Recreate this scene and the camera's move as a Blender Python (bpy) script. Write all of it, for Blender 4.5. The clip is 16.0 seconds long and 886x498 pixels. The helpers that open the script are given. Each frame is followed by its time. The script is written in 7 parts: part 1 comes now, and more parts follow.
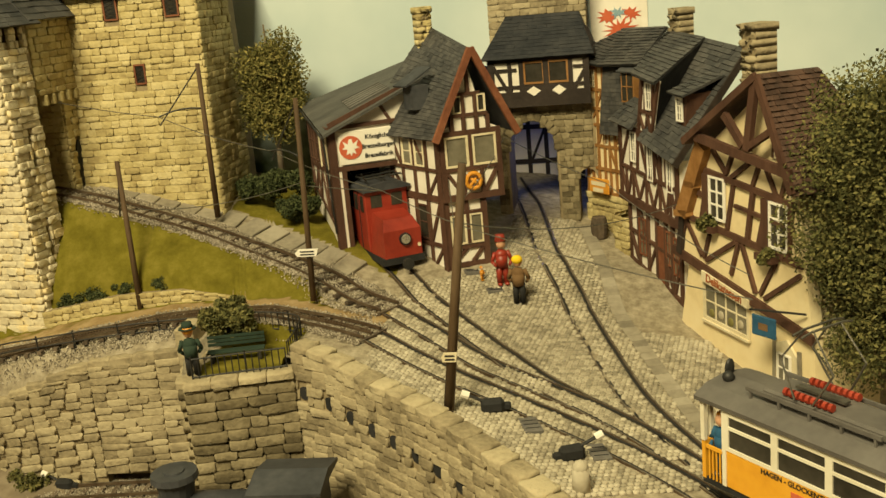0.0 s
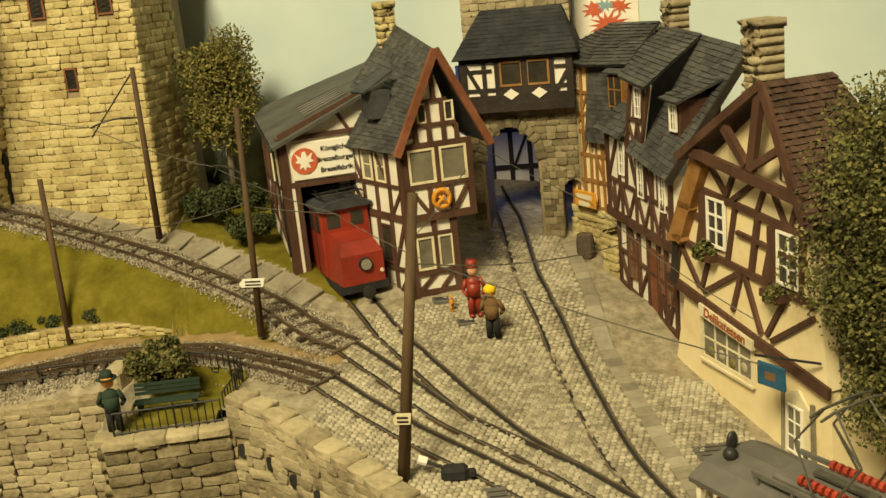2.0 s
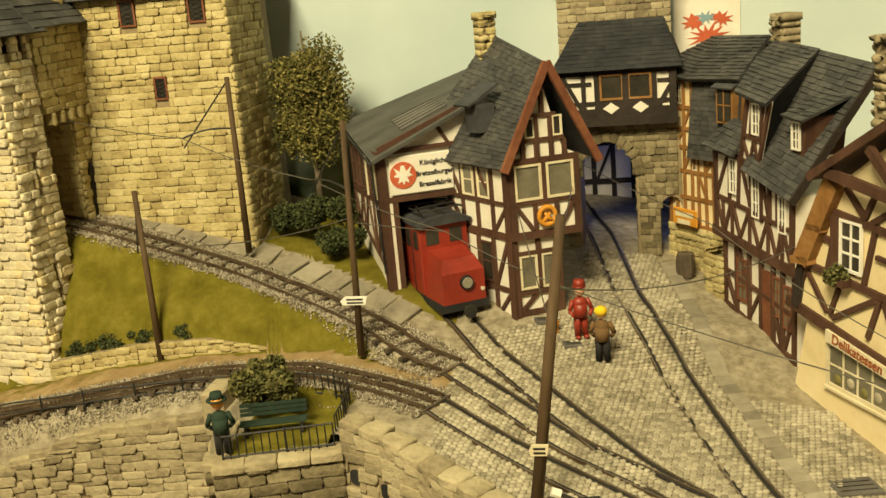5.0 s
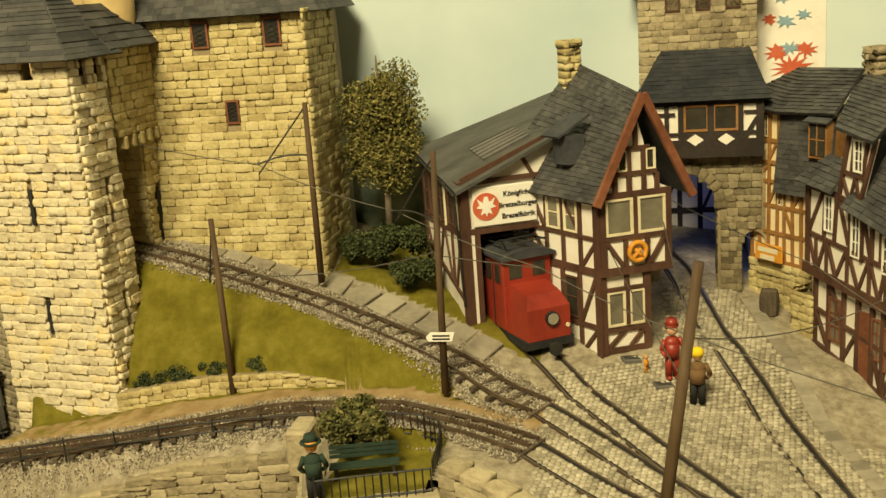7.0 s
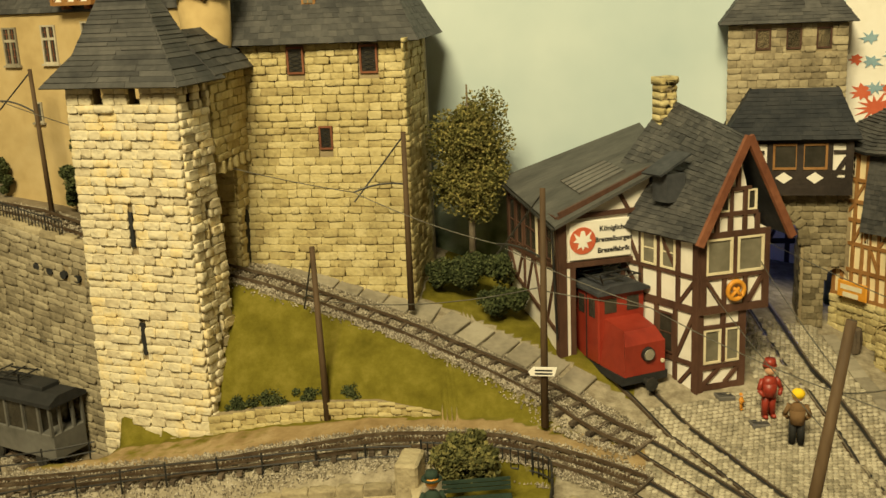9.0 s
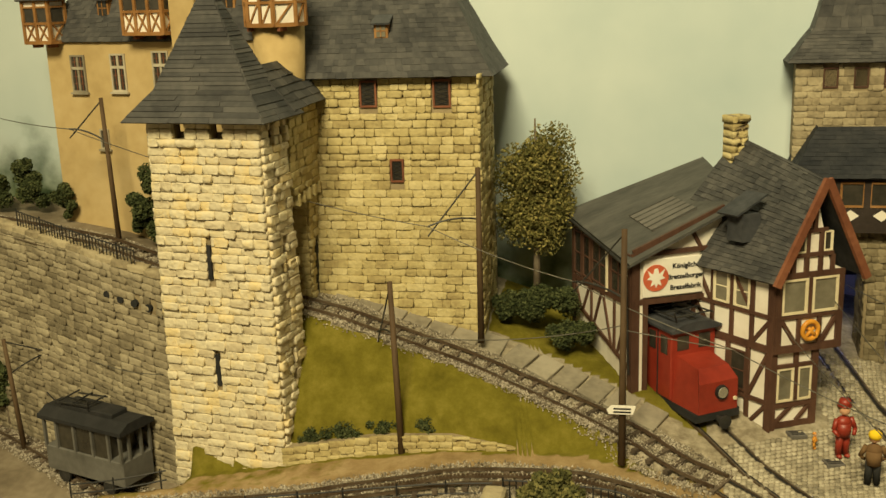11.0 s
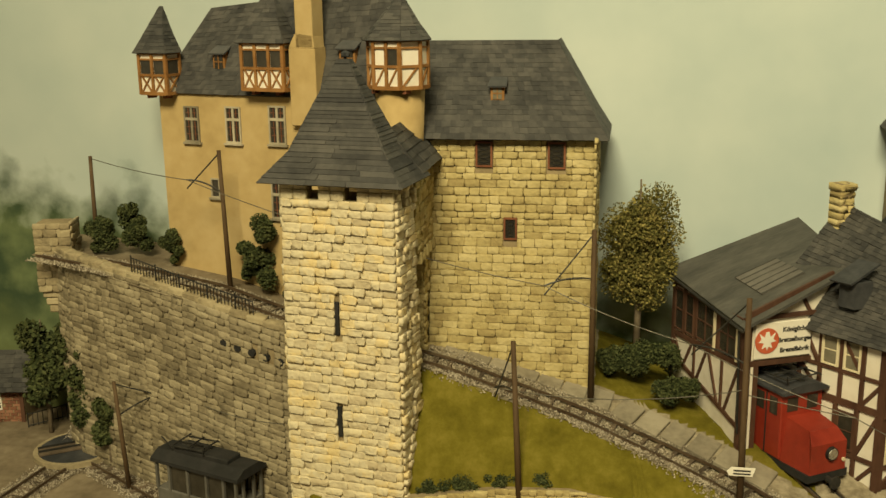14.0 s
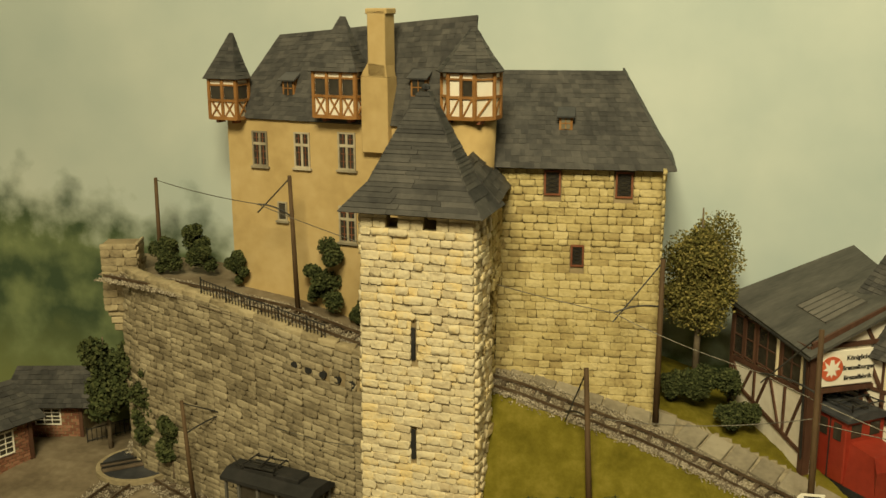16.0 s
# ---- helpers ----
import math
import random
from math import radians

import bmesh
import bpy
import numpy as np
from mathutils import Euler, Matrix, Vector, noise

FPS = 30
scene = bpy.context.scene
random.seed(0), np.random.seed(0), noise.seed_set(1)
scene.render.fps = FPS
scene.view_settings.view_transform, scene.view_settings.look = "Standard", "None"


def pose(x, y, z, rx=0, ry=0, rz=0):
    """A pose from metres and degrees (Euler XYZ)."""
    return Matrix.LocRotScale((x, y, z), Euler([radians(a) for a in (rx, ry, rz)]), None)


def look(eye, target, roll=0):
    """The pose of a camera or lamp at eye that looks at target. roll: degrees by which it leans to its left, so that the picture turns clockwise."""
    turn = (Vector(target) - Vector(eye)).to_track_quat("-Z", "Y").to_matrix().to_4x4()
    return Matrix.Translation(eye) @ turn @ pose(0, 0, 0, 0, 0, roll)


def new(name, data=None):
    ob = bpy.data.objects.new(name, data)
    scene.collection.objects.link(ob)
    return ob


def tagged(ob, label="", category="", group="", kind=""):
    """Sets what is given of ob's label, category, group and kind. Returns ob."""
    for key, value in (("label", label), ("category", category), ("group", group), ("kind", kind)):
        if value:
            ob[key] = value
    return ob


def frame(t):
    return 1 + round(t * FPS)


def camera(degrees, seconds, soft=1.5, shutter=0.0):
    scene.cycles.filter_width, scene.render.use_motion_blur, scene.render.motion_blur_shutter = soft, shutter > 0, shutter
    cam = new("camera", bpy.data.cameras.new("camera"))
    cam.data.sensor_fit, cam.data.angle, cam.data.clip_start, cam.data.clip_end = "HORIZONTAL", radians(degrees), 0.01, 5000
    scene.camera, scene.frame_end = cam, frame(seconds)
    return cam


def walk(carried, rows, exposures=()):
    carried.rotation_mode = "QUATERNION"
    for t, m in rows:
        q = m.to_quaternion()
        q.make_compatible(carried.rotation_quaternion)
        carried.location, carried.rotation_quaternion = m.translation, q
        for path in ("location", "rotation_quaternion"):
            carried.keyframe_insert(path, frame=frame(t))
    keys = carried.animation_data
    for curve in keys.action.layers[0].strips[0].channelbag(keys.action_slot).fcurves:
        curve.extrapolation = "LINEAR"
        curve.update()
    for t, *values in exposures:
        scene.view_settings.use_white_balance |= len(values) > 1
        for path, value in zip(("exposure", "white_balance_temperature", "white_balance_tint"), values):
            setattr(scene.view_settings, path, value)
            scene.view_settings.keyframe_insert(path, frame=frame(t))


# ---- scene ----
# Camera: a hand-held camera close to a small-scale model railway town.
cam = camera(46.0, 16.0)
# seconds, eye in metres, then yaw to the left, pitch up and roll in degrees
PATH = [
    (0, 0.04106, -0.37047, 0.12159, 10.460, -14.620, -5.216),
    (0.5, 0.04025, -0.35664, 0.12191, 10.289, -14.846, -4.967),
    (1, 0.04167, -0.33903, 0.12172, 10.316, -15.142, -5.325),
    (1.5, 0.0434, -0.3286, 0.12179, 10.420, -15.400, -5.642),
    (2, 0.04589, -0.32127, 0.12274, 10.581, -15.446, -5.737),
    (2.5, 0.04534, -0.31883, 0.12338, 10.653, -15.159, -5.548),
    (3, 0.04555, -0.3155, 0.12271, 10.845, -15.223, -5.381),
    (3.5, 0.04071, -0.31814, 0.12142, 11.013, -15.072, -5.046),
    (4, 0.03372, -0.32041, 0.12241, 11.146, -15.035, -4.941),
    (4.5, 0.02633, -0.31918, 0.12338, 11.363, -15.043, -5.019),
    (5, 0.01534, -0.31477, 0.12623, 11.505, -14.990, -5.234),
    (7.5, -0.02387, -0.30771, 0.13493, 11.204, -14.257, -3.728),
    (8, -0.03514, -0.30943, 0.13831, 10.945, -14.344, -3.145),
    (8.5, -0.04226, -0.311, 0.14069, 10.825, -14.299, -2.895),
    (9, -0.04963, -0.31404, 0.14579, 10.746, -14.364, -2.653),
    (11.5, -0.0819, -0.32078, 0.16086, 10.473, -14.097, -1.735),
    (12, -0.08919, -0.32379, 0.16409, 10.249, -13.953, -1.433),
    (12.5, -0.09606, -0.32643, 0.16861, 9.994, -13.909, -1.195),
    (13, -0.10377, -0.3305, 0.17328, 10.015, -13.882, -1.048),
    (13.5, -0.11057, -0.3325, 0.17573, 10.100, -13.762, -0.969),
    (14, -0.11733, -0.33347, 0.17996, 10.212, -13.811, -0.807),
    (14.5, -0.12375, -0.33522, 0.1848, 10.233, -13.947, -0.663),
    (15, -0.13263, -0.33939, 0.18808, 10.021, -13.859, -0.489),
    (15.5, -0.13923, -0.34363, 0.1906, 9.851, -13.766, -0.307),
    (16, -0.14391, -0.34457, 0.19117, 9.968, -13.691, -0.264),
]


def aim(x, y, z, yaw, pitch, roll):
    a, b = radians(yaw), radians(pitch)
    way = Vector((-math.sin(a) * math.cos(b), math.cos(a) * math.cos(b), math.sin(b)))
    return look((x, y, z), Vector((x, y, z)) + way, roll)


walk(cam, [(t, aim(*row)) for t, *row in PATH], [(0, -0.14), (2.5, -0.08), (5, 0.02), (7.3, -0.05), (9, -0.16), (11.5, -0.34), (16, -0.5)])

# ---- light: a warm room lamp under the ceiling, and the pale room that bounces it ----
world = bpy.data.worlds.new("room_air")
scene.world = world
world.use_nodes = True
world.node_tree.nodes["Background"].inputs[0].default_value = (1.0, 0.85, 0.5, 1)
world.node_tree.nodes["Background"].inputs[1].default_value = 0.42
lamp_data = bpy.data.lights.new("room_lamp", "AREA")
lamp_data.shape, lamp_data.size, lamp_data.size_y = "RECTANGLE", 0.36, 0.24
lamp_data.energy, lamp_data.color = 20.0, (1.0, 0.86, 0.49)
room_lamp = new("room_lamp", lamp_data)
room_lamp.matrix_world = look((-0.17, -0.74, 0.80), (-0.06, 0.03, 0.03))
blue_data = bpy.data.lights.new("alley_lamp", "POINT")
blue_data.energy, blue_data.color, blue_data.shadow_soft_size = 0.010, (0.25, 0.35, 1.0), 0.004
alley_lamp = new("alley_lamp", blue_data)
alley_lamp.location = (0.012, 0.112, 0.052)

# ---- helpers of this scene: all plans are in centimetres ----
U = 0.01
rng = random.Random(7)


def put_mesh(name, bm, material, smooth=False):
    bmesh.ops.recalc_face_normals(bm, faces=bm.faces)
    me = bpy.data.meshes.new(name)
    bm.to_mesh(me)
    bm.free()
    me.transform(Matrix.Scale(U, 4))
    me.materials.append(material)
    if smooth:
        for p in me.polygons:
            p.use_smooth = True
    return me


def part(name, bm, material, parent=None, label="", smooth=False):
    ob = new(name, put_mesh(name, bm, material, smooth))
    if parent is not None:
        ob.parent = parent
    if label:
        ob["label"] = label
    return ob


def raw(name, verts, faces, material, parent=None, label=""):
    me = bpy.data.meshes.new(name)
    me.from_pydata([tuple(c * U for c in v) for v in verts], [], faces)
    me.update()
    me.materials.append(material)
    ob = new(name, me)
    if parent is not None:
        ob.parent = parent
    if label:
        ob["label"] = label
    return ob


def thing(name, x, y, z, rz=0.0, label="", category="", group="", kind=""):
    ob = new(name)
    ob.empty_display_size = 0.01
    ob.matrix_world = pose(x * U, y * U, z * U, 0, 0, rz)
    return tagged(ob, label, category, group, kind)


def box(bm, x0, x1, y0, y1, z0, z1, m=None, bevel=0.0):
    c = [(x0, y0, z0), (x1, y0, z0), (x1, y1, z0), (x0, y1, z0), (x0, y0, z1), (x1, y0, z1), (x1, y1, z1), (x0, y1, z1)]
    vs = [bm.verts.new((m @ Vector(p)) if m else p) for p in c]
    fs = [bm.faces.new([vs[i] for i in f]) for f in ((0, 3, 2, 1), (4, 5, 6, 7), (0, 1, 5, 4), (1, 2, 6, 5), (2, 3, 7, 6), (3, 0, 4, 7))]
    if bevel:
        es = list({e for f in fs for e in f.edges})
        bmesh.ops.bevel(bm, geom=es, offset=bevel, segments=1, affect="EDGES", profile=0.6)
    return bm


def tube(bm, a, b, r0, r1=None, n=8):
    r1 = r0 if r1 is None else r1
    a, b = Vector(a), Vector(b)
    q = (b - a).to_track_quat("Z", "Y").to_matrix()
    ring = []
    for p, r in ((a, r0), (b, r1)):
        ring.append([bm.verts.new(p + q @ Vector((r * math.cos(i * math.tau / n), r * math.sin(i * math.tau / n), 0))) for i in range(n)])
    for i in range(n):
        bm.faces.new((ring[0][i], ring[0][(i + 1) % n], ring[1][(i + 1) % n], ring[1][i]))
    bm.faces.new(ring[0][::-1])
    bm.faces.new(ring[1])
    return bm


def bar(bm, a, b, w, d, out=(0, -1, 0)):
    """A beam from a to b, w wide in the wall's plane and d deep along out."""
    a, b, o = Vector(a), Vector(b), Vector(out).normalized()
    along = (b - a).normalized()
    side = along.cross(o).normalized()
    vs = []
    for p in (a, b):
        for s, k in ((-1, 0), (1, 0), (1, 1), (-1, 1)):
            vs.append(bm.verts.new(p + side * (s * w / 2) + o * (k * d)))
    for f in ((0, 1, 2, 3), (7, 6, 5, 4), (0, 4, 5, 1), (1, 5, 6, 2), (2, 6, 7, 3), (3, 7, 4, 0)):
        bm.faces.new([vs[i] for i in f])
    return bm


def prism(bm, pts, y0, y1, m=None):
    """A polygon of (x, z) points pulled from y0 to y1."""
    n = len(pts)
    a = [bm.verts.new((m @ Vector((x, y0, z))) if m else (x, y0, z)) for x, z in pts]
    b = [bm.verts.new((m @ Vector((x, y1, z))) if m else (x, y1, z)) for x, z in pts]
    bm.faces.new(a)
    bm.faces.new(b[::-1])
    for i in range(n):
        bm.faces.new((a[i], b[i], b[(i + 1) % n], a[(i + 1) % n]))
    return bm


def poly(bm, pts):
    return bm.faces.new([bm.verts.new(p) for p in pts])


def slab(bm, pts, thick):
    """A flat or warped roof sheet of given corners with a thickness downwards along its normal."""
    vs = [Vector(p) for p in pts]
    nrm = (vs[1] - vs[0]).cross(vs[-1] - vs[0]).normalized()
    a = [bm.verts.new(v) for v in vs]
    b = [bm.verts.new(v - nrm * thick) for v in vs]
    bm.faces.new(a)
    bm.faces.new(b[::-1])
    n = len(vs)
    for i in range(n):
        bm.faces.new((a[i], b[i], b[(i + 1) % n], a[(i + 1) % n]))


def warped(bm, corners, thick, n=8):
    """A twisted sheet between four corners, with a thickness."""
    a, b, c, d = (Vector(p) for p in corners)
    nrm = (b - a).cross(d - a).normalized() * thick
    top = [[bm.verts.new(a.lerp(b, i / n).lerp(d.lerp(c, i / n), j / n)) for j in range(n + 1)] for i in range(n + 1)]
    low = [[bm.verts.new(v.co - nrm) for v in row] for row in top]
    for i in range(n):
        for j in range(n):
            for g in (top, low):
                bm.faces.new((g[i][j], g[i + 1][j], g[i + 1][j + 1], g[i][j + 1]))
        for j in (0, n):
            bm.faces.new((top[i][j], top[i + 1][j], low[i + 1][j], low[i][j]))
            bm.faces.new((top[j][i], top[j][i + 1], low[j][i + 1], low[j][i]))
    return bm


def ball(bm, c, r, sub=1, squash=(1, 1, 1)):
    bmesh.ops.create_icosphere(bm, subdivisions=sub, radius=1, matrix=Matrix.Translation(c) @ Matrix.Diagonal((r * squash[0], r * squash[1], r * squash[2], 1)))
    return bm


B = bmesh.new


# ---- materials ----
def mat(name, ramp, scale=60.0, rough=0.85, bump=0.4, metal=0.0, island=False, rand=0.0, fine=6.0, dist=0.0004, detail=5.0, stretch=(1, 1, 1), spec=0.3, placed=False):
    """A grainy surface: a ramp of colours over noise in metres, with a per-piece shift and a fine bump."""
    m = bpy.data.materials.new(name)
    m.use_nodes = True
    t = m.node_tree
    bsdf = t.nodes["Principled BSDF"]
    geo = t.nodes.new("ShaderNodeTexCoord")
    mp = t.nodes.new("ShaderNodeMapping")
    mp.inputs["Scale"].default_value = stretch
    t.links.new(t.nodes.new("ShaderNodeNewGeometry").outputs["Position"] if placed else geo.outputs["Object"], mp.inputs[0])
    n1 = t.nodes.new("ShaderNodeTexNoise")
    n1.inputs["Scale"].default_value, n1.inputs["Detail"].default_value = scale, detail
    n2 = t.nodes.new("ShaderNodeTexNoise")
    n2.inputs["Scale"].default_value, n2.inputs["Detail"].default_value = scale * fine, 4.0
    t.links.new(mp.outputs[0], n1.inputs[0])
    t.links.new(mp.outputs[0], n2.inputs[0])
    mix = t.nodes.new("ShaderNodeMath")
    mix.operation = "MULTIPLY_ADD"
    t.links.new(n2.outputs[0], mix.inputs[0])
    mix.inputs[1].default_value = 0.45
    add = t.nodes.new("ShaderNodeMath")
    add.operation = "MULTIPLY_ADD"
    t.links.new(n1.outputs[0], add.inputs[0])
    add.inputs[1].default_value, add.inputs[2].default_value = 0.9, -0.17
    t.links.new(add.outputs[0], mix.inputs[2])
    last = mix
    if rand:
        if island:
            src = t.nodes.new("ShaderNodeNewGeometry").outputs["Random Per Island"]
        else:
            src = t.nodes.new("ShaderNodeObjectInfo").outputs["Random"]
        last = t.nodes.new("ShaderNodeMath")
        last.operation = "MULTIPLY_ADD"
        t.links.new(src, last.inputs[0])
        last.inputs[1].default_value = rand
        sub = t.nodes.new("ShaderNodeMath")
        sub.operation = "SUBTRACT"
        t.links.new(mix.outputs[0], sub.inputs[0])
        sub.inputs[1].default_value = rand / 2
        t.links.new(sub.outputs[0], last.inputs[2])
    cr = t.nodes.new("ShaderNodeValToRGB")
    while len(cr.color_ramp.elements) < len(ramp):
        cr.color_ramp.elements.new(0.5)
    for e, (p, c) in zip(cr.color_ramp.elements, ramp):
        e.position, e.color = p, (*c, 1)
    t.links.new(last.outputs[0], cr.inputs[0])
    t.links.new(cr.outputs[0], bsdf.inputs["Base Color"])
    bsdf.inputs["Roughness"].default_value, bsdf.inputs["Metallic"].default_value = rough, metal
    bsdf.inputs["Specular IOR Level"].default_value = spec
    if bump:
        b = t.nodes.new("ShaderNodeBump")
        b.inputs["Strength"].default_value, b.inputs["Distance"].default_value = bump, dist
        t.links.new(n2.outputs[0], b.inputs["Height"])
        t.links.new(b.outputs[0], bsdf.inputs["Normal"])
    return m


def pipe(bm, pts, r, n=5, closed=False):
    """One bent round bar through points."""
    P = [Vector(p) for p in pts]
    rings = []
    for k, p in enumerate(P):
        a, b = (P[k - 1], P[(k + 1) % len(P)]) if closed else (P[max(0, k - 1)], P[min(len(P) - 1, k + 1)])
        q = (b - a).to_track_quat("Z", "Y").to_matrix()
        rings.append([bm.verts.new(p + q @ Vector((r * math.cos(i * math.tau / n), r * math.sin(i * math.tau / n), 0))) for i in range(n)])
    pairs = list(zip(rings, rings[1:])) + ([(rings[-1], rings[0])] if closed else [])
    for a, b in pairs:
        for i in range(n):
            bm.faces.new((a[i], a[(i + 1) % n], b[(i + 1) % n], b[i]))
    return bm


def tri(a, b, c):
    return [(0.25, a), (0.5, b), (0.78, c)]


M = {}
M["castle"] = mat("castle_stone", tri((0.325, 0.255, 0.115), (0.45, 0.37, 0.172), (0.55, 0.465, 0.245)), 110, rand=0.42, bump=0.9, dist=0.0007, placed=True)
M["pale"] = mat("pale_tower_stone", tri((0.52, 0.44, 0.29), (0.64, 0.57, 0.40), (0.66, 0.53, 0.28)), 110, rand=0.42, bump=0.9, dist=0.0007, placed=True)
M["grey"] = mat("grey_retaining_stone", tri((0.19, 0.155, 0.095), (0.32, 0.265, 0.165), (0.43, 0.365, 0.235)), 90, rand=0.42, bump=0.9, dist=0.0007, placed=True)
M["grey_i"] = mat("grey_retaining_stone_joined", tri((0.15, 0.125, 0.08), (0.26, 0.22, 0.145), (0.36, 0.31, 0.21)), 90, rand=0.4, bump=0.9, island=True, dist=0.0007)
M["castle_i"] = mat("castle_stone_joined", tri((0.325, 0.255, 0.115), (0.45, 0.37, 0.172), (0.55, 0.465, 0.245)), 110, rand=0.42, bump=0.9, dist=0.0007, island=True)
M["pale_i"] = mat("pale_tower_stone_joined", tri((0.52, 0.44, 0.29), (0.64, 0.57, 0.40), (0.66, 0.53, 0.28)), 110, rand=0.42, bump=0.9, dist=0.0007, island=True)
M["joint"] = mat("stone_joint", tri((0.17, 0.13, 0.075), (0.26, 0.205, 0.12), (0.34, 0.27, 0.16)), 120)
# bastion and gate stone: weathered, with their shadow put into the darker colour
M["shade_tinted"] = mat("shade_tinted_weathered_stone", tri((0.10, 0.08, 0.045), (0.19, 0.155, 0.09), (0.30, 0.25, 0.155)), 90, rand=0.42, bump=0.9, dist=0.0007, placed=True)
M["shade_tinted_i"] = mat("shade_tinted_weathered_stone_joined", tri((0.10, 0.08, 0.045), (0.19, 0.155, 0.09), (0.30, 0.25, 0.155)), 90, rand=0.42, bump=0.9, dist=0.0007, island=True)
M["works_grey"] = mat("grey_works_tram_paint", tri((0.07, 0.068, 0.06), (0.115, 0.11, 0.098), (0.16, 0.155, 0.14)), 60, rough=0.55, bump=0.15)
M["slate"] = mat("slate_roof", tri((0.030, 0.032, 0.036), (0.055, 0.057, 0.062), (0.09, 0.09, 0.092)), 80, rough=0.6, rand=0.4, bump=0.4)
M["slate_i"] = mat("slate_roof_joined", tri((0.030, 0.030, 0.031), (0.055, 0.054, 0.053), (0.092, 0.088, 0.083)), 80, rough=0.65, rand=0.3, bump=0.4, island=True)
M["slate_dark"] = mat("near_black_slate_roof", tri((0.016, 0.018, 0.022), (0.030, 0.032, 0.036), (0.05, 0.05, 0.052)), 80, rough=0.75, rand=0.16, bump=0.4, island=True, spec=0.15)
M["redtile_i"] = mat("red_brown_roof_tiles", tri((0.05, 0.029, 0.021), (0.08, 0.045, 0.032), (0.115, 0.066, 0.047)), 80, rough=0.8, rand=0.3, island=True)
M["felt"] = mat("grey_felt_roof", tri((0.045, 0.045, 0.042), (0.075, 0.074, 0.068), (0.115, 0.11, 0.10)), 40, rough=0.8, stretch=(1, 3, 1))
M["white"] = mat("white_plaster", tri((0.66, 0.60, 0.50), (0.76, 0.71, 0.62), (0.82, 0.78, 0.70)), 50, rough=0.9, bump=0.25)
M["cream"] = mat("cream_plaster", tri((0.66, 0.53, 0.30), (0.76, 0.63, 0.38), (0.80, 0.69, 0.45)), 50, rough=0.9, bump=0.25)
M["ochre"] = mat("ochre_palace_plaster", tri((0.36, 0.255, 0.11), (0.47, 0.345, 0.16), (0.55, 0.42, 0.22)), 30, rough=0.95, bump=0.3)
M["timber"] = mat("dark_brown_timber", tri((0.045, 0.020, 0.012), (0.08, 0.038, 0.024), (0.12, 0.06, 0.038)), 90, rough=0.7, stretch=(1, 1, 0.3))
M["black_timber"] = mat("black_timber", tri((0.015, 0.011, 0.009), (0.028, 0.02, 0.016), (0.045, 0.033, 0.027)), 90, rough=0.7)
M["red_timber"] = mat("red_brown_timber", tri((0.12, 0.04, 0.02), (0.18, 0.065, 0.032), (0.25, 0.10, 0.05)), 90, rough=0.7)
M["oak"] = mat("warm_oak_timber", tri((0.17, 0.075, 0.02), (0.27, 0.13, 0.04), (0.36, 0.19, 0.07)), 90, rough=0.7)
M["pole"] = mat("brown_catenary_pole", tri((0.05, 0.03, 0.015), (0.085, 0.052, 0.026), (0.13, 0.085, 0.045)), 120, rough=0.75, stretch=(1, 1, 0.2))
M["iron"] = mat("black_iron", tri((0.012, 0.012, 0.012), (0.022, 0.021, 0.02), (0.04, 0.036, 0.03)), 120, rough=0.55)
M["steel"] = mat("rusty_rail", tri((0.055, 0.035, 0.022), (0.10, 0.068, 0.042), (0.16, 0.12, 0.08)), 150, rough=0.5, metal=0.3)
M["railtop"] = mat("worn_rail_head", tri((0.14, 0.12, 0.09), (0.24, 0.21, 0.17), (0.36, 0.33, 0.28)), 150, rough=0.35, metal=0.7)
M["wire"] = mat("grey_wire", tri((0.08, 0.075, 0.06), (0.13, 0.12, 0.10), (0.2, 0.19, 0.16)), 200, rough=0.4, metal=0.6)
M["sleeper"] = mat("dark_wood_sleeper", tri((0.06, 0.045, 0.032), (0.10, 0.075, 0.052), (0.16, 0.12, 0.085)), 120, rand=0.3)
M["sleeper_i"] = mat("dark_wood_sleepers", tri((0.035, 0.025, 0.018), (0.065, 0.047, 0.033), (0.10, 0.075, 0.055)), 120, rand=0.3, island=True)
M["ballast"] = mat("pale_ballast_stones", tri((0.15, 0.125, 0.09), (0.28, 0.24, 0.18), (0.46, 0.41, 0.33)), 120, rand=0.7, island=True)
M["cobble"] = mat("grey_cobble", tri((0.20, 0.175, 0.125), (0.34, 0.30, 0.22), (0.47, 0.42, 0.32)), 70, rand=0.4, bump=0.5, rough=0.75)
M["cobble_i"] = mat("grey_cobbles_joined", tri((0.20, 0.175, 0.125), (0.34, 0.30, 0.22), (0.47, 0.42, 0.32)), 70, rand=0.4, bump=0.5, rough=0.75, island=True)
M["slabs"] = mat("grey_paving_slab", tri((0.16, 0.14, 0.105), (0.25, 0.22, 0.165), (0.34, 0.305, 0.235)), 70, rand=0.35, bump=0.5)
M["bush"] = mat("dark_green_bush", tri((0.02, 0.028, 0.008), (0.045, 0.058, 0.018), (0.085, 0.095, 0.035)), 200, rand=0.6, island=True, bump=0)
M["olive"] = mat("olive_leaves", tri((0.04, 0.042, 0.012), (0.09, 0.088, 0.026), (0.17, 0.15, 0.05)), 200, rand=0.6, island=True, bump=0)
M["autumn"] = mat("olive_brown_leaves", tri((0.066, 0.064, 0.015), (0.14, 0.128, 0.034), (0.27, 0.225, 0.07)), 200, rand=0.6, island=True, bump=0)
M["bark"] = mat("grey_brown_bark", tri((0.08, 0.06, 0.04), (0.14, 0.11, 0.075), (0.2, 0.165, 0.12)), 150)
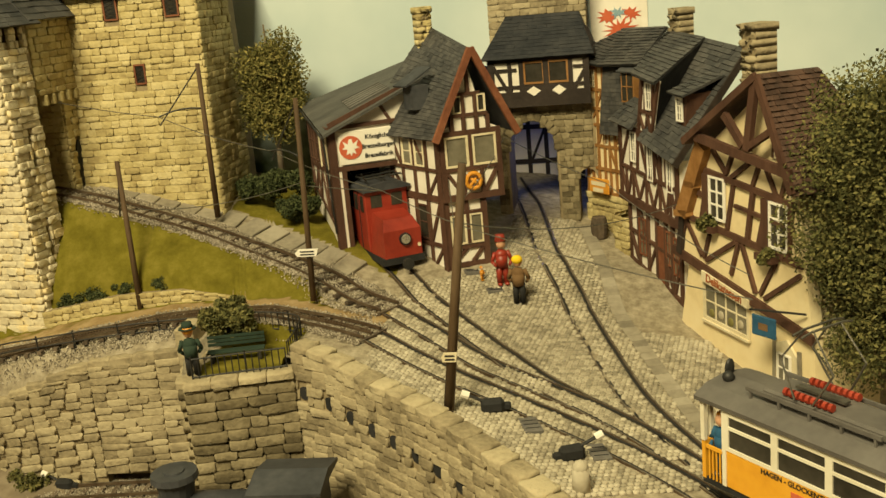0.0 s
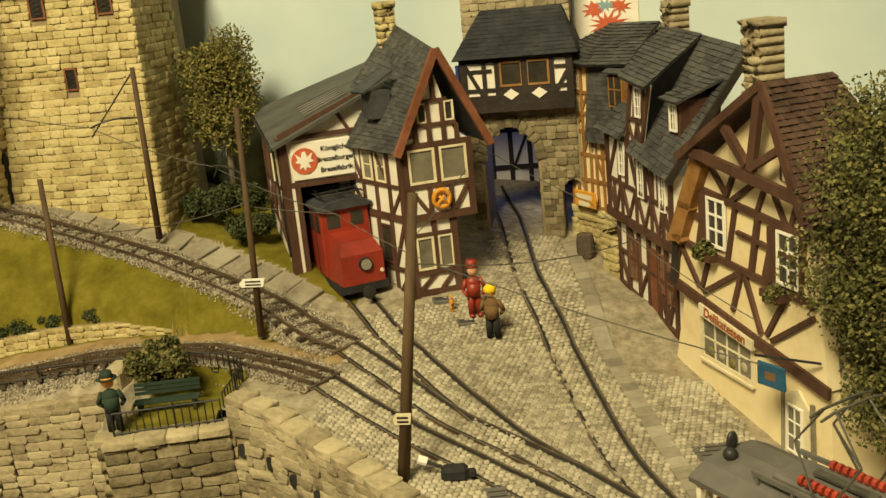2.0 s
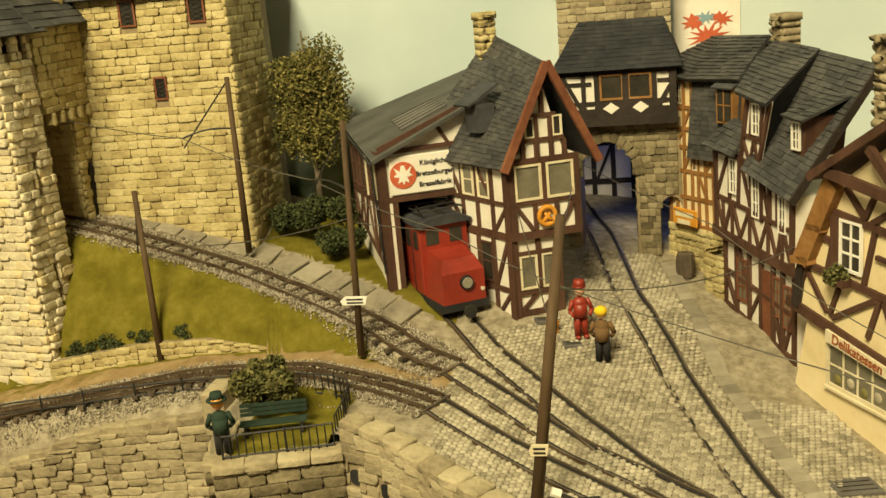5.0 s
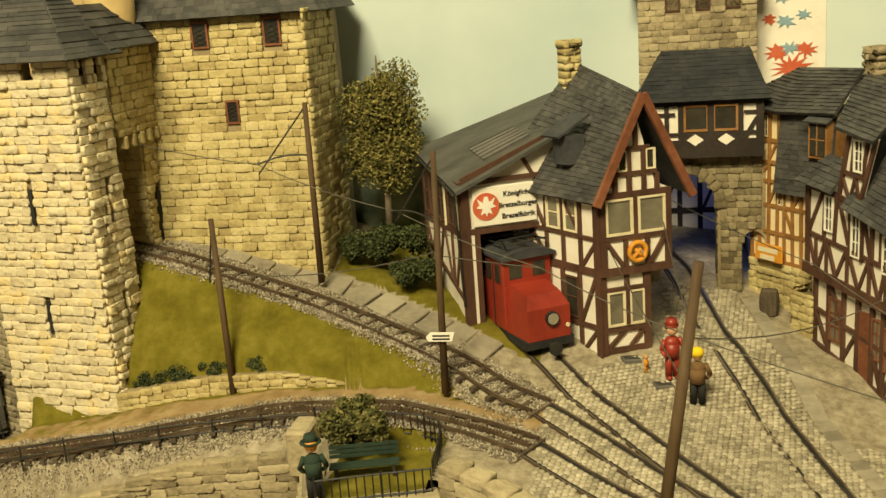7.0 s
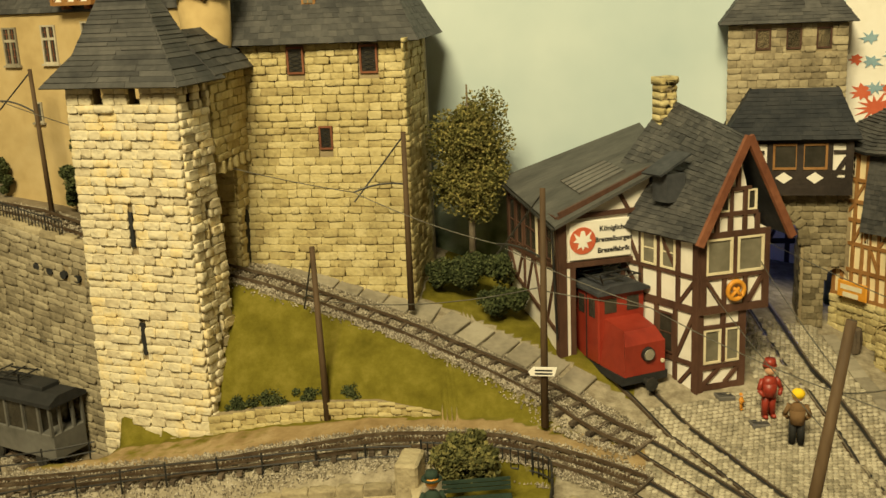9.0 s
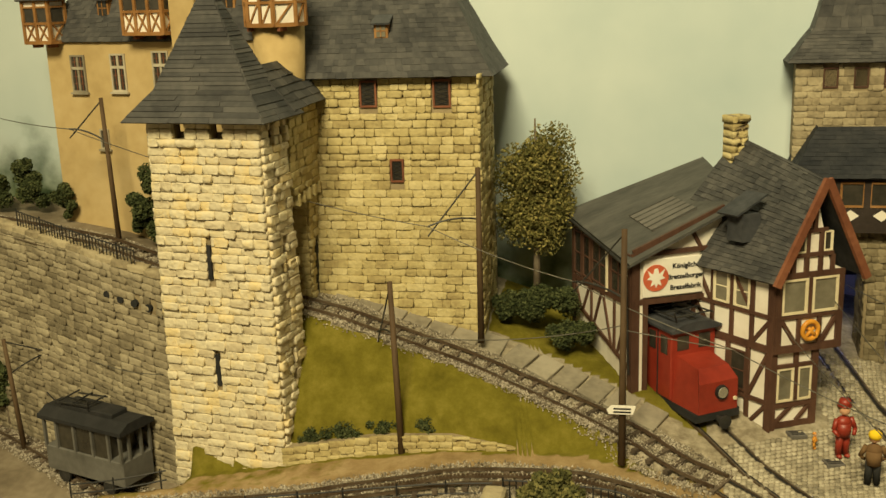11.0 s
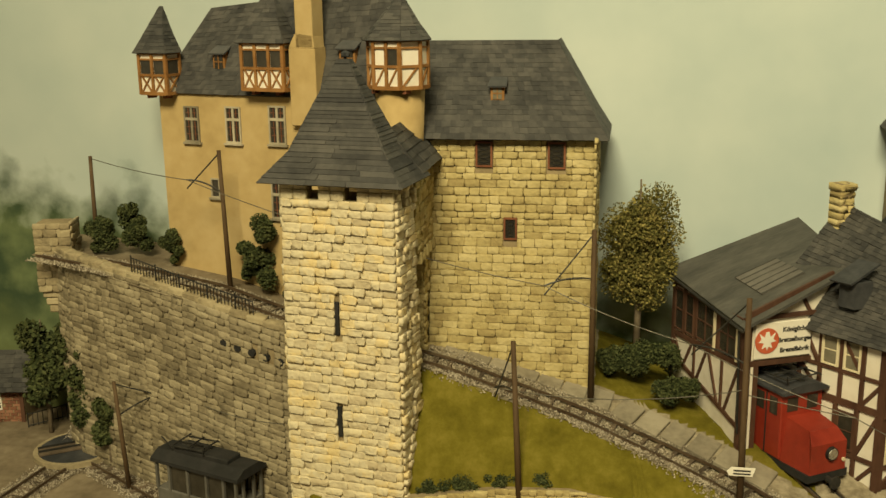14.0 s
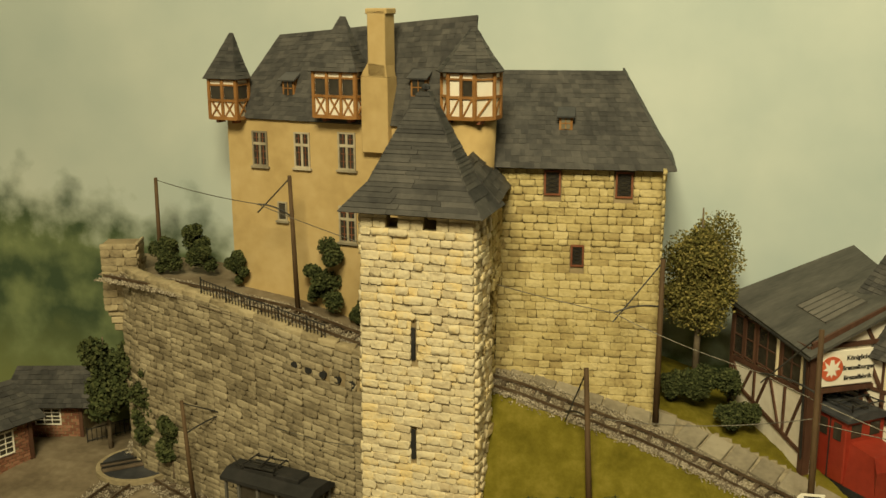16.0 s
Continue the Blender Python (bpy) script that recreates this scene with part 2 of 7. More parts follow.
M["glass"] = mat("dark_window_glass", tri((0.02, 0.018, 0.014), (0.04, 0.036, 0.028), (0.07, 0.06, 0.045)), 60, rough=0.15, bump=0, spec=0.5)
M["shade_glass"] = mat("grey_window_glass", tri((0.10, 0.09, 0.065), (0.16, 0.145, 0.105), (0.22, 0.2, 0.15)), 60, rough=0.2, bump=0, spec=0.5)
M["frame_w"] = mat("cream_window_frame", tri((0.55, 0.47, 0.30), (0.66, 0.58, 0.40), (0.74, 0.67, 0.5)), 80)
M["red"] = mat("red_locomotive_paint", tri((0.19, 0.018, 0.009), (0.26, 0.028, 0.014), (0.32, 0.043, 0.023)), 60, rough=0.45, bump=0.1, spec=0.5)
M["yellow"] = mat("yellow_tram_paint", tri((0.62, 0.27, 0.012), (0.72, 0.34, 0.02), (0.78, 0.40, 0.035)), 60, rough=0.4, bump=0.1, spec=0.5)
M["tramwhite"] = mat("cream_white_tram_paint", tri((0.62, 0.56, 0.42), (0.72, 0.67, 0.54), (0.78, 0.74, 0.62)), 60, rough=0.45, bump=0.1)
M["tramroof"] = mat("grey_tram_roof", tri((0.085, 0.078, 0.072), (0.12, 0.11, 0.10), (0.16, 0.15, 0.135)), 60, rough=0.6, bump=0.15)
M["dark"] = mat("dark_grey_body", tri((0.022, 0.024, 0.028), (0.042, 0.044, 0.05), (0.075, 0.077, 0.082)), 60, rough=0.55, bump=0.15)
M["gunmetal"] = mat("dull_black_metal", tri((0.02, 0.02, 0.02), (0.04, 0.039, 0.037), (0.07, 0.068, 0.062)), 90, rough=0.5, metal=0.4)
M["skin"] = mat("doll_skin_paint", tri((0.52, 0.28, 0.16), (0.60, 0.34, 0.2), (0.66, 0.4, 0.25)), 80, bump=0)
M["blue"] = mat("blue_doll_paint", tri((0.012, 0.05, 0.10), (0.02, 0.08, 0.155), (0.032, 0.11, 0.2)), 80, bump=0)
M["hair"] = mat("yellow_doll_paint", tri((0.7, 0.46, 0.01), (0.8, 0.55, 0.02), (0.85, 0.62, 0.06)), 80, bump=0)
M["brown"] = mat("brown_doll_paint", tri((0.10, 0.055, 0.022), (0.15, 0.085, 0.036), (0.2, 0.12, 0.055)), 80, bump=0)
M["black"] = mat("black_paint", tri((0.012, 0.012, 0.012), (0.02, 0.02, 0.02), (0.032, 0.03, 0.03)), 80, bump=0)
M["green"] = mat("dark_green_paint", tri((0.014, 0.027, 0.018), (0.022, 0.040, 0.027), (0.034, 0.057, 0.04)), 80, bump=0)
M["orange"] = mat("orange_brown_glaze", tri((0.50, 0.19, 0.015), (0.62, 0.27, 0.03), (0.7, 0.36, 0.07)), 80, bump=0, rough=0.4)
M["signwhite"] = mat("white_sign_board", tri((0.70, 0.66, 0.57), (0.78, 0.74, 0.66), (0.82, 0.79, 0.72)), 60, bump=0)
M["signred"] = mat("red_sign_disc", tri((0.42, 0.08, 0.035), (0.52, 0.11, 0.05), (0.6, 0.16, 0.08)), 60, bump=0)
M["letter"] = mat("black_lettering", tri((0.012, 0.01, 0.01), (0.02, 0.018, 0.016), (0.03, 0.028, 0.026)), 60, bump=0)
M["redbrown"] = mat("red_brown_lettering", tri((0.22, 0.06, 0.02), (0.30, 0.09, 0.03), (0.38, 0.13, 0.05)), 60, bump=0)
M["insul"] = mat("red_insulator", tri((0.25, 0.03, 0.015), (0.33, 0.045, 0.022), (0.4, 0.07, 0.04)), 60, bump=0, rough=0.4)
M["silver"] = mat("bright_lamp_metal", tri((0.5, 0.48, 0.42), (0.6, 0.58, 0.52), (0.7, 0.68, 0.62)), 60, bump=0, rough=0.25, metal=0.8)
M["brick_i"] = mat("red_brick", tri((0.16, 0.07, 0.045), (0.25, 0.115, 0.07), (0.33, 0.17, 0.11)), 80, rand=0.5, island=True)
M["paleblue"] = mat("faded_blue_paint", tri((0.16, 0.26, 0.32), (0.22, 0.34, 0.40), (0.3, 0.42, 0.47)), 60, bump=0)
M["room"] = mat("pale_room_paint", tri((0.58, 0.53, 0.44), (0.64, 0.59, 0.5), (0.68, 0.63, 0.54)), 2, bump=0)
M["concrete"] = mat("yard_ground", tri((0.10, 0.078, 0.05), (0.17, 0.135, 0.09), (0.26, 0.215, 0.15)), 50, bump=0.6)


# ---- the lie of the land (centimetres) ----
def lerp(v, knots):
    """Height over v through a few (v, z) knots, eased."""
    if v <= knots[0][0]:
        return knots[0][1]
    for (a, p), (b, q) in zip(knots, knots[1:]):
        if v <= b:
            return p + (q - p) * (v - a) / (b - a)
    return knots[-1][1]


def ease(a, b, v):
    s = min(1.0, max(0.0, (v - a) / (b - a)))
    return s * s * (3 - 2 * s)


TRACK_Y = [(-40, 7.6), (-36, 6.4), (-28, 4.6), (-22, 3.6), (-18, 3.3), (-14, 2.9), (-11.9, 2.6), (-9.6, 1.85), (-8.2, 1.1), (-7, 0.25), (-4.7, -1.2), (-3, -2.8)]
TRACK_Z = [(-40, 7.4), (-36, 7.2), (-28, 6.5), (-22, 5.2), (-18, 4.3), (-13.5, 2.95), (-11.5, 2.25), (-9.5, 1.68), (-7, 1.1), (-5.7, 0.6), (-3.8, 0.25)]
RACK_Y = [(-30, -2.4), (-22, -2.7), (-18, -2.9), (-15.8, -2.55), (-13.9, -2.2), (-12.4, -1.95), (-9.6, -2.1), (-7.05, -2.65), (-4.8, -3.7), (-2.9, -5.4), (1.3, -8.3), (9, -13.5)]
PATH_Z = [(-40, -2.4), (-30, -1.9), (-24, -1.0), (-20, -0.35), (-17, 0.2), (-13.5, 0.6), (-9, 0.7), (-6.6, 0.4), (-4, 0.2)]


BANK_Z = [(-26, -3.2), (-20.5, -2.2), (-18.2, -1.35), (-15.6, -0.46), (-13, -0.25), (-11.2, -0.1)]


def plaza(x, y):
    z = (-0.17 * x if x > 0 else -0.1 * x) + 0.3 * min(max(y, 0), 3.0) + 0.06 * min(y, 0) + 0.16 * min(max(y - 4.6, 0), 5.0)
    return z


def slope(x, y):
    yt, zt, zp = lerp(x, TRACK_Y), lerp(x, TRACK_Z), lerp(x, PATH_Z)
    step = 0.75 * ease(-9.5, -12.5, x) * (1 - ease(-19, -21, x))
    foot = 0.15 if x < -9 else 0.15 - (x + 9) * 0.35
    edge = yt - 0.95
    if y <= foot:
        return zp - 0.10 * max(0, foot - y - 1.0) * ease(-9, -14, x)
    if edge <= foot + 0.3:
        edge = foot + 0.3
    if y <= edge:
        s = (y - foot) / (edge - foot)
        first = zp + step * min(1.0, s * 8)
        return first + (zt - 0.12 - first) * s ** 0.9
    if y <= yt + 0.95:
        return zt - 0.1 + 0.2 * ease(yt + 0.6, yt + 0.95, y)
    return zt + 0.1 + 0.30 * min(2.2, y - yt - 0.95) * (1 - ease(-16, -20, x))


def ground_z(x, y):
    s = ease(-4.2, -7.6, x)
    z = plaza(x, y) * (1 - s) + slope(x, y) * s
    if -10.75 < x < -7.3 and y < -3.3:
        z = 0.05
    elif x < -11:
        a, b = lerp(x, RACK_Y) - 0.5, rim_y(x) + 0.05
        z += (lerp(x, BANK_Z) - z) * min(1.0, max(0.0, (a - y) / max(0.15, a - b)))
    if x < -22.9 and y > -0.9:
        z = z + (-2.8 - z) * ease(-22.9, -23.4, x) * ease(-0.9, -0.3, y)
    return z


def lump(x, y, size, k=1.0):
    return k * noise.noise((x * size, y * size, 3.7))


# front rim of the upper terrace
def rim_y(x):
    return lerp(x, [(-26, -3.75), (-15, -3.75), (-13, -3.6), (-11.3, -3.5), (-10.6, -7.0), (-7.1, -6.0), (-4.4, -7.1), (-1, -9.9), (2.2, -13.3), (8, -18), (16, -22)])


# ---- ground sheets ----
def ground_material():
    """Grass, dirt and stone dust laid out by the plan of the place."""
    m = bpy.data.materials.new("meadow_path_and_dust")
    m.use_nodes = True
    t = m.node_tree
    bsdf = t.nodes["Principled BSDF"]
    attr = t.nodes.new("ShaderNodeVertexColor")
    attr.layer_name = "cover"
    sep = t.nodes.new("ShaderNodeSeparateColor")
    t.links.new(attr.outputs[0], sep.inputs[0])
    co = t.nodes.new("ShaderNodeTexCoord")

    def noisy(scale, ramp):
        n = t.nodes.new("ShaderNodeTexNoise")
        n.inputs["Scale"].default_value, n.inputs["Detail"].default_value, n.inputs["Roughness"].default_value = scale, 8, 0.7
        t.links.new(co.outputs["Object"], n.inputs[0])
        c = t.nodes.new("ShaderNodeValToRGB")
        while len(c.color_ramp.elements) < len(ramp):
            c.color_ramp.elements.new(0.5)
        for e, (p, col) in zip(c.color_ramp.elements, ramp):
            e.position, e.color = p, (*col, 1)
        t.links.new(n.outputs[0], c.inputs[0])
        return c.outputs[0], n.outputs[0]

    grass, gn = noisy(110, [(0.3, (0.085, 0.072, 0.008)), (0.5, (0.135, 0.115, 0.014)), (0.72, (0.20, 0.165, 0.03))])
    dirt, dn = noisy(120, [(0.3, (0.19, 0.125, 0.055)), (0.5, (0.28, 0.195, 0.095)), (0.72, (0.37, 0.275, 0.15))])
    dust, sn = noisy(260, [(0.3, (0.16, 0.13, 0.09)), (0.5, (0.28, 0.24, 0.17)), (0.72, (0.42, 0.37, 0.28))])
    rag = t.nodes.new("ShaderNodeTexNoise")
    rag.inputs["Scale"].default_value, rag.inputs["Detail"].default_value = 170, 6
    t.links.new(co.outputs["Object"], rag.inputs[0])

    def torn(sock):
        a = t.nodes.new("ShaderNodeMath")
        a.operation = "ADD"
        t.links.new(sock, a.inputs[0])
        t.links.new(rag.outputs[0], a.inputs[1])
        r = t.nodes.new("ShaderNodeMapRange")
        r.inputs[1].default_value, r.inputs[2].default_value = 0.9, 1.12
        t.links.new(a.outputs[0], r.inputs[0])
        return r.outputs[0]

    m1 = t.nodes.new("ShaderNodeMix")
    m1.data_type = "RGBA"
    t.links.new(torn(sep.outputs[1]), m1.inputs["Factor"])
    t.links.new(dust, m1.inputs["A"])
    t.links.new(dirt, m1.inputs["B"])
    m2 = t.nodes.new("ShaderNodeMix")
    m2.data_type = "RGBA"
    t.links.new(torn(sep.outputs[0]), m2.inputs["Factor"])
    t.links.new(m1.outputs["Result"], m2.inputs["A"])
    t.links.new(grass, m2.inputs["B"])
    t.links.new(m2.outputs["Result"], bsdf.inputs["Base Color"])
    bsdf.inputs["Roughness"].default_value = 0.95
    bsdf.inputs["Specular IOR Level"].default_value = 0.1
    b = t.nodes.new("ShaderNodeBump")
    b.inputs["Strength"].default_value, b.inputs["Distance"].default_value = 0.7, 0.0006
    t.links.new(gn, b.inputs["Height"])
    t.links.new(b.outputs[0], bsdf.inputs["Normal"])
    return m


def cover(x, y):
    """How much grass and how much dirt lie at a place."""
    yt, yr = lerp(x, TRACK_Y), lerp(x, RACK_Y)
    grass = dirt = 0.0
    if x < -4.6:
        front = 0.25 if x < -9 else 0.25 - (x + 9) * 0.30
        if yt - 0.85 > y > front - 0.35:
            grass = 1.0
        elif y > yr + 0.7 and y <= front - 0.3:
            dirt = 1.0
            if y > front - 0.6 or (x < -17 and y > -1.3):
                grass = 0.45
        elif y > yt + 2.3 and x > -12.8 and x < -5:
            grass = 0.9
        if -10.4 < x < -7.2 and y < -2.8:
            grass, dirt = 0.75, 0.4
        if y > yt + 1.1 and x < -20:
            grass, dirt = 0.3, 0.5
    return grass, dirt


def sheet(name, x0, x1, y1, step, low, zfun, rough, material):
    nx = int((x1 - x0) / step)
    ny = 110
    verts, cols, faces = [], [], []
    for i in range(nx + 1):
        x = x0 + i * step
        ya = low(x)
        for j in range(ny + 1):
            y = ya + (y1 - ya) * j / ny
            verts.append((x, y, zfun(x, y) + rough * (lump(x, y, 2.3) + 0.5 * lump(x, y, 6.1))))
            cols.append(cover(x, y))
    for i in range(nx):
        for j in range(ny):
            a = i * (ny + 1) + j
            faces.append((a, a + ny + 1, a + ny + 2, a + 1))
    ob = raw(name, verts, faces, material)
    layer = ob.data.color_attributes.new("cover", "FLOAT_COLOR", "POINT")
    for k, (g, d) in enumerate(cols):
        layer.data[k].color = (g, d, 0, 1)
    for p in ob.data.polygons:
        p.use_smooth = True
    return ob


GROUND = ground_material()
upper = sheet("ground", -26, 16, 17.6, 0.16, rim_y, ground_z, 0.05, GROUND)
tagged(upper, "sloping green meadow, dirt path and stony ground", "ground", kind="structure")


def yard_z(x, y):
    return lerp(y, [(-30, -5.5), (-6, -5.2), (-2, -3.6), (2, -2.4), (8, -1.8), (14, -1.6)]) - 1.2 * ease(-22, -14, x)


bm = B()
n = 60
grid = [[bm.verts.new((-75 + 100 * i / n, -30 + 44 * j / n, yard_z(-75 + 100 * i / n, -30 + 44 * j / n) + 0.1 * lump(i, j, 0.9))) for j in range(n + 1)] for i in range(n + 1)]
for i in range(n):
    for j in range(n):
        bm.faces.new((grid[i][j], grid[i + 1][j], grid[i + 1][j + 1], grid[i][j + 1]))
tagged(part("ground_lower_yard", bm, M["concrete"], smooth=True), "sandy brown lower yard with tracks", "ground", kind="structure")


# the palace court: a terrace behind the long retaining wall
def court_y(x):
    return lerp(x, [(-37.2, 6.9), (-34, 5.6), (-30, 3.9), (-26.5, 2.75), (-22, 2.2)])


bm = B()
cols = []
for i in range(25):
    x = -37.2 + i * 0.62
    cols.append([bm.verts.new((x, court_y(x) + (13.5 - court_y(x)) * j / 8, lerp(x, TRACK_Z) - 0.12)) for j in range(9)])
for a, b in zip(cols, cols[1:]):
    for j in range(8):
        bm.faces.new((a[j], b[j], b[j + 1], a[j + 1]))
tagged(part("ground_court", bm, M["concrete"], smooth=True), "stony brown court terrace before the palace", "ground", kind="structure")


# ---- the room round the model ----
def sky_material():
    m = bpy.data.materials.new("painted_sky_backdrop")
    m.use_nodes = True
    t = m.node_tree
    bsdf = t.nodes["Principled BSDF"]
    co = t.nodes.new("ShaderNodeTexCoord")
    sep = t.nodes.new("ShaderNodeSeparateXYZ")
    t.links.new(co.outputs["Object"], sep.inputs[0])
    n = t.nodes.new("ShaderNodeTexNoise")
    n.inputs["Scale"].default_value, n.inputs["Detail"].default_value = 9, 5
    t.links.new(co.outputs["Object"], n.inputs[0])
    cloud = t.nodes.new("ShaderNodeValToRGB")
    for e, (p, c) in zip(cloud.color_ramp.elements, [(0.36, (0.43, 0.53, 0.545)), (0.66, (0.63, 0.70, 0.685))]):
        e.position, e.color = p, (*c, 1)
    t.links.new(n.outputs[0], cloud.inputs[0])
    n2 = t.nodes.new("ShaderNodeTexNoise")
    n2.inputs["Scale"].default_value, n2.inputs["Detail"].default_value = 45, 6
    t.links.new(co.outputs["Object"], n2.inputs[0])
    woods = t.nodes.new("ShaderNodeValToRGB")
    for e, (p, c) in zip(woods.color_ramp.elements, [(0.4, (0.03, 0.055, 0.025)), (0.66, (0.15, 0.19, 0.085))]):
        e.position, e.color = p, (*c, 1)
    t.links.new(n2.outputs[0], woods.inputs[0])
    # the painted tree line drops from the left to the right
    line = t.nodes.new("ShaderNodeMath")
    line.operation = "MULTIPLY_ADD"
    t.links.new(sep.outputs[0], line.inputs[0])
    line.inputs[1].default_value, line.inputs[2].default_value = 0.16, 0.0
    up = t.nodes.new("ShaderNodeMath")
    up.operation = "ADD"
    t.links.new(sep.outputs[2], up.inputs[0])
    t.links.new(line.outputs[0], up.inputs[1])
    wob = t.nodes.new("ShaderNodeMath")
    wob.operation = "MULTIPLY_ADD"
    t.links.new(n2.outputs[0], wob.inputs[0])
    wob.inputs[1].default_value = 0.075
    t.links.new(up.outputs[0], wob.inputs[2])
    r = t.nodes.new("ShaderNodeMapRange")
    r.inputs[1].default_value, r.inputs[2].default_value = 0.052, 0.078
    r.inputs[3].default_value, r.inputs[4].default_value = 1, 0
    t.links.new(wob.outputs[0], r.inputs[0])
    # a paler painted meadow below the woods
    low = t.nodes.new("ShaderNodeMapRange")
    low.inputs[1].default_value, low.inputs[2].default_value = -0.03, 0.005
    low.inputs[3].default_value, low.inputs[4].default_value = 0.8, 0
    t.links.new(wob.outputs[0], low.inputs[0])
    lea = t.nodes.new("ShaderNodeMix")
    lea.data_type = "RGBA"
    t.links.new(low.outputs[0], lea.inputs["Factor"])
    t.links.new(woods.outputs[0], lea.inputs["A"])
    lea.inputs["B"].default_value = (0.15, 0.175, 0.06, 1)
    mq = t.nodes.new("ShaderNodeMix")
    mq.data_type = "RGBA"
    mx = t.nodes.new("ShaderNodeMix")
    mx.data_type = "RGBA"
    t.links.new(r.outputs[0], mx.inputs["Factor"])
    t.links.new(mq.outputs["Result"], mx.inputs["A"])
    t.links.new(lea.outputs["Result"], mx.inputs["B"])
    # greyer sky to the left, with the light's fall-off there put into the colour
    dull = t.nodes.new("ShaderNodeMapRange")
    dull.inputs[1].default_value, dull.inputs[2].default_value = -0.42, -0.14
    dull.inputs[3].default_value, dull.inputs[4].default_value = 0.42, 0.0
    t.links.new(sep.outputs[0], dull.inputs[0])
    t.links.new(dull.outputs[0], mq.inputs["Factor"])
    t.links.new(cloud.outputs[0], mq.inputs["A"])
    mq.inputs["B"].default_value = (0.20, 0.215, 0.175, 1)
    t.links.new(mx.outputs["Result"], bsdf.inputs["Base Color"])
    bsdf.inputs["Roughness"].default_value = 0.9
    return m


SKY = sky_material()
WALL_Y = 11.0
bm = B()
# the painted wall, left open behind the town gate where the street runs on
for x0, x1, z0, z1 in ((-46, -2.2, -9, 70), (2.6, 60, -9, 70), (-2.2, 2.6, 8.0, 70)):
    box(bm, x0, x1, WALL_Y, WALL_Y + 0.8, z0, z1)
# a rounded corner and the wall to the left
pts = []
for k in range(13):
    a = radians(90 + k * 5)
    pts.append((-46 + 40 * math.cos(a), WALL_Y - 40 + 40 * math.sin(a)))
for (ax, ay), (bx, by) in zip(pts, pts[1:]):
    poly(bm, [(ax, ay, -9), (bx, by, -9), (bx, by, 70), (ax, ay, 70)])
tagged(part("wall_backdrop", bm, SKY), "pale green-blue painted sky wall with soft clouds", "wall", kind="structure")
bm = B()
box(bm, -300, 200, -320, 120, 160, 164)
tagged(part("ceiling", bm, M["room"]), "plain pale room ceiling", "ceiling", kind="structure")
bm = B()
box(bm, -300, 200, -324, -320, -90, 160)
tagged(part("wall_room_back", bm, M["room"]), "plain pale room wall", "wall", kind="structure")
bm = B()
box(bm, 200, 204, -320, 120, -90, 160)
tagged(part("wall_room_side", bm, M["room"]), "plain pale room wall", "wall", kind="structure")
bm = B()
box(bm, -300, 200, -320, 120, -94, -90)
tagged(part("floor", bm, M["room"]), "plain room floor", "floor", kind="structure")


# ---- stone work ----
def stone_mesh(name, material, seed):
    r = random.Random(seed)
    bm = B()
    vs = []
    for z, s in ((0, 1.0), (0.6, 0.99), (0.92, 0.95), (1.0, 0.80)):
        ring = []
        for x, y in ((-0.5, -0.5), (0, -0.52), (0.5, -0.5), (0.52, 0), (0.5, 0.5), (0, 0.52), (-0.5, 0.5), (-0.52, 0)):
            j = 0.0 if z == 0 else 0.045
            ring.append(bm.verts.new((x * s + r.uniform(-j, j) * 0.6, y * s + r.uniform(-j, j), z + (r.uniform(-0.16, 0.12) if z else 0))))
        vs.append(ring)
    for a, b in zip(vs, vs[1:]):
        for i in range(8):
            bm.faces.new((a[i], a[(i + 1) % 8], b[(i + 1) % 8], b[i]))
    bm.faces.new(vs[-1])
    return put_mesh(name, bm, material, smooth=True)


STONES = {k: [stone_mesh("stone", M[k], 10 * i + s) for s in range(7)] for i, k in enumerate(("castle", "pale", "grey", "shade_tinted"))}
STONES["grey_i"] = [stone_mesh("stone", M["grey_i"], 70 + s) for s in range(7)]


def laid(O, Uv, Vv, w, h, course, length, seed, holes=(), inset=(0, 0), wave=0.0):
    """Places of stones on a face: centre u, v, width, height. holes: u0, u1, v0, v1. inset: how far the sides lean in at the top."""
    r = random.Random(seed)
    v = 0.0
    while v < h - 0.08:
        ch = min(course * r.uniform(0.82, 1.22), h - v)
        a, b = inset[0] * (v + ch / 2) / h, w - inset[1] * (v + ch / 2) / h
        u = a - r.uniform(0, 0.5) * length * 0
        while u < b - 0.06:
            ln = length * r.uniform(0.6, 1.45)
            if b - (u + ln) < 0.35 * length:
                ln = b - u
            uc, vc = u + ln / 2, v + ch / 2
            pieces = [(u, u + ln)]
            for p, q, s, t in holes:
                if s < vc + ch * 0.3 and vc - ch * 0.3 < t:
                    pieces = [(a_, b_) for x0, x1 in pieces for a_, b_ in ((x0, min(x1, p)), (max(x0, q), x1)) if b_ - a_ > 0.09]
            for x0, x1 in pieces:
                yield (x0 + x1) / 2, vc, x1 - x0, ch
            u += ln
        v += ch


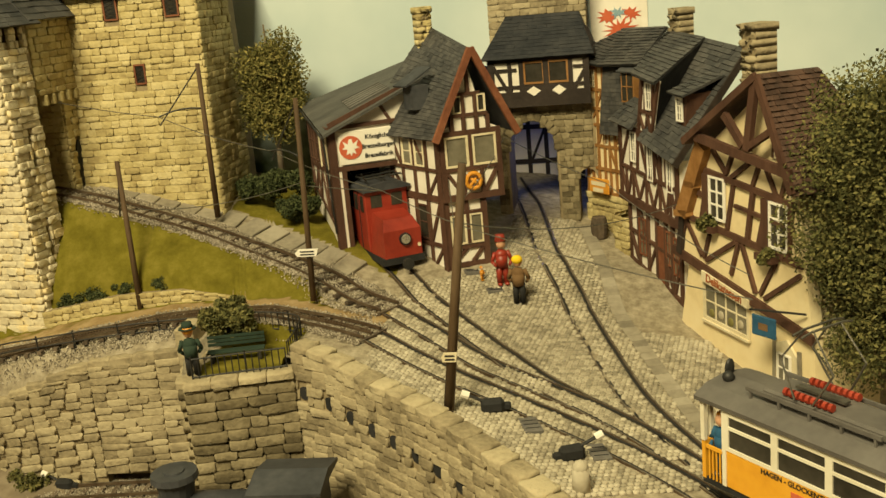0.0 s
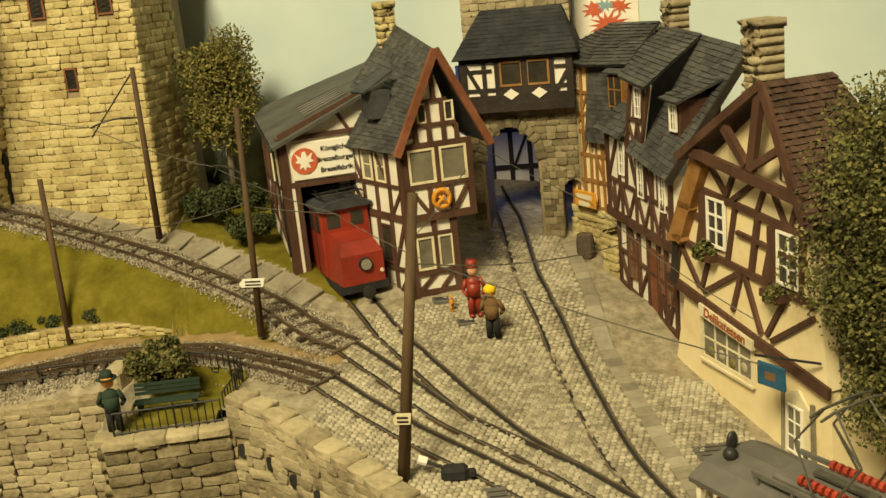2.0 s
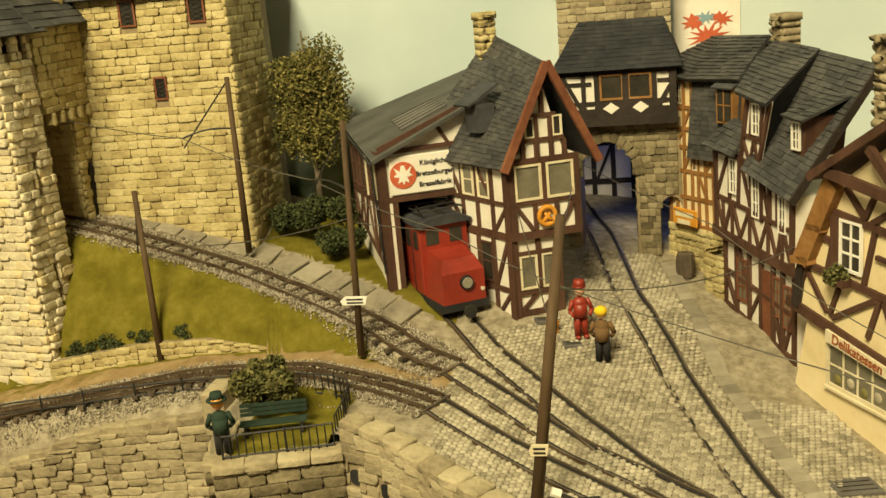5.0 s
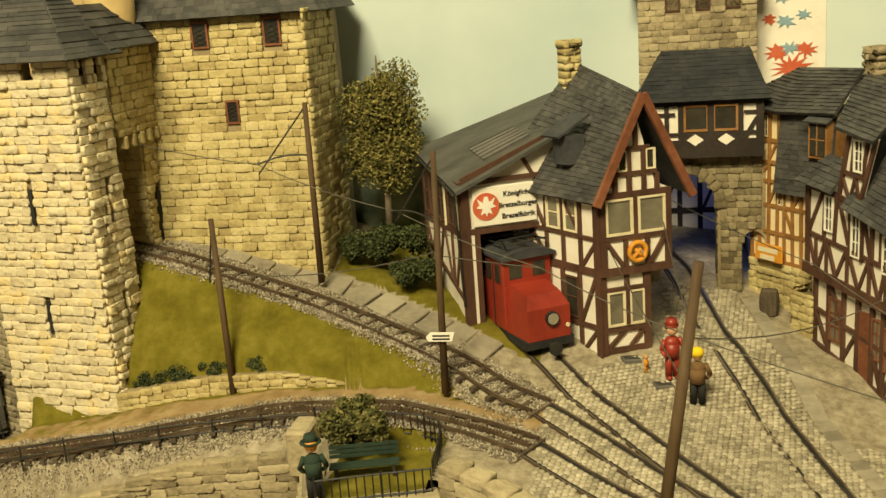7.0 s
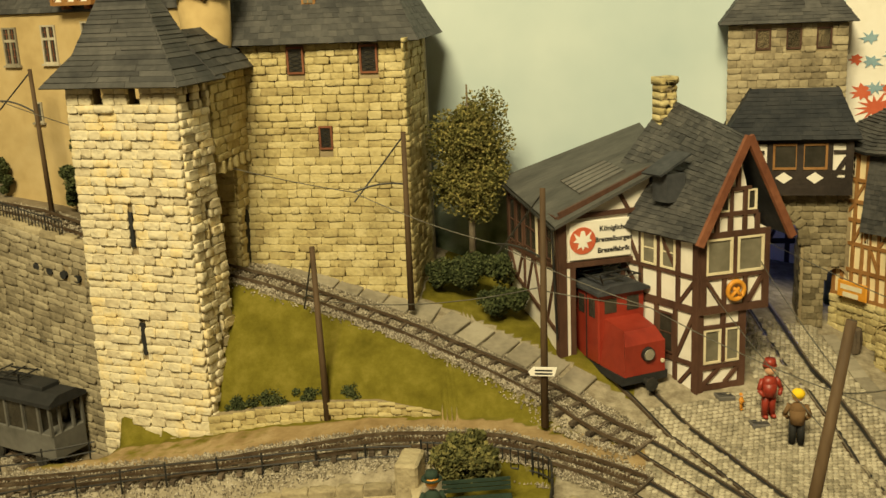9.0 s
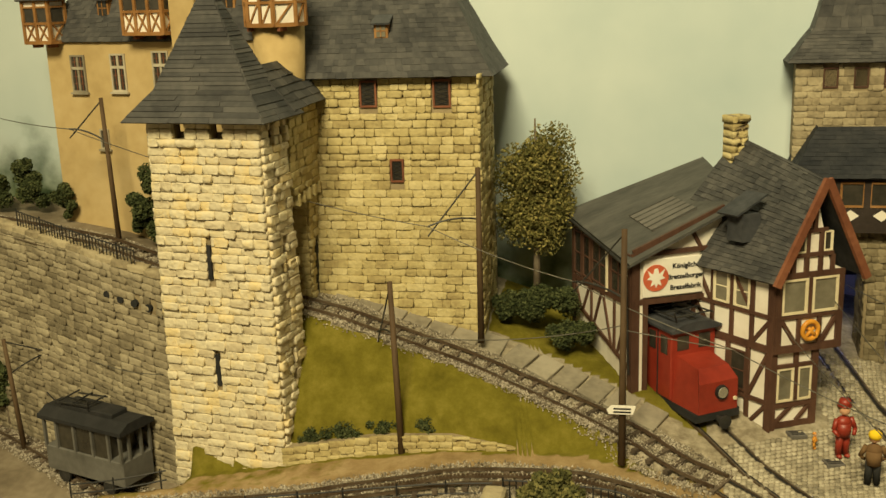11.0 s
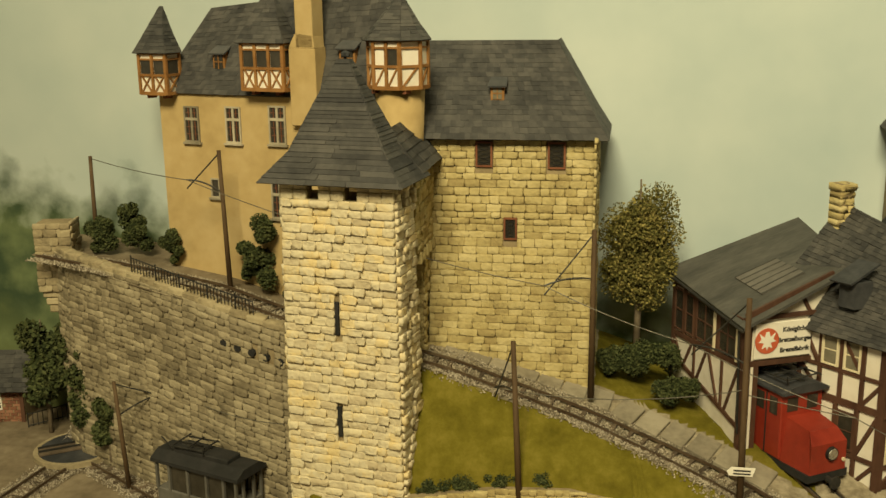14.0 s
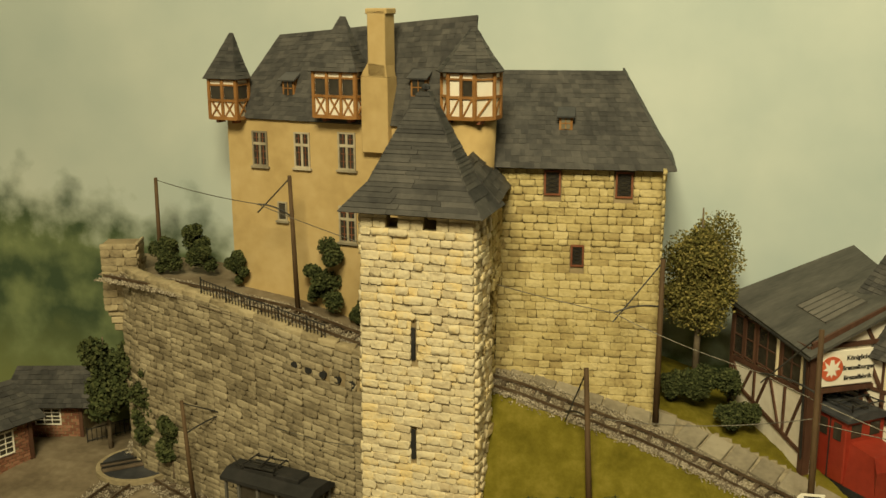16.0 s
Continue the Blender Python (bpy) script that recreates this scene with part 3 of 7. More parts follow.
def stone_face(parent, kind, O, Uv, Vv, w, h, course, length, depth, seed, holes=(), inset=(0, 0), joined=False, wave=0.0, single=300):
    """Lays proud, uneven stones on the face with corner O and directions Uv and Vv."""
    O, Uv, Vv = Vector(O), Vector(Uv).normalized(), Vector(Vv).normalized()
    N = Uv.cross(Vv).normalized()
    r = random.Random(seed + 1)
    verts, faces, count = [], [], 0
    for uc, vc, ln, ch in laid(O, Uv, Vv, w, h, course, length, seed, holes, inset, wave):
        me = r.choice(STONES[kind])
        c = O + Uv * uc + Vv * vc
        d = depth * r.uniform(0.45, 1.15)
        basis = Matrix((Uv * (ln * 0.965), Vv * (ch * 0.95), N * d)).transposed().to_4x4()
        m = Matrix.Translation(c * U) @ basis @ Matrix.Rotation(r.uniform(-0.02, 0.02), 4, "Z")
        count += 1
        if joined or count > single:
            k = len(verts)
            verts += [tuple(m @ v.co) for v in me.vertices]
            faces += [tuple(i + k for i in p.vertices) for p in me.polygons]
        else:
            ob = new("stone", me)
            ob.parent = parent
            ob.matrix_local = m
    if verts:
        me = bpy.data.meshes.new("stonework")
        me.from_pydata([tuple(v) for v in verts], [], faces)
        me.materials.append(M[kind if kind.endswith("_i") else kind + "_i"])
        for p in me.polygons:
            p.use_smooth = True
        ob = new("stonework", me)
        ob.parent = parent
        ob["kind"] = "stuff"


def shingled(parent, name, corners, rows, material, lift=0.05, width=0.55, seed=1, thick=0.05):
    """Overlapping courses of slates on a roof sheet: corners bottom-left, bottom-right, top-right, top-left."""
    r = random.Random(seed)
    a, b, c, d = (Vector(p) for p in corners)
    nrm = (b - a).cross(d - a).normalized()
    verts, faces = [], []
    for i in range(rows):
        s0, s1 = i / rows, min(1.0, (i + 1.25) / rows)
        l0, r0, l1, r1 = a.lerp(d, s0), b.lerp(c, s0), a.lerp(d, s1), b.lerp(c, s1)
        wide = (r0 - l0).length
        k = max(1, round(wide / width))
        cuts = sorted([0.0, 1.0] + [min(0.98, max(0.02, (j + r.uniform(-0.25, 0.25)) / k)) for j in range(1, k)])
        for u0, u1 in zip(cuts, cuts[1:]):
            h = lift * r.uniform(0.7, 1.5)
            dip = (l1 - l0) * (-0.10 * r.random() / 1.25)
            p = [l0.lerp(r0, u0) + dip, l0.lerp(r0, u1) + dip, l1.lerp(r1, u1), l1.lerp(r1, u0)]
            q = [p[0] + nrm * h, p[1] + nrm * h, p[2] + nrm * 0.012, p[3] + nrm * 0.012]
            g = 0.012
            q[0], q[1] = q[0].lerp(q[1], g), q[1].lerp(q[0], g)
            n0 = len(verts)
            verts += [tuple(v) for v in (p[0], p[1], *q)]
            faces += [(n0 + 2, n0 + 3, n0 + 4, n0 + 5), (n0, n0 + 1, n0 + 3, n0 + 2), (n0, n0 + 2, n0 + 5), (n0 + 1, n0 + 4, n0 + 3)]
    ob = raw(name, verts, faces, material, parent)
    ob["kind"] = "stuff"
    bm = B()
    if abs((c - a).dot(nrm)) > 0.06:
        warped(bm, [p - nrm * 0.03 for p in (a, b, c, d)], thick)
    else:
        slab(bm, [a, b, c, d], thick)
    part("roof_deck", bm, material, parent)
    return ob


# ---- building kit: x along a front, y into the house, z up ----
def beams(parent, rows, w=0.2, d=0.07, y=0.0, material="timber", name="beam", out=(0, -1, 0)):
    """Timber beams as (x0, z0, x1, z1[, width]) on the plane y."""
    for row in rows:
        x0, z0, x1, z1 = row[:4]
        bm = B()
        bar(bm, (x0, y, z0), (x1, y, z1), row[4] if len(row) > 4 else w, d * rng.uniform(0.9, 1.15), out)
        part(name, bm, M[material], parent)


def side_beams(parent, rows, w=0.2, d=0.07, x=0.0, material="timber", sign=-1):
    """Beams as (y0, z0, y1, z1) on the side plane x."""
    for row in rows:
        y0, z0, y1, z1 = row[:4]
        bm = B()
        bar(bm, (x, y0, z0), (x, y1, z1), row[4] if len(row) > 4 else w, d * rng.uniform(0.9, 1.15), (sign, 0, 0))
        part("beam", bm, M[material], parent)


def window(parent, x0, x1, z0, z1, y=0.0, cols=1, rws=2, frame="frame_w", glass="glass", fw=0.06, sill=False, side=None, bar_w=0.035):
    """A framed, glazed window on the plane y, or on a side plane (x, sign)."""
    if side:
        sx, sg = side
        m = Matrix(((0, -sg, 0, sx), (sg * -1, 0, 0, 0), (0, 0, 1, 0), (0, 0, 0, 1)))
        m = Matrix(((0, 1 if sg < 0 else -1, 0, sx), (1, 0, 0, 0), (0, 0, 1, 0), (0, 0, 0, 1)))
    else:
        m = Matrix.Translation((0, y, 0))
    bm = B()
    box(bm, x0, x1, -0.02, 0.03, z0, z1, m)
    holder = part("window", bm, M[glass], parent)
    bm = B()
    for a, b, c, d in ((x0 - fw, x0, z0 - fw, z1 + fw), (x1, x1 + fw, z0 - fw, z1 + fw), (x0, x1, z1, z1 + fw), (x0, x1, z0 - fw, z0)):
        box(bm, a, b, -0.075, 0.0, c, d, m)
    for i in range(1, cols):
        x = x0 + (x1 - x0) * i / cols
        box(bm, x - bar_w / 2, x + bar_w / 2, -0.055, -0.01, z0, z1, m)
    for i in range(1, rws):
        z = z0 + (z1 - z0) * i / rws
        box(bm, x0, x1, -0.05, -0.012, z - bar_w / 2, z + bar_w / 2, m)
    part("window_frame", bm, M[frame], holder)
    if sill:
        bm = B()
        box(bm, x0 - 0.14, x1 + 0.14, -0.14, 0.0, z0 - fw - 0.08, z0 - fw, m)
        part("window_sill", bm, M[frame], holder)
    return holder


def body(parent, pts, y0, y1, material, name="wall"):
    bm = B()
    prism(bm, pts, y0, y1)
    return part(name, bm, M[material], parent)


def slant(parent, k):
    """Turns the depth of a crooked house aside, so that its corners are not square."""
    sh = Matrix(((1, -k, 0, 0), (0, 1, 0, 0), (0, 0, 1, 0), (0, 0, 0, 1)))
    for me in {o.data for o in parent.children_recursive if o.data}:
        me.transform(sh)


def chimney(parent, x, y, z0, z1, w, d, kind="castle"):
    bm = B()
    box(bm, x - w / 2 + 0.05, x + w / 2 - 0.05, y - d / 2 + 0.05, y + d / 2 - 0.05, z0, z1)
    holder = part("chimney", bm, M["joint"], parent)
    n = max(3, round((z1 - z0) / 0.27))
    for k in range(n):
        z = z0 + (z1 - z0) * (k + 0.5) / n
        big = 1.12 if k == n - 1 else 1.0
        for s in (-1, 1):
            ob = new("stone", STONES[kind][(k + s) % 7])
            ob.parent = holder
            a = 0.5 + 0.12 * (1 if k % 2 else -1)
            ww = w * (a if s < 0 else 1 - a)
            ob.matrix_local = Matrix.Translation(Vector((x + (-w / 2 + ww / 2 if s < 0 else w / 2 - ww / 2) * big, y + d / 2 * big, z)) * U) @ Matrix(((ww * big * 0.99, 0, 0, 0), (0, 0, -d * big, 0), (0, (z1 - z0) / n * 0.98, 0, 0), (0, 0, 0, 1)))
    return holder


# ---- castle keep ----
keep = thing("castle_keep", -19.3, 4.46, 2.5, 0, "massive ochre stone castle keep with slate hip roof", "castle")
body(keep, [(0.05, -4), (6.4, -4), (6.33, 10.3), (0.05, 10.3)], 1.25, 4.6, "joint")
bm = B()
sh = Matrix(((1, 0, 0, 0), (0, 1, 0.104, 0), (0, 0, 1, 0), (0, 0, 0, 1)))
box(bm, 0.03, 6.38, 0.12, 3.0, -3.0, 10.3, sh)
part("wall_core", bm, M["joint"], keep)
KEEP_HOLES = [(1.85, 2.55, 9.05, 10.0), (4.55, 5.3, 9.0, 10.0), (2.95, 3.5, 6.3, 7.2)]
stone_face(keep, "castle", (0, 0.10, 0), (1, 0, 0), (0, 0.104, 1), 6.4, 10.25, 0.28, 0.5, 0.13, 5, KEEP_HOLES)
stone_face(keep, "castle", (6.36, 0.1, 0), (0, 1, 0), (0, 0.0, 1), 3.6, 10.25, 0.28, 0.5, 0.13, 6, joined=True)
for x0, x1, z0, z1 in ((1.95, 2.45, 9.12, 9.95), (4.68, 5.2, 9.08, 9.95), (3.05, 3.42, 6.38, 7.1)):
    yy = 0.104 * (z0 + z1) / 2 + 0.06
    w = window(keep, x0, x1, z0, z1, yy, 1, 1, "red_timber", "glass", 0.07)
    bm = B()
    for k in range(5):
        bar(bm, (x0, yy - 0.03, z0 + (z1 - z0) * k / 5), (x1, yy - 0.03, z0 + (z1 - z0) * (k + 1) / 5), 0.025, 0.02)
        bar(bm, (x1, yy - 0.03, z0 + (z1 - z0) * k / 5), (x0, yy - 0.03, z0 + (z1 - z0) * (k + 1) / 5), 0.025, 0.02)
    part("window_grille", bm, M["iron"], w)
# the hip roof with its flared foot
E0, E1, E2 = 10.15, 11.0, 13.65
for nm, c, rws in (
    ("roof_foot", [(-0.9, 0.65, E0), (6.85, 0.65, E0), (6.3, 1.35, E1), (-0.9, 1.35, E1)], 4),
    ("roof", [(-0.9, 1.35, E1), (6.3, 1.35, E1), (4.75, 3.6, E2), (-0.9, 3.6, E2)], 16),
    ("roof_foot", [(6.85, 0.65, E0), (6.85, 5.5, E0), (6.3, 5.5, E1), (6.3, 1.35, E1)], 4),
    ("roof", [(6.3, 1.35, E1), (6.3, 5.5, E1), (4.75, 5.5, E2), (4.75, 3.6, E2)], 11),
):
    shingled(keep, nm, c, rws, M["slate_i"], 0.022, 0.3, 3)


def roof_dormer(parent, x, y, z, w, h, run, frame="oak", roof="slate", glass="glass"):
    """A small roof dormer with one barred pane."""
    bm = B()
    prism(bm, [(x - w / 2, z), (x + w / 2, z), (x + w / 2, z + h), (x - w / 2, z + h)], y, y + run)
    d = part("dormer", bm, M[frame], parent)
    bm = B()
    box(bm, x - w / 2 + 0.09, x + w / 2 - 0.09, y - 0.03, y + 0.02, z + 0.09, z + h - 0.06)
    part("pane", bm, M[glass], d)
    bm = B()
    for a in (x,):
        box(bm, a - 0.02, a + 0.02, y - 0.05, y, z + 0.09, z + h - 0.06)
    box(bm, x - w / 2 + 0.09, x + w / 2 - 0.09, y - 0.05, y, z + h * 0.5 - 0.02, z + h * 0.5 + 0.02)
    part("glazing_bar", bm, M[frame], d)
    bm = B()
    slab(bm, [(x - w / 2 - 0.1, y - 0.18, z + h - 0.03), (x + w / 2 + 0.1, y - 0.18, z + h - 0.03), (x + w / 2 + 0.06, y + run, z + h + 0.45), (x - w / 2 - 0.06, y + run, z + h + 0.45)], 0.06)
    part("dormer_roof", bm, M[roof], d)


roof_dormer(keep, 2.62, 1.75, 11.45, 0.52, 0.62, 1.3, "oak", "slate", "shade_glass")

# ---- the slender front tower ----
TR, TD = -8.6, 2.0
tower = thing("stone_tower", -23.75, 0.62, -2.6, TR, "pale rough stone tower with pointed slate roof", "tower")
bm = B()
vs = [[bm.verts.new(p) for p in ((0.08 + o, 0.08 + o * 0.5, z), (4.52 - o, 0.08 + o * 0.5, z), (4.52 - o, TD - o, z), (0.08 + o, TD - o, z))] for z, o in ((-2, 0.0), (13.75, 0.16))]
bm.faces.new(vs[0][::-1])
bm.faces.new(vs[1])
for i in range(4):
    bm.faces.new((vs[0][i], vs[0][(i + 1) % 4], vs[1][(i + 1) % 4], vs[1][i]))
part("wall_core", bm, M["joint"], tower)
SLITS = [(2.03, 2.24, 8.9, 10.2), (1.99, 2.22, 5.05, 6.3)]
stone_face(tower, "pale", (0.05, 0.08, 0), (1, 0, 0), (0.0, 0.006, 1), 4.5, 13.75, 0.295, 0.52, 0.19, 21, SLITS, (0.16, 0.16), single=200)
stone_face(tower, "pale", (4.52, 0.1, 0), (0, 1, 0), (-0.012, 0, 1), TD - 0.1, 14.35, 0.295, 0.5, 0.19, 22, [(0.5, 0.82, 13.7, 14.4), (1.25, 1.55, 13.7, 14.4), (0.9, 1.08, 9.0, 10.2), (0.9, 1.08, 5.0, 6.2)], (0.05, 0.16), single=100)
stone_face(tower, "pale", (0.06, TD, 0), (0, -1, 0), (0.012, 0, 1), TD - 0.1, 14.3, 0.40, 0.62, 0.16, 23, (), (0.1, 0.1), joined=True)
for a, b, z0, z1 in SLITS:
    bm = B()
    box(bm, a + 0.02, b - 0.02, 0.05, 0.2, z0 + 0.05, z1 - 0.05)
    part("arrow_slit", bm, M["black"], tower)
# merlons under the eaves
for a, b in ((0.2, 1.15), (1.62, 2.55), (3.05, 4.4)):
    bm = B()
    box(bm, a, b, 0.22, 0.6, 13.7, 14.45)
    part("merlon", bm, M["joint"], tower)
    for k in range(2):
        n = 2 if b - a < 1.1 else 3
        for i in range(n):
            ob = new("stone", STONES["pale"][(k + i) % 7])
            ob.parent = tower
            w = (b - a) / n
            ob.matrix_local = Matrix.Translation(Vector((a + w * (i + 0.5), 0.24, 13.92 + 0.36 * k)) * U) @ Matrix(((w * 0.97, 0, 0, 0), (0, 0, -0.2, 0), (0, 0.34, 0, 0), (0, 0, 0, 1)))
A, F0, F1 = (2.3, 1.25, 18.6), 14.35, 15.35
c0 = [(-0.45, -0.42), (4.85, -0.42), (4.85, 2.5), (-0.45, 2.5)]
c1 = [(0.42, 0.35), (4.0, 0.35), (4.0, 2.0), (0.42, 2.0)]
c2 = [(2.07, 1.1), (2.47, 1.1), (2.47, 1.4), (2.07, 1.4)]
for i in range(4):
    j = (i + 1) % 4
    shingled(tower, "roof_foot", [(*c0[i], F0), (*c0[j], F0), (*c1[j], F1), (*c1[i], F1)], 6, M["slate_i"], 0.035, 1.6, 30 + i)
    shingled(tower, "roof", [(*c1[i], F1), (*c1[j], F1), (*c2[j], 18.45), (*c2[i], 18.45)], 22, M["slate_i"], 0.035, 1.6, 40 + i)
bm = B()
ball(bm, A, 0.18, 1, (1, 1, 0.8))
part("finial", bm, M["slate"], tower)

# ---- the gatehouse that bridges tower and keep ----
gh = thing("gatehouse", -20.9, 0.9, 0, 0, "stone gatehouse with machicolation and slate roof", "gatehouse")
for nm, x0, x1, y0, y1, z0, z1 in (("upper_storey", 0, 1.75, 0.95, 4.6, 8.9, 12.0), ("pier", 0.1, 1.65, 3.1, 4.8, 2.0, 8.9)):
    bm = B()
    box(bm, x0, x1, y0, y1, z0, z1)
    part(nm, bm, M["joint"], gh)
stone_face(gh, "castle", (1.75, 1.2, 8.9), (0, 1, 0), (0, 0, 1), 3.4, 3.1, 0.28, 0.5, 0.13, 31)
stone_face(gh, "castle", (1.65, 3.1, 3.5), (0, 1, 0), (0, 0, 1), 1.7, 5.4, 0.28, 0.5, 0.13, 32, [(0.45, 1.0, 0, 3.3)])
stone_face(gh, "castle", (0.1, 3.1, 3.5), (1, 0, 0), (0, 0, 1), 1.55, 5.4, 0.28, 0.5, 0.13, 33)
stone_face(gh, "castle", (0, 1.2, 8.9), (1, 0, 0), (0, 0, 1), 1.75, 3.1, 0.28, 0.5, 0.13, 34)
bm = B()
prism(bm, [(0.42, 3.4), (1.02, 3.4), (1.02, 6.0), (0.88, 6.5), (0.72, 6.7), (0.56, 6.5), (0.42, 6.0)], -0.06, 0.05, Matrix(((0, -1, 0, 1.66), (1, 0, 0, 3.1), (0, 0, 1, 0), (0, 0, 0, 1))))
part("doorway", bm, M["black"], gh, "dark arched doorway")
for k in range(5):
    bm = B()
    box(bm, 1.6, 1.95, 1.5 + 0.62 * k, 1.72 + 0.62 * k, 8.45, 8.9, None, 0.04)
    part("corbel", bm, M["castle"], gh)
shingled(gh, "roof", [(2.15, 0.9, 11.9), (2.15, 4.9, 11.9), (0.9, 4.9, 13.4), (0.9, 0.9, 13.4)], 6, M["slate_i"], 0.05, 0.7, 51)
shingled(gh, "roof", [(-0.3, 4.9, 11.9), (-0.3, 0.9, 11.9), (0.9, 0.9, 13.4), (0.9, 4.9, 13.4)], 6, M["slate_i"], 0.05, 0.7, 52)

# ---- palace ----
palace = thing("palace", -31.19, 7.98, 0, -15.3, "ochre plastered palace with steep slate roof and bays", "palace")
body(palace, [(0, 4), (11.4, 4), (11.4, 14.15), (0, 14.15)], 0, 3.2, "ochre")
for x0, x1, z0, z1 in ((1.33, 1.95, 12.15, 13.5), (3.43, 4.05, 12.2, 13.55), (5.55, 6.22, 12.25, 13.65), (5.5, 6.18, 9.2, 10.6)):
    w = window(palace, x0, x1, z0, z1, 0.0, 2, 1, "cobble", "glass", 0.07, True, bar_w=0.1)
    bm = B()
    box(bm, x0, x1, -0.07, 0, z0 + (z1 - z0) * 0.62, z0 + (z1 - z0) * 0.70)
    part("transom", bm, M["cobble"], w)
    bm = B()
    for k in range(2):
        cx = x0 + (x1 - x0) * (0.25 + 0.5 * k)
        box(bm, cx - 0.012, cx + 0.012, -0.045, -0.02, z0, z1)
        for q in (0.2, 0.42, 0.85):
            box(bm, cx - 0.13, cx + 0.13, -0.045, -0.02, z0 + (z1 - z0) * q - 0.012, z0 + (z1 - z0) * q + 0.012)
    part("glazing_bar", bm, M["red_timber"], w)
window(palace, 2.48, 2.82, 9.85, 10.55, 0.0, 1, 1, "cobble", "glass", 0.06, True)
for c, rws in (([(-0.1, -0.12, 14.1), (11.4, -0.12, 14.1), (11.0, 1.5, 18.35), (1.85, 1.5, 17.5)], 20), ([(-0.1, 3.0, 14.1), (-0.1, -0.12, 14.1), (1.85, 1.5, 17.5), (1.85, 3.0, 17.5)], 20)):
    shingled(palace, "roof", c, rws, M["slate_i"], 0.022, 0.3, 61)


def bay(parent, x, y, z0, z1, w, sides, top, first=0, bowed=0.55):
    """A half-timbered bay of several faces under a pointed slate cap."""
    bm = B()
    half = w / 2
    cor = [(x - half, y + 0.3), (x - half, y - bowed * 0.35), (x - half * 0.5, y - bowed), (x + half * 0.5, y - bowed), (x + half, y - bowed * 0.35), (x + half, y + 0.3)] if sides == 5 else [(x - half, y + 0.3), (x - half, y - bowed), (x + half, y - bowed), (x + half, y + 0.3)]
    for a, b in zip(cor, cor[1:]):
        poly(bm, [(*a, z0), (*b, z0), (*b, z1), (*a, z1)])
    poly(bm, [(*c, z0) for c in cor])
    poly(bm, [(*c, z1) for c in cor])
    holder = part("bay", bm, M["white"], parent)
    zm = z0 + (z1 - z0) * 0.47
    for a, b in zip(cor, cor[1:]):
        av, bv = Vector((*a, 0)), Vector((*b, 0))
        out = (bv - av).cross(Vector((0, 0, 1))).normalized()
        cells = max(1, round((bv - av).length / 0.62))
        for z, ww in ((z0 + 0.05, 0.14), (zm, 0.10), (z1 - 0.26, 0.07), (z1 - 0.03, 0.08)):
            bm = B()
            bar(bm, (*a, z), (*b, z), ww, 0.07, out)
            part("beam", bm, M["oak"], holder)
        for k in range(cells + 1):
            p = av.lerp(bv, k / cells)
            bm = B()
            bar(bm, (p.x, p.y, z0), (p.x, p.y, z1), 0.12, 0.075, out)
            part("post", bm, M["oak"], holder)
        for k in range(cells):
            p, q = av.lerp(bv, (k + 0.12) / cells), av.lerp(bv, (k + 0.88) / cells)
            bm = B()
            bar(bm, (p.x, p.y, z0 + 0.1), (q.x, q.y, zm), 0.06, 0.055, out)
            part("brace", bm, M["oak"], holder)
            if sides == 3:
                bm = B()
                bar(bm, (q.x, q.y, z0 + 0.1), (p.x, p.y, zm), 0.06, 0.052, out)
                part("brace", bm, M["oak"], holder)
            if (k + first) % 3 != 1 or sides == 3:
                bm = B()
                o = out * 0.02
                poly(bm, [(p.x + o.x, p.y + o.y, zm + 0.06), (q.x + o.x, q.y + o.y, zm + 0.06), (q.x + o.x, q.y + o.y, z1 - 0.3), (p.x + o.x, p.y + o.y, z1 - 0.3)])
                part("pane", bm, M["glass"], holder)
    e = 0.18
    eave = [(c[0] + (e if c[0] > x else -e), c[1] - (e if c[1] < y else 0)) for c in cor]
    for k, (a, b) in enumerate(zip(eave, eave[1:])):
        ma = (x + (a[0] - x) * 0.62, y + 0.2 + (a[1] - y - 0.2) * 0.62)
        mb = (x + (b[0] - x) * 0.62, y + 0.2 + (b[1] - y - 0.2) * 0.62)
        zt = z1 + (top - z1) * 0.38
        ta, tb = (x + (a[0] - x) * 0.10, y + 0.25), (x + (b[0] - x) * 0.10, y + 0.25)
        shingled(holder, "roof", [(*a, z1), (*b, z1), (*mb, zt), (*ma, zt)], 5, M["slate_i"], 0.025, 0.4, 70 + k)
        shingled(holder, "roof", [(*ma, zt), (*mb, zt), (*tb, top), (*ta, top)], 8, M["slate_i"], 0.025, 0.4, 80 + k)
    for k in (-0.3, 0.3):
        bm = B()
        bar(bm, (x + k * w, y, z0 - 0.02), (x + k * w, y - bowed + 0.1, z0 - 0.02), 0.14, 0.14, (0, 0, -1))
        part("bracket", bm, M["red_timber"], holder)


bay(palace, 0.28, -0.05, 14.05, 15.75, 1.35, 3, 17.6)
bay(palace, 5.72, -0.05, 14.35, 16.2, 1.9, 3, 18.3)
bay(palace, 11.5, -0.25, 14.6, 16.35, 2.1, 5, 17.9, 1, 0.9)
bm = B()
bmesh.ops.create_cone(bm, cap_ends=True, segments=14, radius1=0.75, radius2=0.95, depth=4.4, matrix=Matrix.Translation((11.45, -0.05, 12.4)))
part("bay_foot", bm, M["ochre"], palace, smooth=True)
bm = B()
for a, b, z0, z1 in ((6.75, 7.95, 13.0, 16.0), (7.1, 7.88, 16.0, 18.55), (7.02, 7.96, 18.4, 18.62)):
    box(bm, a, b, -0.32, 0.5, z0, z1, None, 0.03)
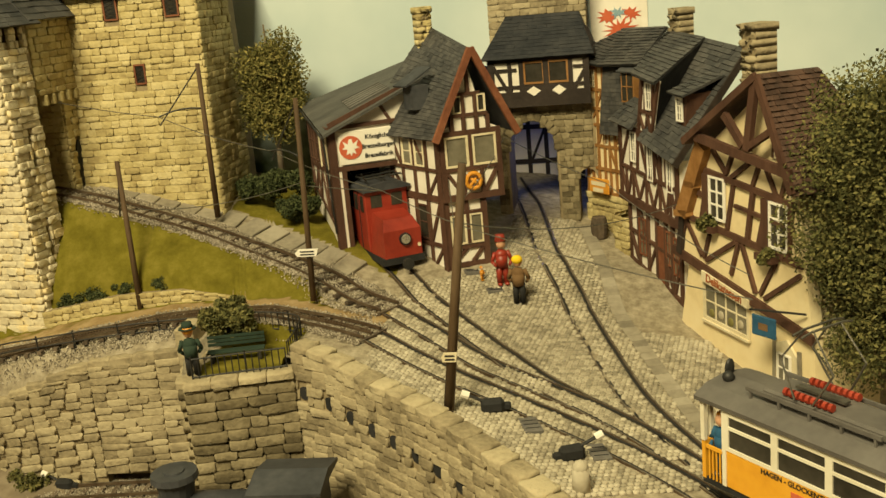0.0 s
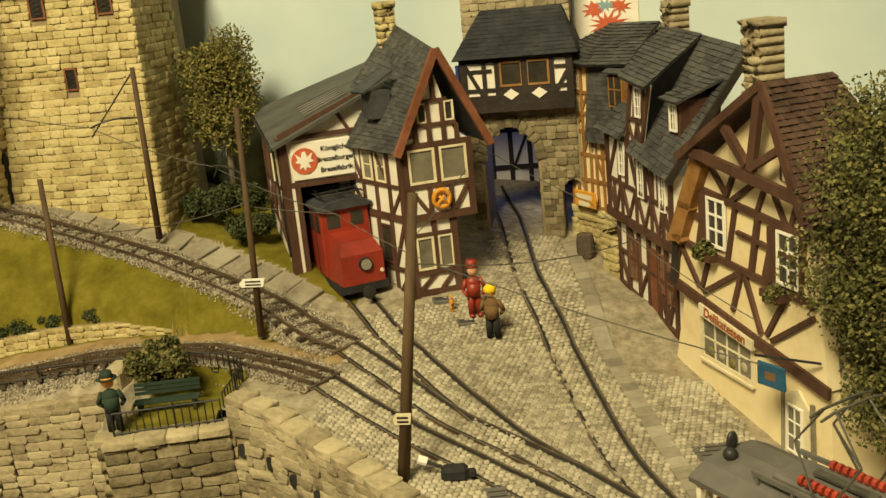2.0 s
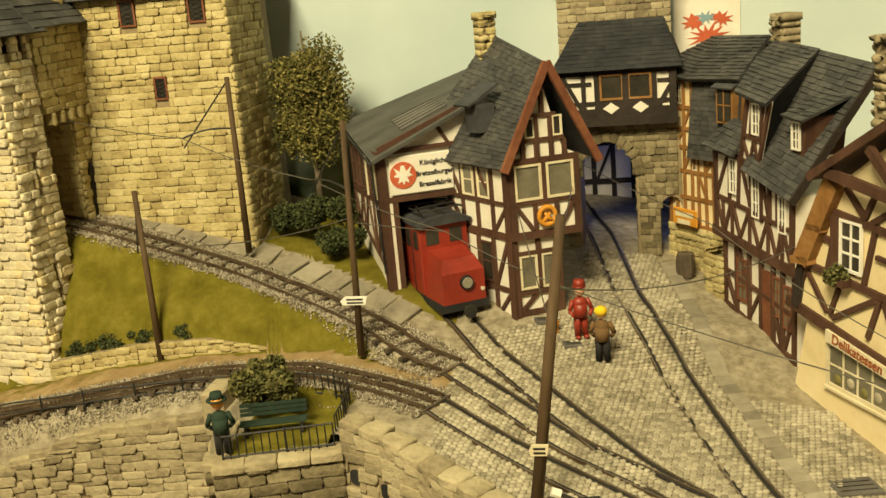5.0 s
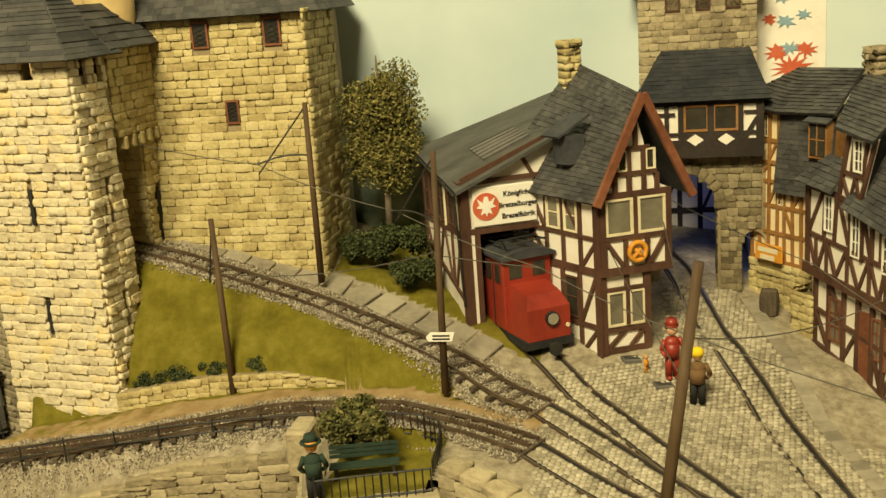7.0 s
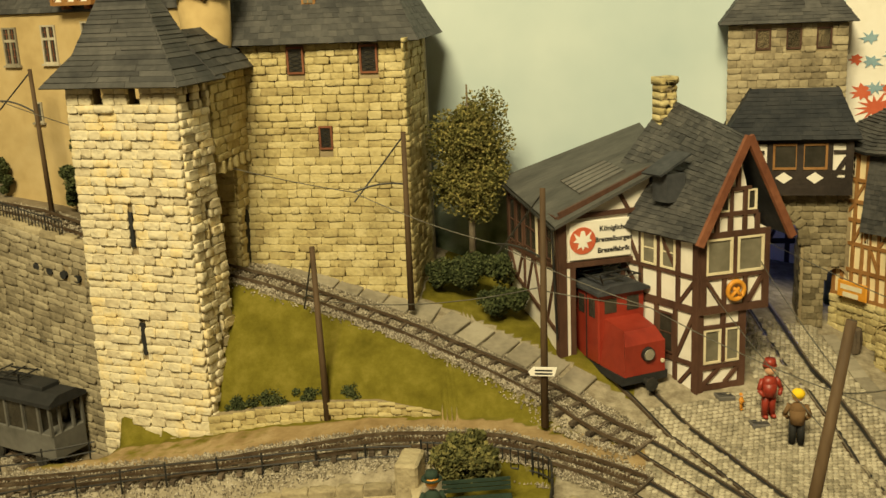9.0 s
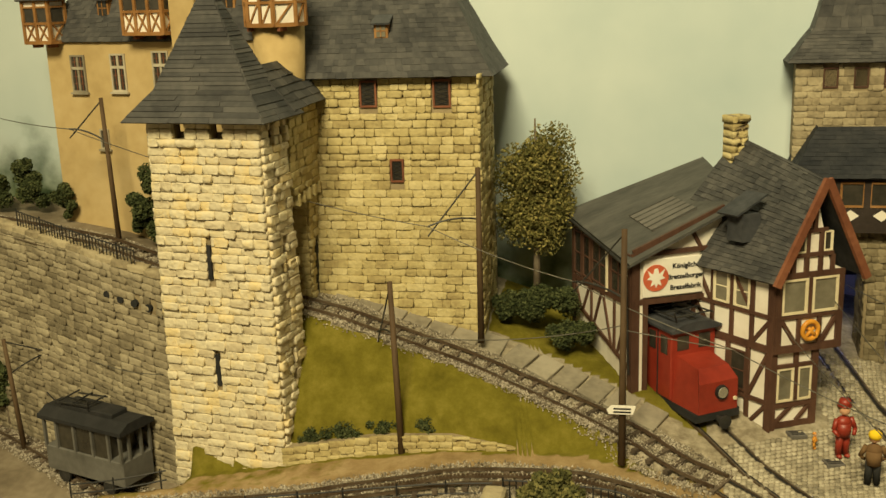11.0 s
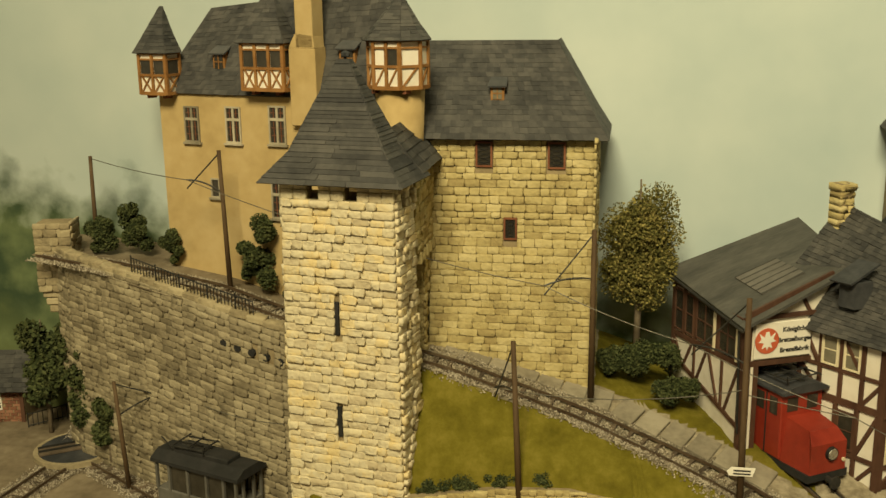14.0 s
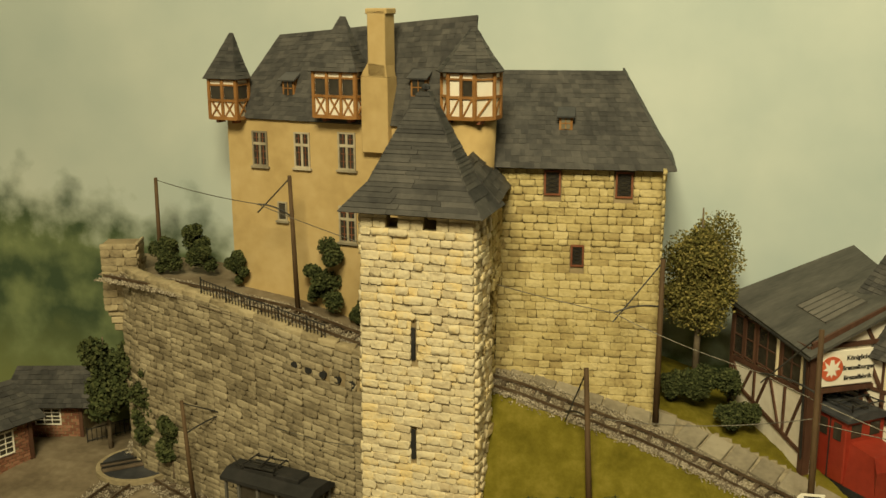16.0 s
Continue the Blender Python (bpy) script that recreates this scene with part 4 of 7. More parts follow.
prism(bm, [(6.75, 16.0), (7.95, 16.0), (7.88, 16.45), (7.1, 16.55)], -0.32, 0.4)
part("chimney", bm, M["ochre"], palace)
roof_dormer(palace, 2.95, 0.32, 15.0, 0.58, 0.75, 0.8)
roof_dormer(palace, 9.0, 0.32, 15.2, 0.7, 0.8, 0.8)

# ---- pretzel bakery: the tall gabled house ----
house = thing("bakery_house", -2.9, 1.95, 0, 25, "tall half-timbered bakery house with slate gable roof", "house")
body(house, [(0.0, 0.0), (1.75, 0.0), (1.75, 3.85), (0.0, 3.85)], 0.12, 4.2, "white")
body(house, [(-0.02, 3.85), (2.45, 3.85), (2.45, 6.35), (1.95, 6.6), (1.28, 9.1), (0.55, 6.6), (-0.02, 6.35)], 0.0, 0.3, "white", "upper_wall")
body(house, [(-0.02, 3.85), (2.45, 3.85), (2.45, 6.1), (-0.02, 6.1)], 0.3, 4.2, "white", "rear_wall")
beams(house, [(-0.02, 3.78, 2.47, 3.78, 0.26), (-0.02, 6.28, 2.47, 6.28, 0.2), (-0.02, 4.88, 2.45, 4.88, 0.12), (0.1, 3.9, 0.1, 6.25), (1.2, 4.9, 1.2, 6.25, 0.14), (2.36, 3.9, 2.36, 6.25), (0.86, 3.9, 0.86, 4.85, 0.12), (1.62, 3.9, 1.62, 4.85, 0.12), (0.2, 4.8, 0.75, 3.95, 0.13), (2.25, 4.8, 1.72, 3.95, 0.13), (0.5, 6.95, 2.0, 6.95, 0.14), (0.82, 7.75, 1.75, 7.75, 0.13), (0.55, 6.3, 0.55, 6.95, 0.14), (1.03, 6.3, 1.03, 7.8, 0.13), (1.55, 6.3, 1.55, 7.8, 0.13), (2.0, 6.3, 2.0, 6.9, 0.13), (1.28, 7.75, 1.28, 8.9, 0.12)], d=0.08)
beams(house, [(0.1, 0.2, 0.1, 3.7, 0.22), (0.95, 1.9, 0.95, 3.7, 0.14), (1.66, 0.2, 1.66, 3.7, 0.22), (0, 1.75, 1.75, 1.75, 0.14), (0, 1.05, 1.75, 1.05, 0.2), (0, 3.15, 1.75, 3.15, 0.13), (0.25, 1.15, 0.85, 1.7, 0.11), (1.05, 1.15, 1.55, 1.7, 0.11)], d=0.08, y=0.12)
window(house, 0.26, 1.06, 5.05, 6.1, 0.0, 1, 1, "frame_w", "shade_glass", 0.08)
window(house, 1.38, 2.2, 5.05, 6.1, 0.0, 1, 1, "frame_w", "shade_glass", 0.08)
window(house, 0.32, 0.82, 1.95, 3.0, 0.12, 1, 1, "frame_w", "shade_glass", 0.07)
window(house, 1.1, 1.52, 1.95, 3.0, 0.12, 1, 1, "frame_w", "shade_glass", 0.07)
window(house, 0.7, 0.95, 7.08, 7.65, 0.0, 1, 1, "frame_w", "glass", 0.05)
window(house, 1.66, 1.9, 7.08, 7.65, 0.0, 1, 1, "frame_w", "glass", 0.05)
# side wall towards the shed
side_beams(house, [(0, 3.78, 4.2, 3.78, 0.24), (0, 6.25, 4.2, 6.25, 0.16), (0, 4.9, 4.2, 4.9, 0.12), (0.08, 0.2, 0.08, 6.2, 0.22), (0.8, 3.9, 0.8, 6.2, 0.13), (1.6, 3.9, 1.6, 6.2, 0.13), (2.4, 3.9, 2.4, 6.2, 0.13), (3.2, 3.9, 3.2, 6.2, 0.13), (0.1, 4.8, 0.75, 3.9, 0.12), (1.55, 6.1, 0.85, 5.0, 0.12), (3.15, 4.8, 2.45, 3.9, 0.12), (3.1, 6.1, 2.5, 5.0, 0.12), (0.1, 1.9, 4.2, 1.9, 0.15), (0.9, 0.5, 0.9, 3.7, 0.14), (1.7, 0.5, 1.7, 3.7, 0.14), (0.15, 3.6, 0.85, 2.0, 0.12), (0.15, 1.8, 0.85, 0.9, 0.12)], x=-0.02)
for y0, z0 in ((0.95, 5.05), (1.78, 5.05)):
    window(house, y0, y0 + 0.5, z0, z0 + 1.0, cols=1, rws=2, side=(-0.03, -1), glass="shade_glass")
window(house, 1.0, 1.55, 2.1, 3.4, cols=1, rws=2, side=(-0.03, -1), frame="timber")
# the steep roof, its barge boards, dormer and chimney
R0, RX0, RX1, RZ = 6.15, -0.35, 2.95, 9.45
shingled(house, "roof", [(RX0, 4.8, R0), (RX0, -0.35, R0), (1.3, -0.35, RZ), (3.0, 4.8, RZ + 0.75)], 26, M["slate_i"], 0.04, 0.3, 91)
shingled(house, "roof", [(RX1, -0.35, R0), (RX1 + 1.7, 4.8, R0), (3.0, 4.8, RZ + 0.75), (1.3, -0.35, RZ)], 26, M["slate_i"], 0.04, 0.3, 92)
beams(house, [(RX0 - 0.02, R0 - 0.08, 1.3, RZ + 0.02, 0.24), (RX1 + 0.02, R0 - 0.08, 1.3, RZ + 0.02, 0.24)], d=0.1, y=-0.33, material="red_timber", name="barge_board")
bm = B()
slab(bm, [(-0.35, 1.2, 8.1), (-0.35, 2.0, 8.1), (0.75, 2.0, 8.75), (0.75, 1.2, 8.75)], 0.07)
d_ = part("shed_dormer_roof", bm, M["slate"], house)
bm = B()
box(bm, -0.05, 0.6, 1.3, 1.9, 7.2, 8.15)
part("shed_dormer", bm, M["slate"], house)
slant(house, 0.364)
chimney(house, 0.95, 4.45, 6.5, 11.0, 0.66, 0.62)
# pretzel on the front
bm = B()
pipe(bm, [(1.24 + 0.29 * math.cos(k * math.tau / 22), -0.16, 4.4 + 0.30 * math.sin(k * math.tau / 22)) for k in range(22)], 0.085, 7, True)
for s in (-1, 1):
    tube(bm, (1.24 + 0.2 * s, -0.17, 4.17), (1.24 - 0.1 * s, -0.2, 4.5), 0.07, 0.06, 6)
part("pretzel_sign", bm, M["orange"], house, "glazed orange-brown pretzel sign", smooth=True)

# ---- engine shed with the factory sign ----
shed = thing("engine_shed", -7.45, 2.9, 0, 25, "half-timbered engine shed with felt roof and open door", "shed")
D = 5.4
bm = B()
prism(bm, [(0.15, 0.5), (D, 0.5), (D, 6.75), (0.15, 6.6)], -0.02, 0.14, Matrix(((0, 1, 0, 0), (1, 0, 0, 0), (0, 0, 1, 0), (0, 0, 0, 1))))
part("side_wall", bm, M["white"], shed)
body(shed, [(-0.02, 0.5), (3.4, 0.5), (3.4, 7.9), (-0.02, 6.6)], D, D + 0.14, "timber", "back_wall")
body(shed, [(0.14, 5.05), (2.85, 5.05), (3.3, 6.3), (3.35, 8.1), (0.14, 6.75)], 0.12, 0.26, "white", "front_gable")
bm = B()
box(bm, 3.0, 3.12, 0.3, D, 0.5, 6.0)
part("inner_wall", bm, M["red_timber"], shed)
beams(shed, [(0.1, 0.8, 0.1, 6.75, 0.3), (0.46, 0.8, 0.46, 5.1, 0.2), (0.1, 6.68, 2.95, 6.72, 0.16), (0.1, 5.0, 2.9, 5.0, 0.18), (0.0, 6.78, 3.4, 8.1, 0.2), (2.1, 7.55, 2.55, 6.75, 0.13)], d=0.1, y=0.12)
beams(shed, [(0.3, 0.9, 0.3, 5.0, 0.12)], d=0.09, y=0.13, material="white", name="door_jamb")
side_beams(shed, [(0.15, 2.55, D, 3.7, 0.16), (0.15, 4.95, D, 4.62, 0.2), (0.15, 6.62, D, 6.72, 0.16), (0.2, 1.5, 0.2, 6.6, 0.22), (1.85, 4.85, 1.85, 6.65, 0.16), (3.55, 4.75, 3.55, 6.7, 0.16), (4.4, 4.7, 4.4, 6.7, 0.14), (D - 0.1, 1.5, D - 0.1, 6.7, 0.2), (0.3, 4.85, 1.2, 2.8, 0.1), (1.45, 2.85, 1.45, 4.8, 0.1), (1.7, 2.9, 2.5, 4.75, 0.1), (3.3, 3.3, 2.6, 4.7, 0.1), (3.55, 3.3, 3.55, 4.7, 0.1), (4.4, 3.5, 3.75, 4.6, 0.1), (4.6, 3.6, 5.2, 4.55, 0.1)], x=-0.02)
side_beams(shed, [(0.42, 5.0, 0.42, 6.5, 0.08), (2.02, 4.9, 2.02, 6.6, 0.08)], x=-0.03, d=0.1, material="frame_w")
for y0, y1, z0 in ((0.55, 1.7, 5.1), (2.15, 3.4, 5.02), (3.7, 4.28, 4.95), (4.52, 5.15, 4.9)):
    window(shed, y0, y1, z0, 6.48, cols=2 if y1 - y0 > 1 else 1, rws=2, side=(-0.03, -1), frame="timber", glass="glass", fw=0.05, bar_w=0.05)
def shed_roof(x, y, up=0.0):
    return (x, y, 6.5 + (0.43 - 0.024 * (y + 0.3)) * (x + 0.3) + 0.11 * (y + 0.3) + up)


bm = B()
warped(bm, [shed_roof(x, y) for x, y in ((-0.3, 5.7), (-0.3, -0.3), (4.0, -0.3), (5.6, 5.7))], 0.12, 12)
part("roof", bm, M["felt"], shed, "grey felt roof")
bm = B()
slab(bm, [shed_roof(x, y, 0.04) for x, y in ((1.15, 2.9), (1.15, 1.0), (2.85, 1.0), (2.85, 2.9))], 0.06)
sky_l = part("skylight", bm, M["tramroof"], shed, "grey ribbed skylight panel")
for k in range(6):
    bm = B()
    bar(bm, shed_roof(1.15, 1.02 + 0.37 * k, 0.04), shed_roof(2.85, 1.02 + 0.37 * k, 0.04), 0.05, 0.03, (-0.4, 0, 1))
    part("rib", bm, M["felt"], sky_l)
bm = B()
tube(bm, shed_roof(-0.34, 5.7, -0.1), shed_roof(-0.34, -0.3, -0.1), 0.05, n=6)
tube(bm, (-0.25, 0.1, 6.5), (-0.12, 0.08, 2.4), 0.045, n=6)
part("gutter", bm, M["gunmetal"], shed)


def words(name, text, parent, size, x, z, y, material, align="CENTER", rot=None, bold=0.0):
    c = bpy.data.curves.new(name, "FONT")
    c.body, c.size, c.align_x, c.extrude, c.offset = text, size * U, align, 0.0001, bold * U
    tmp = bpy.data.objects.new(name, c)
    scene.collection.objects.link(tmp)
    deps = bpy.context.evaluated_depsgraph_get()
    me = bpy.data.meshes.new_from_object(tmp.evaluated_get(deps))
    bpy.data.objects.remove(tmp)
    me.materials.clear()
    me.materials.append(M[material])
    ob = new(name, me)
    ob.parent = parent
    ob.matrix_local = Matrix.Translation(Vector((x, y, z)) * U) @ (rot or Matrix.Rotation(radians(90), 4, "X"))
    return ob


bm = B()
box(bm, 0.36, 2.62, 0.0, 0.08, 5.16, 6.5, None, 0.02)
sign = part("sign_board", bm, M["signwhite"], shed, "white enamel sign with black lettering and red disc")
bm = B()
bmesh.ops.create_cone(bm, cap_ends=True, segments=28, radius1=0.47, radius2=0.47, depth=0.03, matrix=Matrix.Translation((0.82, -0.015, 5.84)) @ Matrix.Rotation(radians(90), 4, "X"))
disc = part("sign_disc", bm, M["signred"], sign)
bm = B()
prism(bm, [(0.82 + 1.15 * x, 5.84 + 1.15 * z) for x, z in ((0, -0.3), (0.05, -0.18), (0.18, -0.24), (0.12, -0.06), (0.3, -0.02), (0.2, 0.06), (0.28, 0.26), (0.1, 0.12), (0.05, 0.3), (-0.05, 0.3), (-0.1, 0.12), (-0.28, 0.26), (-0.2, 0.06), (-0.3, -0.02), (-0.12, -0.06), (-0.18, -0.24), (-0.05, -0.18))], -0.05, -0.032)
part("emblem", bm, M["signwhite"], disc, "plain white emblem")
for k, line in enumerate(("Königliche", "Bretzelburger", "Brezelfabrik")):
    words("lettering", line, sign, 0.245, 1.95, 6.12 - 0.38 * k, -0.014, "letter", bold=0.004)


# ---- town gate with its guard room and the tall tower behind ----
gate = thing("town_gate", -1.5, 8.0, 0, -2, "stone town gate with half-timbered guard room above", "gate")


def arched(bm, w0, w1, top, a0, a1, spring, crown, y0, y1, base=0.0, n=10):
    """A wall from w0 to w1 with an arched opening from a0 to a1, in one piece."""
    mid, r = (a0 + a1) / 2, (a1 - a0) / 2
    arc = [(mid - r * math.cos(math.pi * k / n), spring + (crown - spring) * math.sin(math.pi * k / n)) for k in range(n + 1)]
    prism(bm, [(w0, base), (a0, base), *arc, (a1, base), (w1, base), (w1, top), (w0, top)], y0, y1)


bm = B()
arched(bm, 0, 3.06, 6.5, 0.55, 2.68, 4.35, 5.75, 0.42, 2.3)
part("archway", bm, M["joint"], gate)
bm = B()
arched(bm, 3.06, 4.6, 6.5, 3.55, 4.4, 2.9, 3.5, 0.42, 1.6)
part("side_passage", bm, M["joint"], gate, "small dark arched footway beside the gate")
ARCH = [(0.45, 2.78, 0, 4.35), (0.68, 2.55, 4.3, 4.95), (0.95, 2.3, 4.9, 5.4), (1.25, 2.0, 5.3, 5.78), (3.55, 4.4, 0, 3.0), (3.68, 4.27, 2.9, 3.4)]
# the gate's shade is carried by this darker stone colour
stone_face(gate, "shade_tinted", (0, 0.43, 0), (1, 0, 0), (0, 0, 1), 4.25, 6.5, 0.26, 0.34, 0.12, 101, ARCH)
stone_face(gate, "shade_tinted", (2.69, 2.2, 0.8), (0, -1, 0), (0, 0, 1), 1.75, 3.6, 0.26, 0.36, 0.06, 102)
for k in range(13):
    a = math.pi * (k + 0.5) / 13
    ob = new("stone", STONES["shade_tinted"][k % 7])
    ob.parent = gate
    ob.matrix_local = Matrix.Translation(Vector((1.615 - 1.2 * math.cos(a), 0.44, 4.35 + 1.55 * math.sin(a))) * U) @ Matrix.Rotation(a - math.pi / 2, 4, "Y") @ Matrix(((0.28, 0, 0, 0), (0, 0, -0.15, 0), (0, 0.36, 0, 0), (0, 0, 0, 1)))
body(gate, [(0, 6.5), (4.25, 6.5), (4.25, 8.5), (0, 8.5)], -0.1, 2.2, "white", "guard_room")
beams(gate, [(-0.05, 6.64, 4.3, 6.64, 0.46), (-0.05, 6.95, 4.3, 6.95, 0.22), (-0.05, 8.42, 4.3, 8.42, 0.22), (-0.05, 8.02, 1.2, 8.02, 0.1), (3.6, 8.02, 4.3, 8.02, 0.1), (0.1, 6.5, 0.1, 8.5, 0.26), (4.15, 6.5, 4.15, 8.5, 0.26), (0.9, 7.0, 0.9, 8.4, 0.16), (1.42, 7.0, 1.42, 8.4, 0.24), (2.45, 7.0, 2.45, 8.4, 0.24), (3.48, 7.0, 3.48, 8.4, 0.2), (0.15, 8.3, 0.8, 7.05, 0.14), (4.05, 7.8, 3.6, 7.05, 0.14), (0.0, 7.28, 4.3, 7.28, 0.12), (1.5, 7.08, 3.4, 7.08, 0.34)], d=0.09, y=-0.1, material="black_timber")
for x0 in (1.58, 2.6):
    window(gate, x0, x0 + 0.72, 7.45, 8.25, -0.12, 1, 1, "oak", "glass", 0.08)
for x0 in (1.9, 2.98):
    bm = B()
    prism(bm, [(x0 - 0.3, 7.07), (x0, 6.86), (x0 + 0.3, 7.07), (x0, 7.28)], -0.235, -0.19)
    part("lozenge_panel", bm, M["white"], gate)
shingled(gate, "roof", [(-0.25, -0.45, 8.5), (4.5, -0.45, 8.5), (3.85, 1.0, 10.2), (0.75, 1.0, 10.2)], 12, M["slate_dark"], 0.03, 0.4, 111)
shingled(gate, "roof", [(4.5, -0.45, 8.5), (4.5, 2.4, 8.5), (3.85, 2.4, 10.2), (3.85, 1.0, 10.2)], 12, M["slate_dark"], 0.03, 0.4, 112)
shingled(gate, "roof", [(-0.25, 2.4, 8.5), (-0.25, -0.45, 8.5), (0.75, 1.0, 10.2), (0.75, 2.4, 10.2)], 12, M["slate_dark"], 0.03, 0.4, 113)

gtower = thing("gate_tower", -1.55, 9.4, 0, -2, "square grey stone tower with dark slate roof", "tower")
bm = B()
box(bm, 0.08, 4.2, 0.08, 1.55, 6.6, 12.6)
part("wall_core", bm, M["joint"], gtower)
stone_face(gtower, "grey", (0, 0.1, 8.4), (1, 0, 0), (0, 0, 1), 4.25, 4.1, 0.27, 0.42, 0.1, 121, [(1.0, 1.55, 3.2, 4.0), (2.1, 2.6, 3.2, 4.0), (3.15, 3.7, 3.2, 4.0)])
for x0 in (1.06, 2.14, 3.2):
    window(gtower, x0, x0 + 0.42, 11.65, 12.3, 0.1, 1, 1, "timber", "glass", 0.06)
for c in ([(-0.3, -0.25, 12.55), (4.55, -0.25, 12.55), (3.6, 0.45, 13.8), (0.65, 0.45, 13.8)], [(0.65, 0.45, 13.8), (3.6, 0.45, 13.8), (2.5, 1.0, 18.0), (1.8, 1.0, 18.0)], [(4.55, -0.25, 12.55), (4.55, 1.55, 12.55), (3.6, 1.55, 13.8), (3.6, 0.45, 13.8)], [(-0.3, 1.55, 12.55), (-0.3, -0.25, 12.55), (0.65, 0.45, 13.8), (0.65, 1.55, 13.8)], [(3.6, 0.45, 13.8), (3.6, 1.55, 13.8), (2.5, 1.55, 18.0), (2.5, 1.0, 18.0)], [(0.65, 1.55, 13.8), (0.65, 0.45, 13.8), (1.8, 1.0, 18.0), (1.8, 1.55, 18.0)]):
    shingled(gtower, "roof", c, 10, M["slate_i"], 0.03, 0.45, 131)
# the blue-lit lane behind the gate
lane = thing("lane_houses", -3.2, 11.9, 0, 0, "shaded half-timbered houses in the lane behind the gate", "house")
body(lane, [(0, 0.5), (7, 0.5), (7, 8.5), (0, 8.5)], 5.0, 5.3, "white", "end_wall")
beams(lane, [(x, 0.6, x, 8.4, 0.22) for x in (0.6, 1.5, 2.4, 3.3, 4.2, 5.1)] + [(0, z, 7, z, 0.24) for z in (2.4, 4.2, 6.0)] + [(x, 2.4, x + 0.8, 4.2, 0.14) for x in (0.7, 2.5, 4.3)], y=5.0, material="black_timber")
# the lane's shade is put into the near-black colour of these side walls
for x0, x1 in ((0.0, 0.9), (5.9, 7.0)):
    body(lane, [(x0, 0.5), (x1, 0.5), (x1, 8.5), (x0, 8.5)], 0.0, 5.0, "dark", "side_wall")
# unseen lid, added to keep room light out of the lane
bm = B()
box(bm, 0, 7, 0, 5.3, 8.5, 8.7)
part("cover", bm, M["slate"], lane)
# the painted banner on the wall beyond the gate
banner = thing("wall_banner", 2.85, 10.93, 8.0, 0, "white banner painted with red and blue heraldic shapes", "banner")
bm = B()
box(bm, 0, 2.5, 0, 0.05, 0.2, 6.5)
part("cloth", bm, M["signwhite"], banner)
r = random.Random(19)
for cx, cz, rad, n, mt, lift in ((1.25, 1.15, 0.85, 26, "signred", 0.02), (0.75, 1.75, 0.5, 18, "signred", 0.022), (1.8, 1.8, 0.5, 18, "signred", 0.024), (1.2, 1.9, 0.42, 16, "paleblue", 0.03), (1.05, 2.9, 0.4, 14, "paleblue", 0.031), (0.9, 3.8, 0.38, 14, "paleblue", 0.032), (1.7, 3.1, 0.3, 14, "paleblue", 0.033), (0.45, 3.0, 0.32, 14, "signred", 0.025), (1.9, 4.2, 0.3, 12, "signred", 0.026)):
    bm = B()
    prism(bm, [(cx + rad * q * math.cos(k * math.tau / n), cz + rad * 0.72 * q * math.sin(k * math.tau / n)) for k, q in ((k, r.uniform(0.8, 1.1) if k % 2 else r.uniform(0.28, 0.7)) for k in range(n))], -lift, -0.004)
    part("painted_shape", bm, M[mt], banner)

# ---- orange-timbered house next to the gate ----
inn = thing("corner_house", 2.45, 8.85, 0, -51.5, "narrow old house with orange-brown timber framing", "house")
body(inn, [(0, 0), (3.9, 0), (3.9, 8.1), (0, 8.1)], 0, 3, "cream")
beams(inn, [(x, 2.4, x + rng.uniform(-0.1, 0.1), 8.0, 0.13) for x in (0.1, 0.48, 0.9, 1.32)] + [(x, 2.4, x + rng.uniform(-0.08, 0.08), 5.2, 0.12) for x in (1.7, 2.1, 2.5)] + [(0, z, 1.45, z, 0.13) for z in (5.4, 6.1, 6.9, 7.9)] + [(0, z, 2.65, z, 0.13) for z in (2.45, 3.5, 4.5)] + [(0.1, 3.6, 0.5, 4.4), (0.95, 4.6, 1.3, 5.3), (0.5, 5.5, 0.9, 6.0), (0.95, 6.2, 1.3, 6.8), (2.1, 3.6, 1.7, 4.4), (1.35, 4.6, 1.7, 5.2), (2.1, 4.6, 2.5, 5.2), (0.12, 7.0, 0.45, 7.8)], w=0.1, material="oak")
window(inn, 0.6, 0.86, 7.05, 7.75, 0, 2, 3, "frame_w", bar_w=0.025, fw=0.04)
window(inn, 1.42, 1.62, 4.6, 5.1, 0, 2, 3, "frame_w", bar_w=0.02, fw=0.03)
stone_face(inn, "castle", (0, -0.02, 0), (1, 0, 0), (0, 0, 1), 3.0, 2.4, 0.3, 0.42, 0.14, 141)
shingled(inn, "slate_hung_wall", [(1.42, -0.32, 5.1), (3.95, -0.32, 5.15), (3.95, -0.02, 8.15), (1.5, -0.02, 8.1)], 17, M["slate_i"], 0.03, 0.3, 143)
shingled(inn, "roof", [(-0.4, -0.35, 8.28), (1.55, -0.4, 7.98), (1.0, 1.7, 9.32), (0.3, 2.2, 9.26)], 13, M["slate_i"], 0.055, 0.3, 142)
shingled(inn, "roof", [(1.55, -0.4, 7.98), (4.2, -0.4, 8.1), (3.4, 1.9, 9.36), (1.0, 1.7, 9.32)], 13, M["slate_i"], 0.055, 0.3, 144)
bm = B()
box(bm, 0.62, 1.95, -0.42, -0.34, 2.5, 3.15, None, 0.03)
bs = part("hanging_sign", bm, M["orange"], inn, "orange board with pale lettering")
for x0, x1, z in ((0.78, 1.75, 2.92), (0.9, 1.6, 2.64)):
    bm = B()
    box(bm, x0, x1, -0.435, -0.423, z - 0.09, z + 0.09)
    part("writing_bar", bm, M["frame_w"], bs)
roof_dormer(inn, 3.5, -0.4, 6.55, 0.82, 1.3, 0.9, "oak")
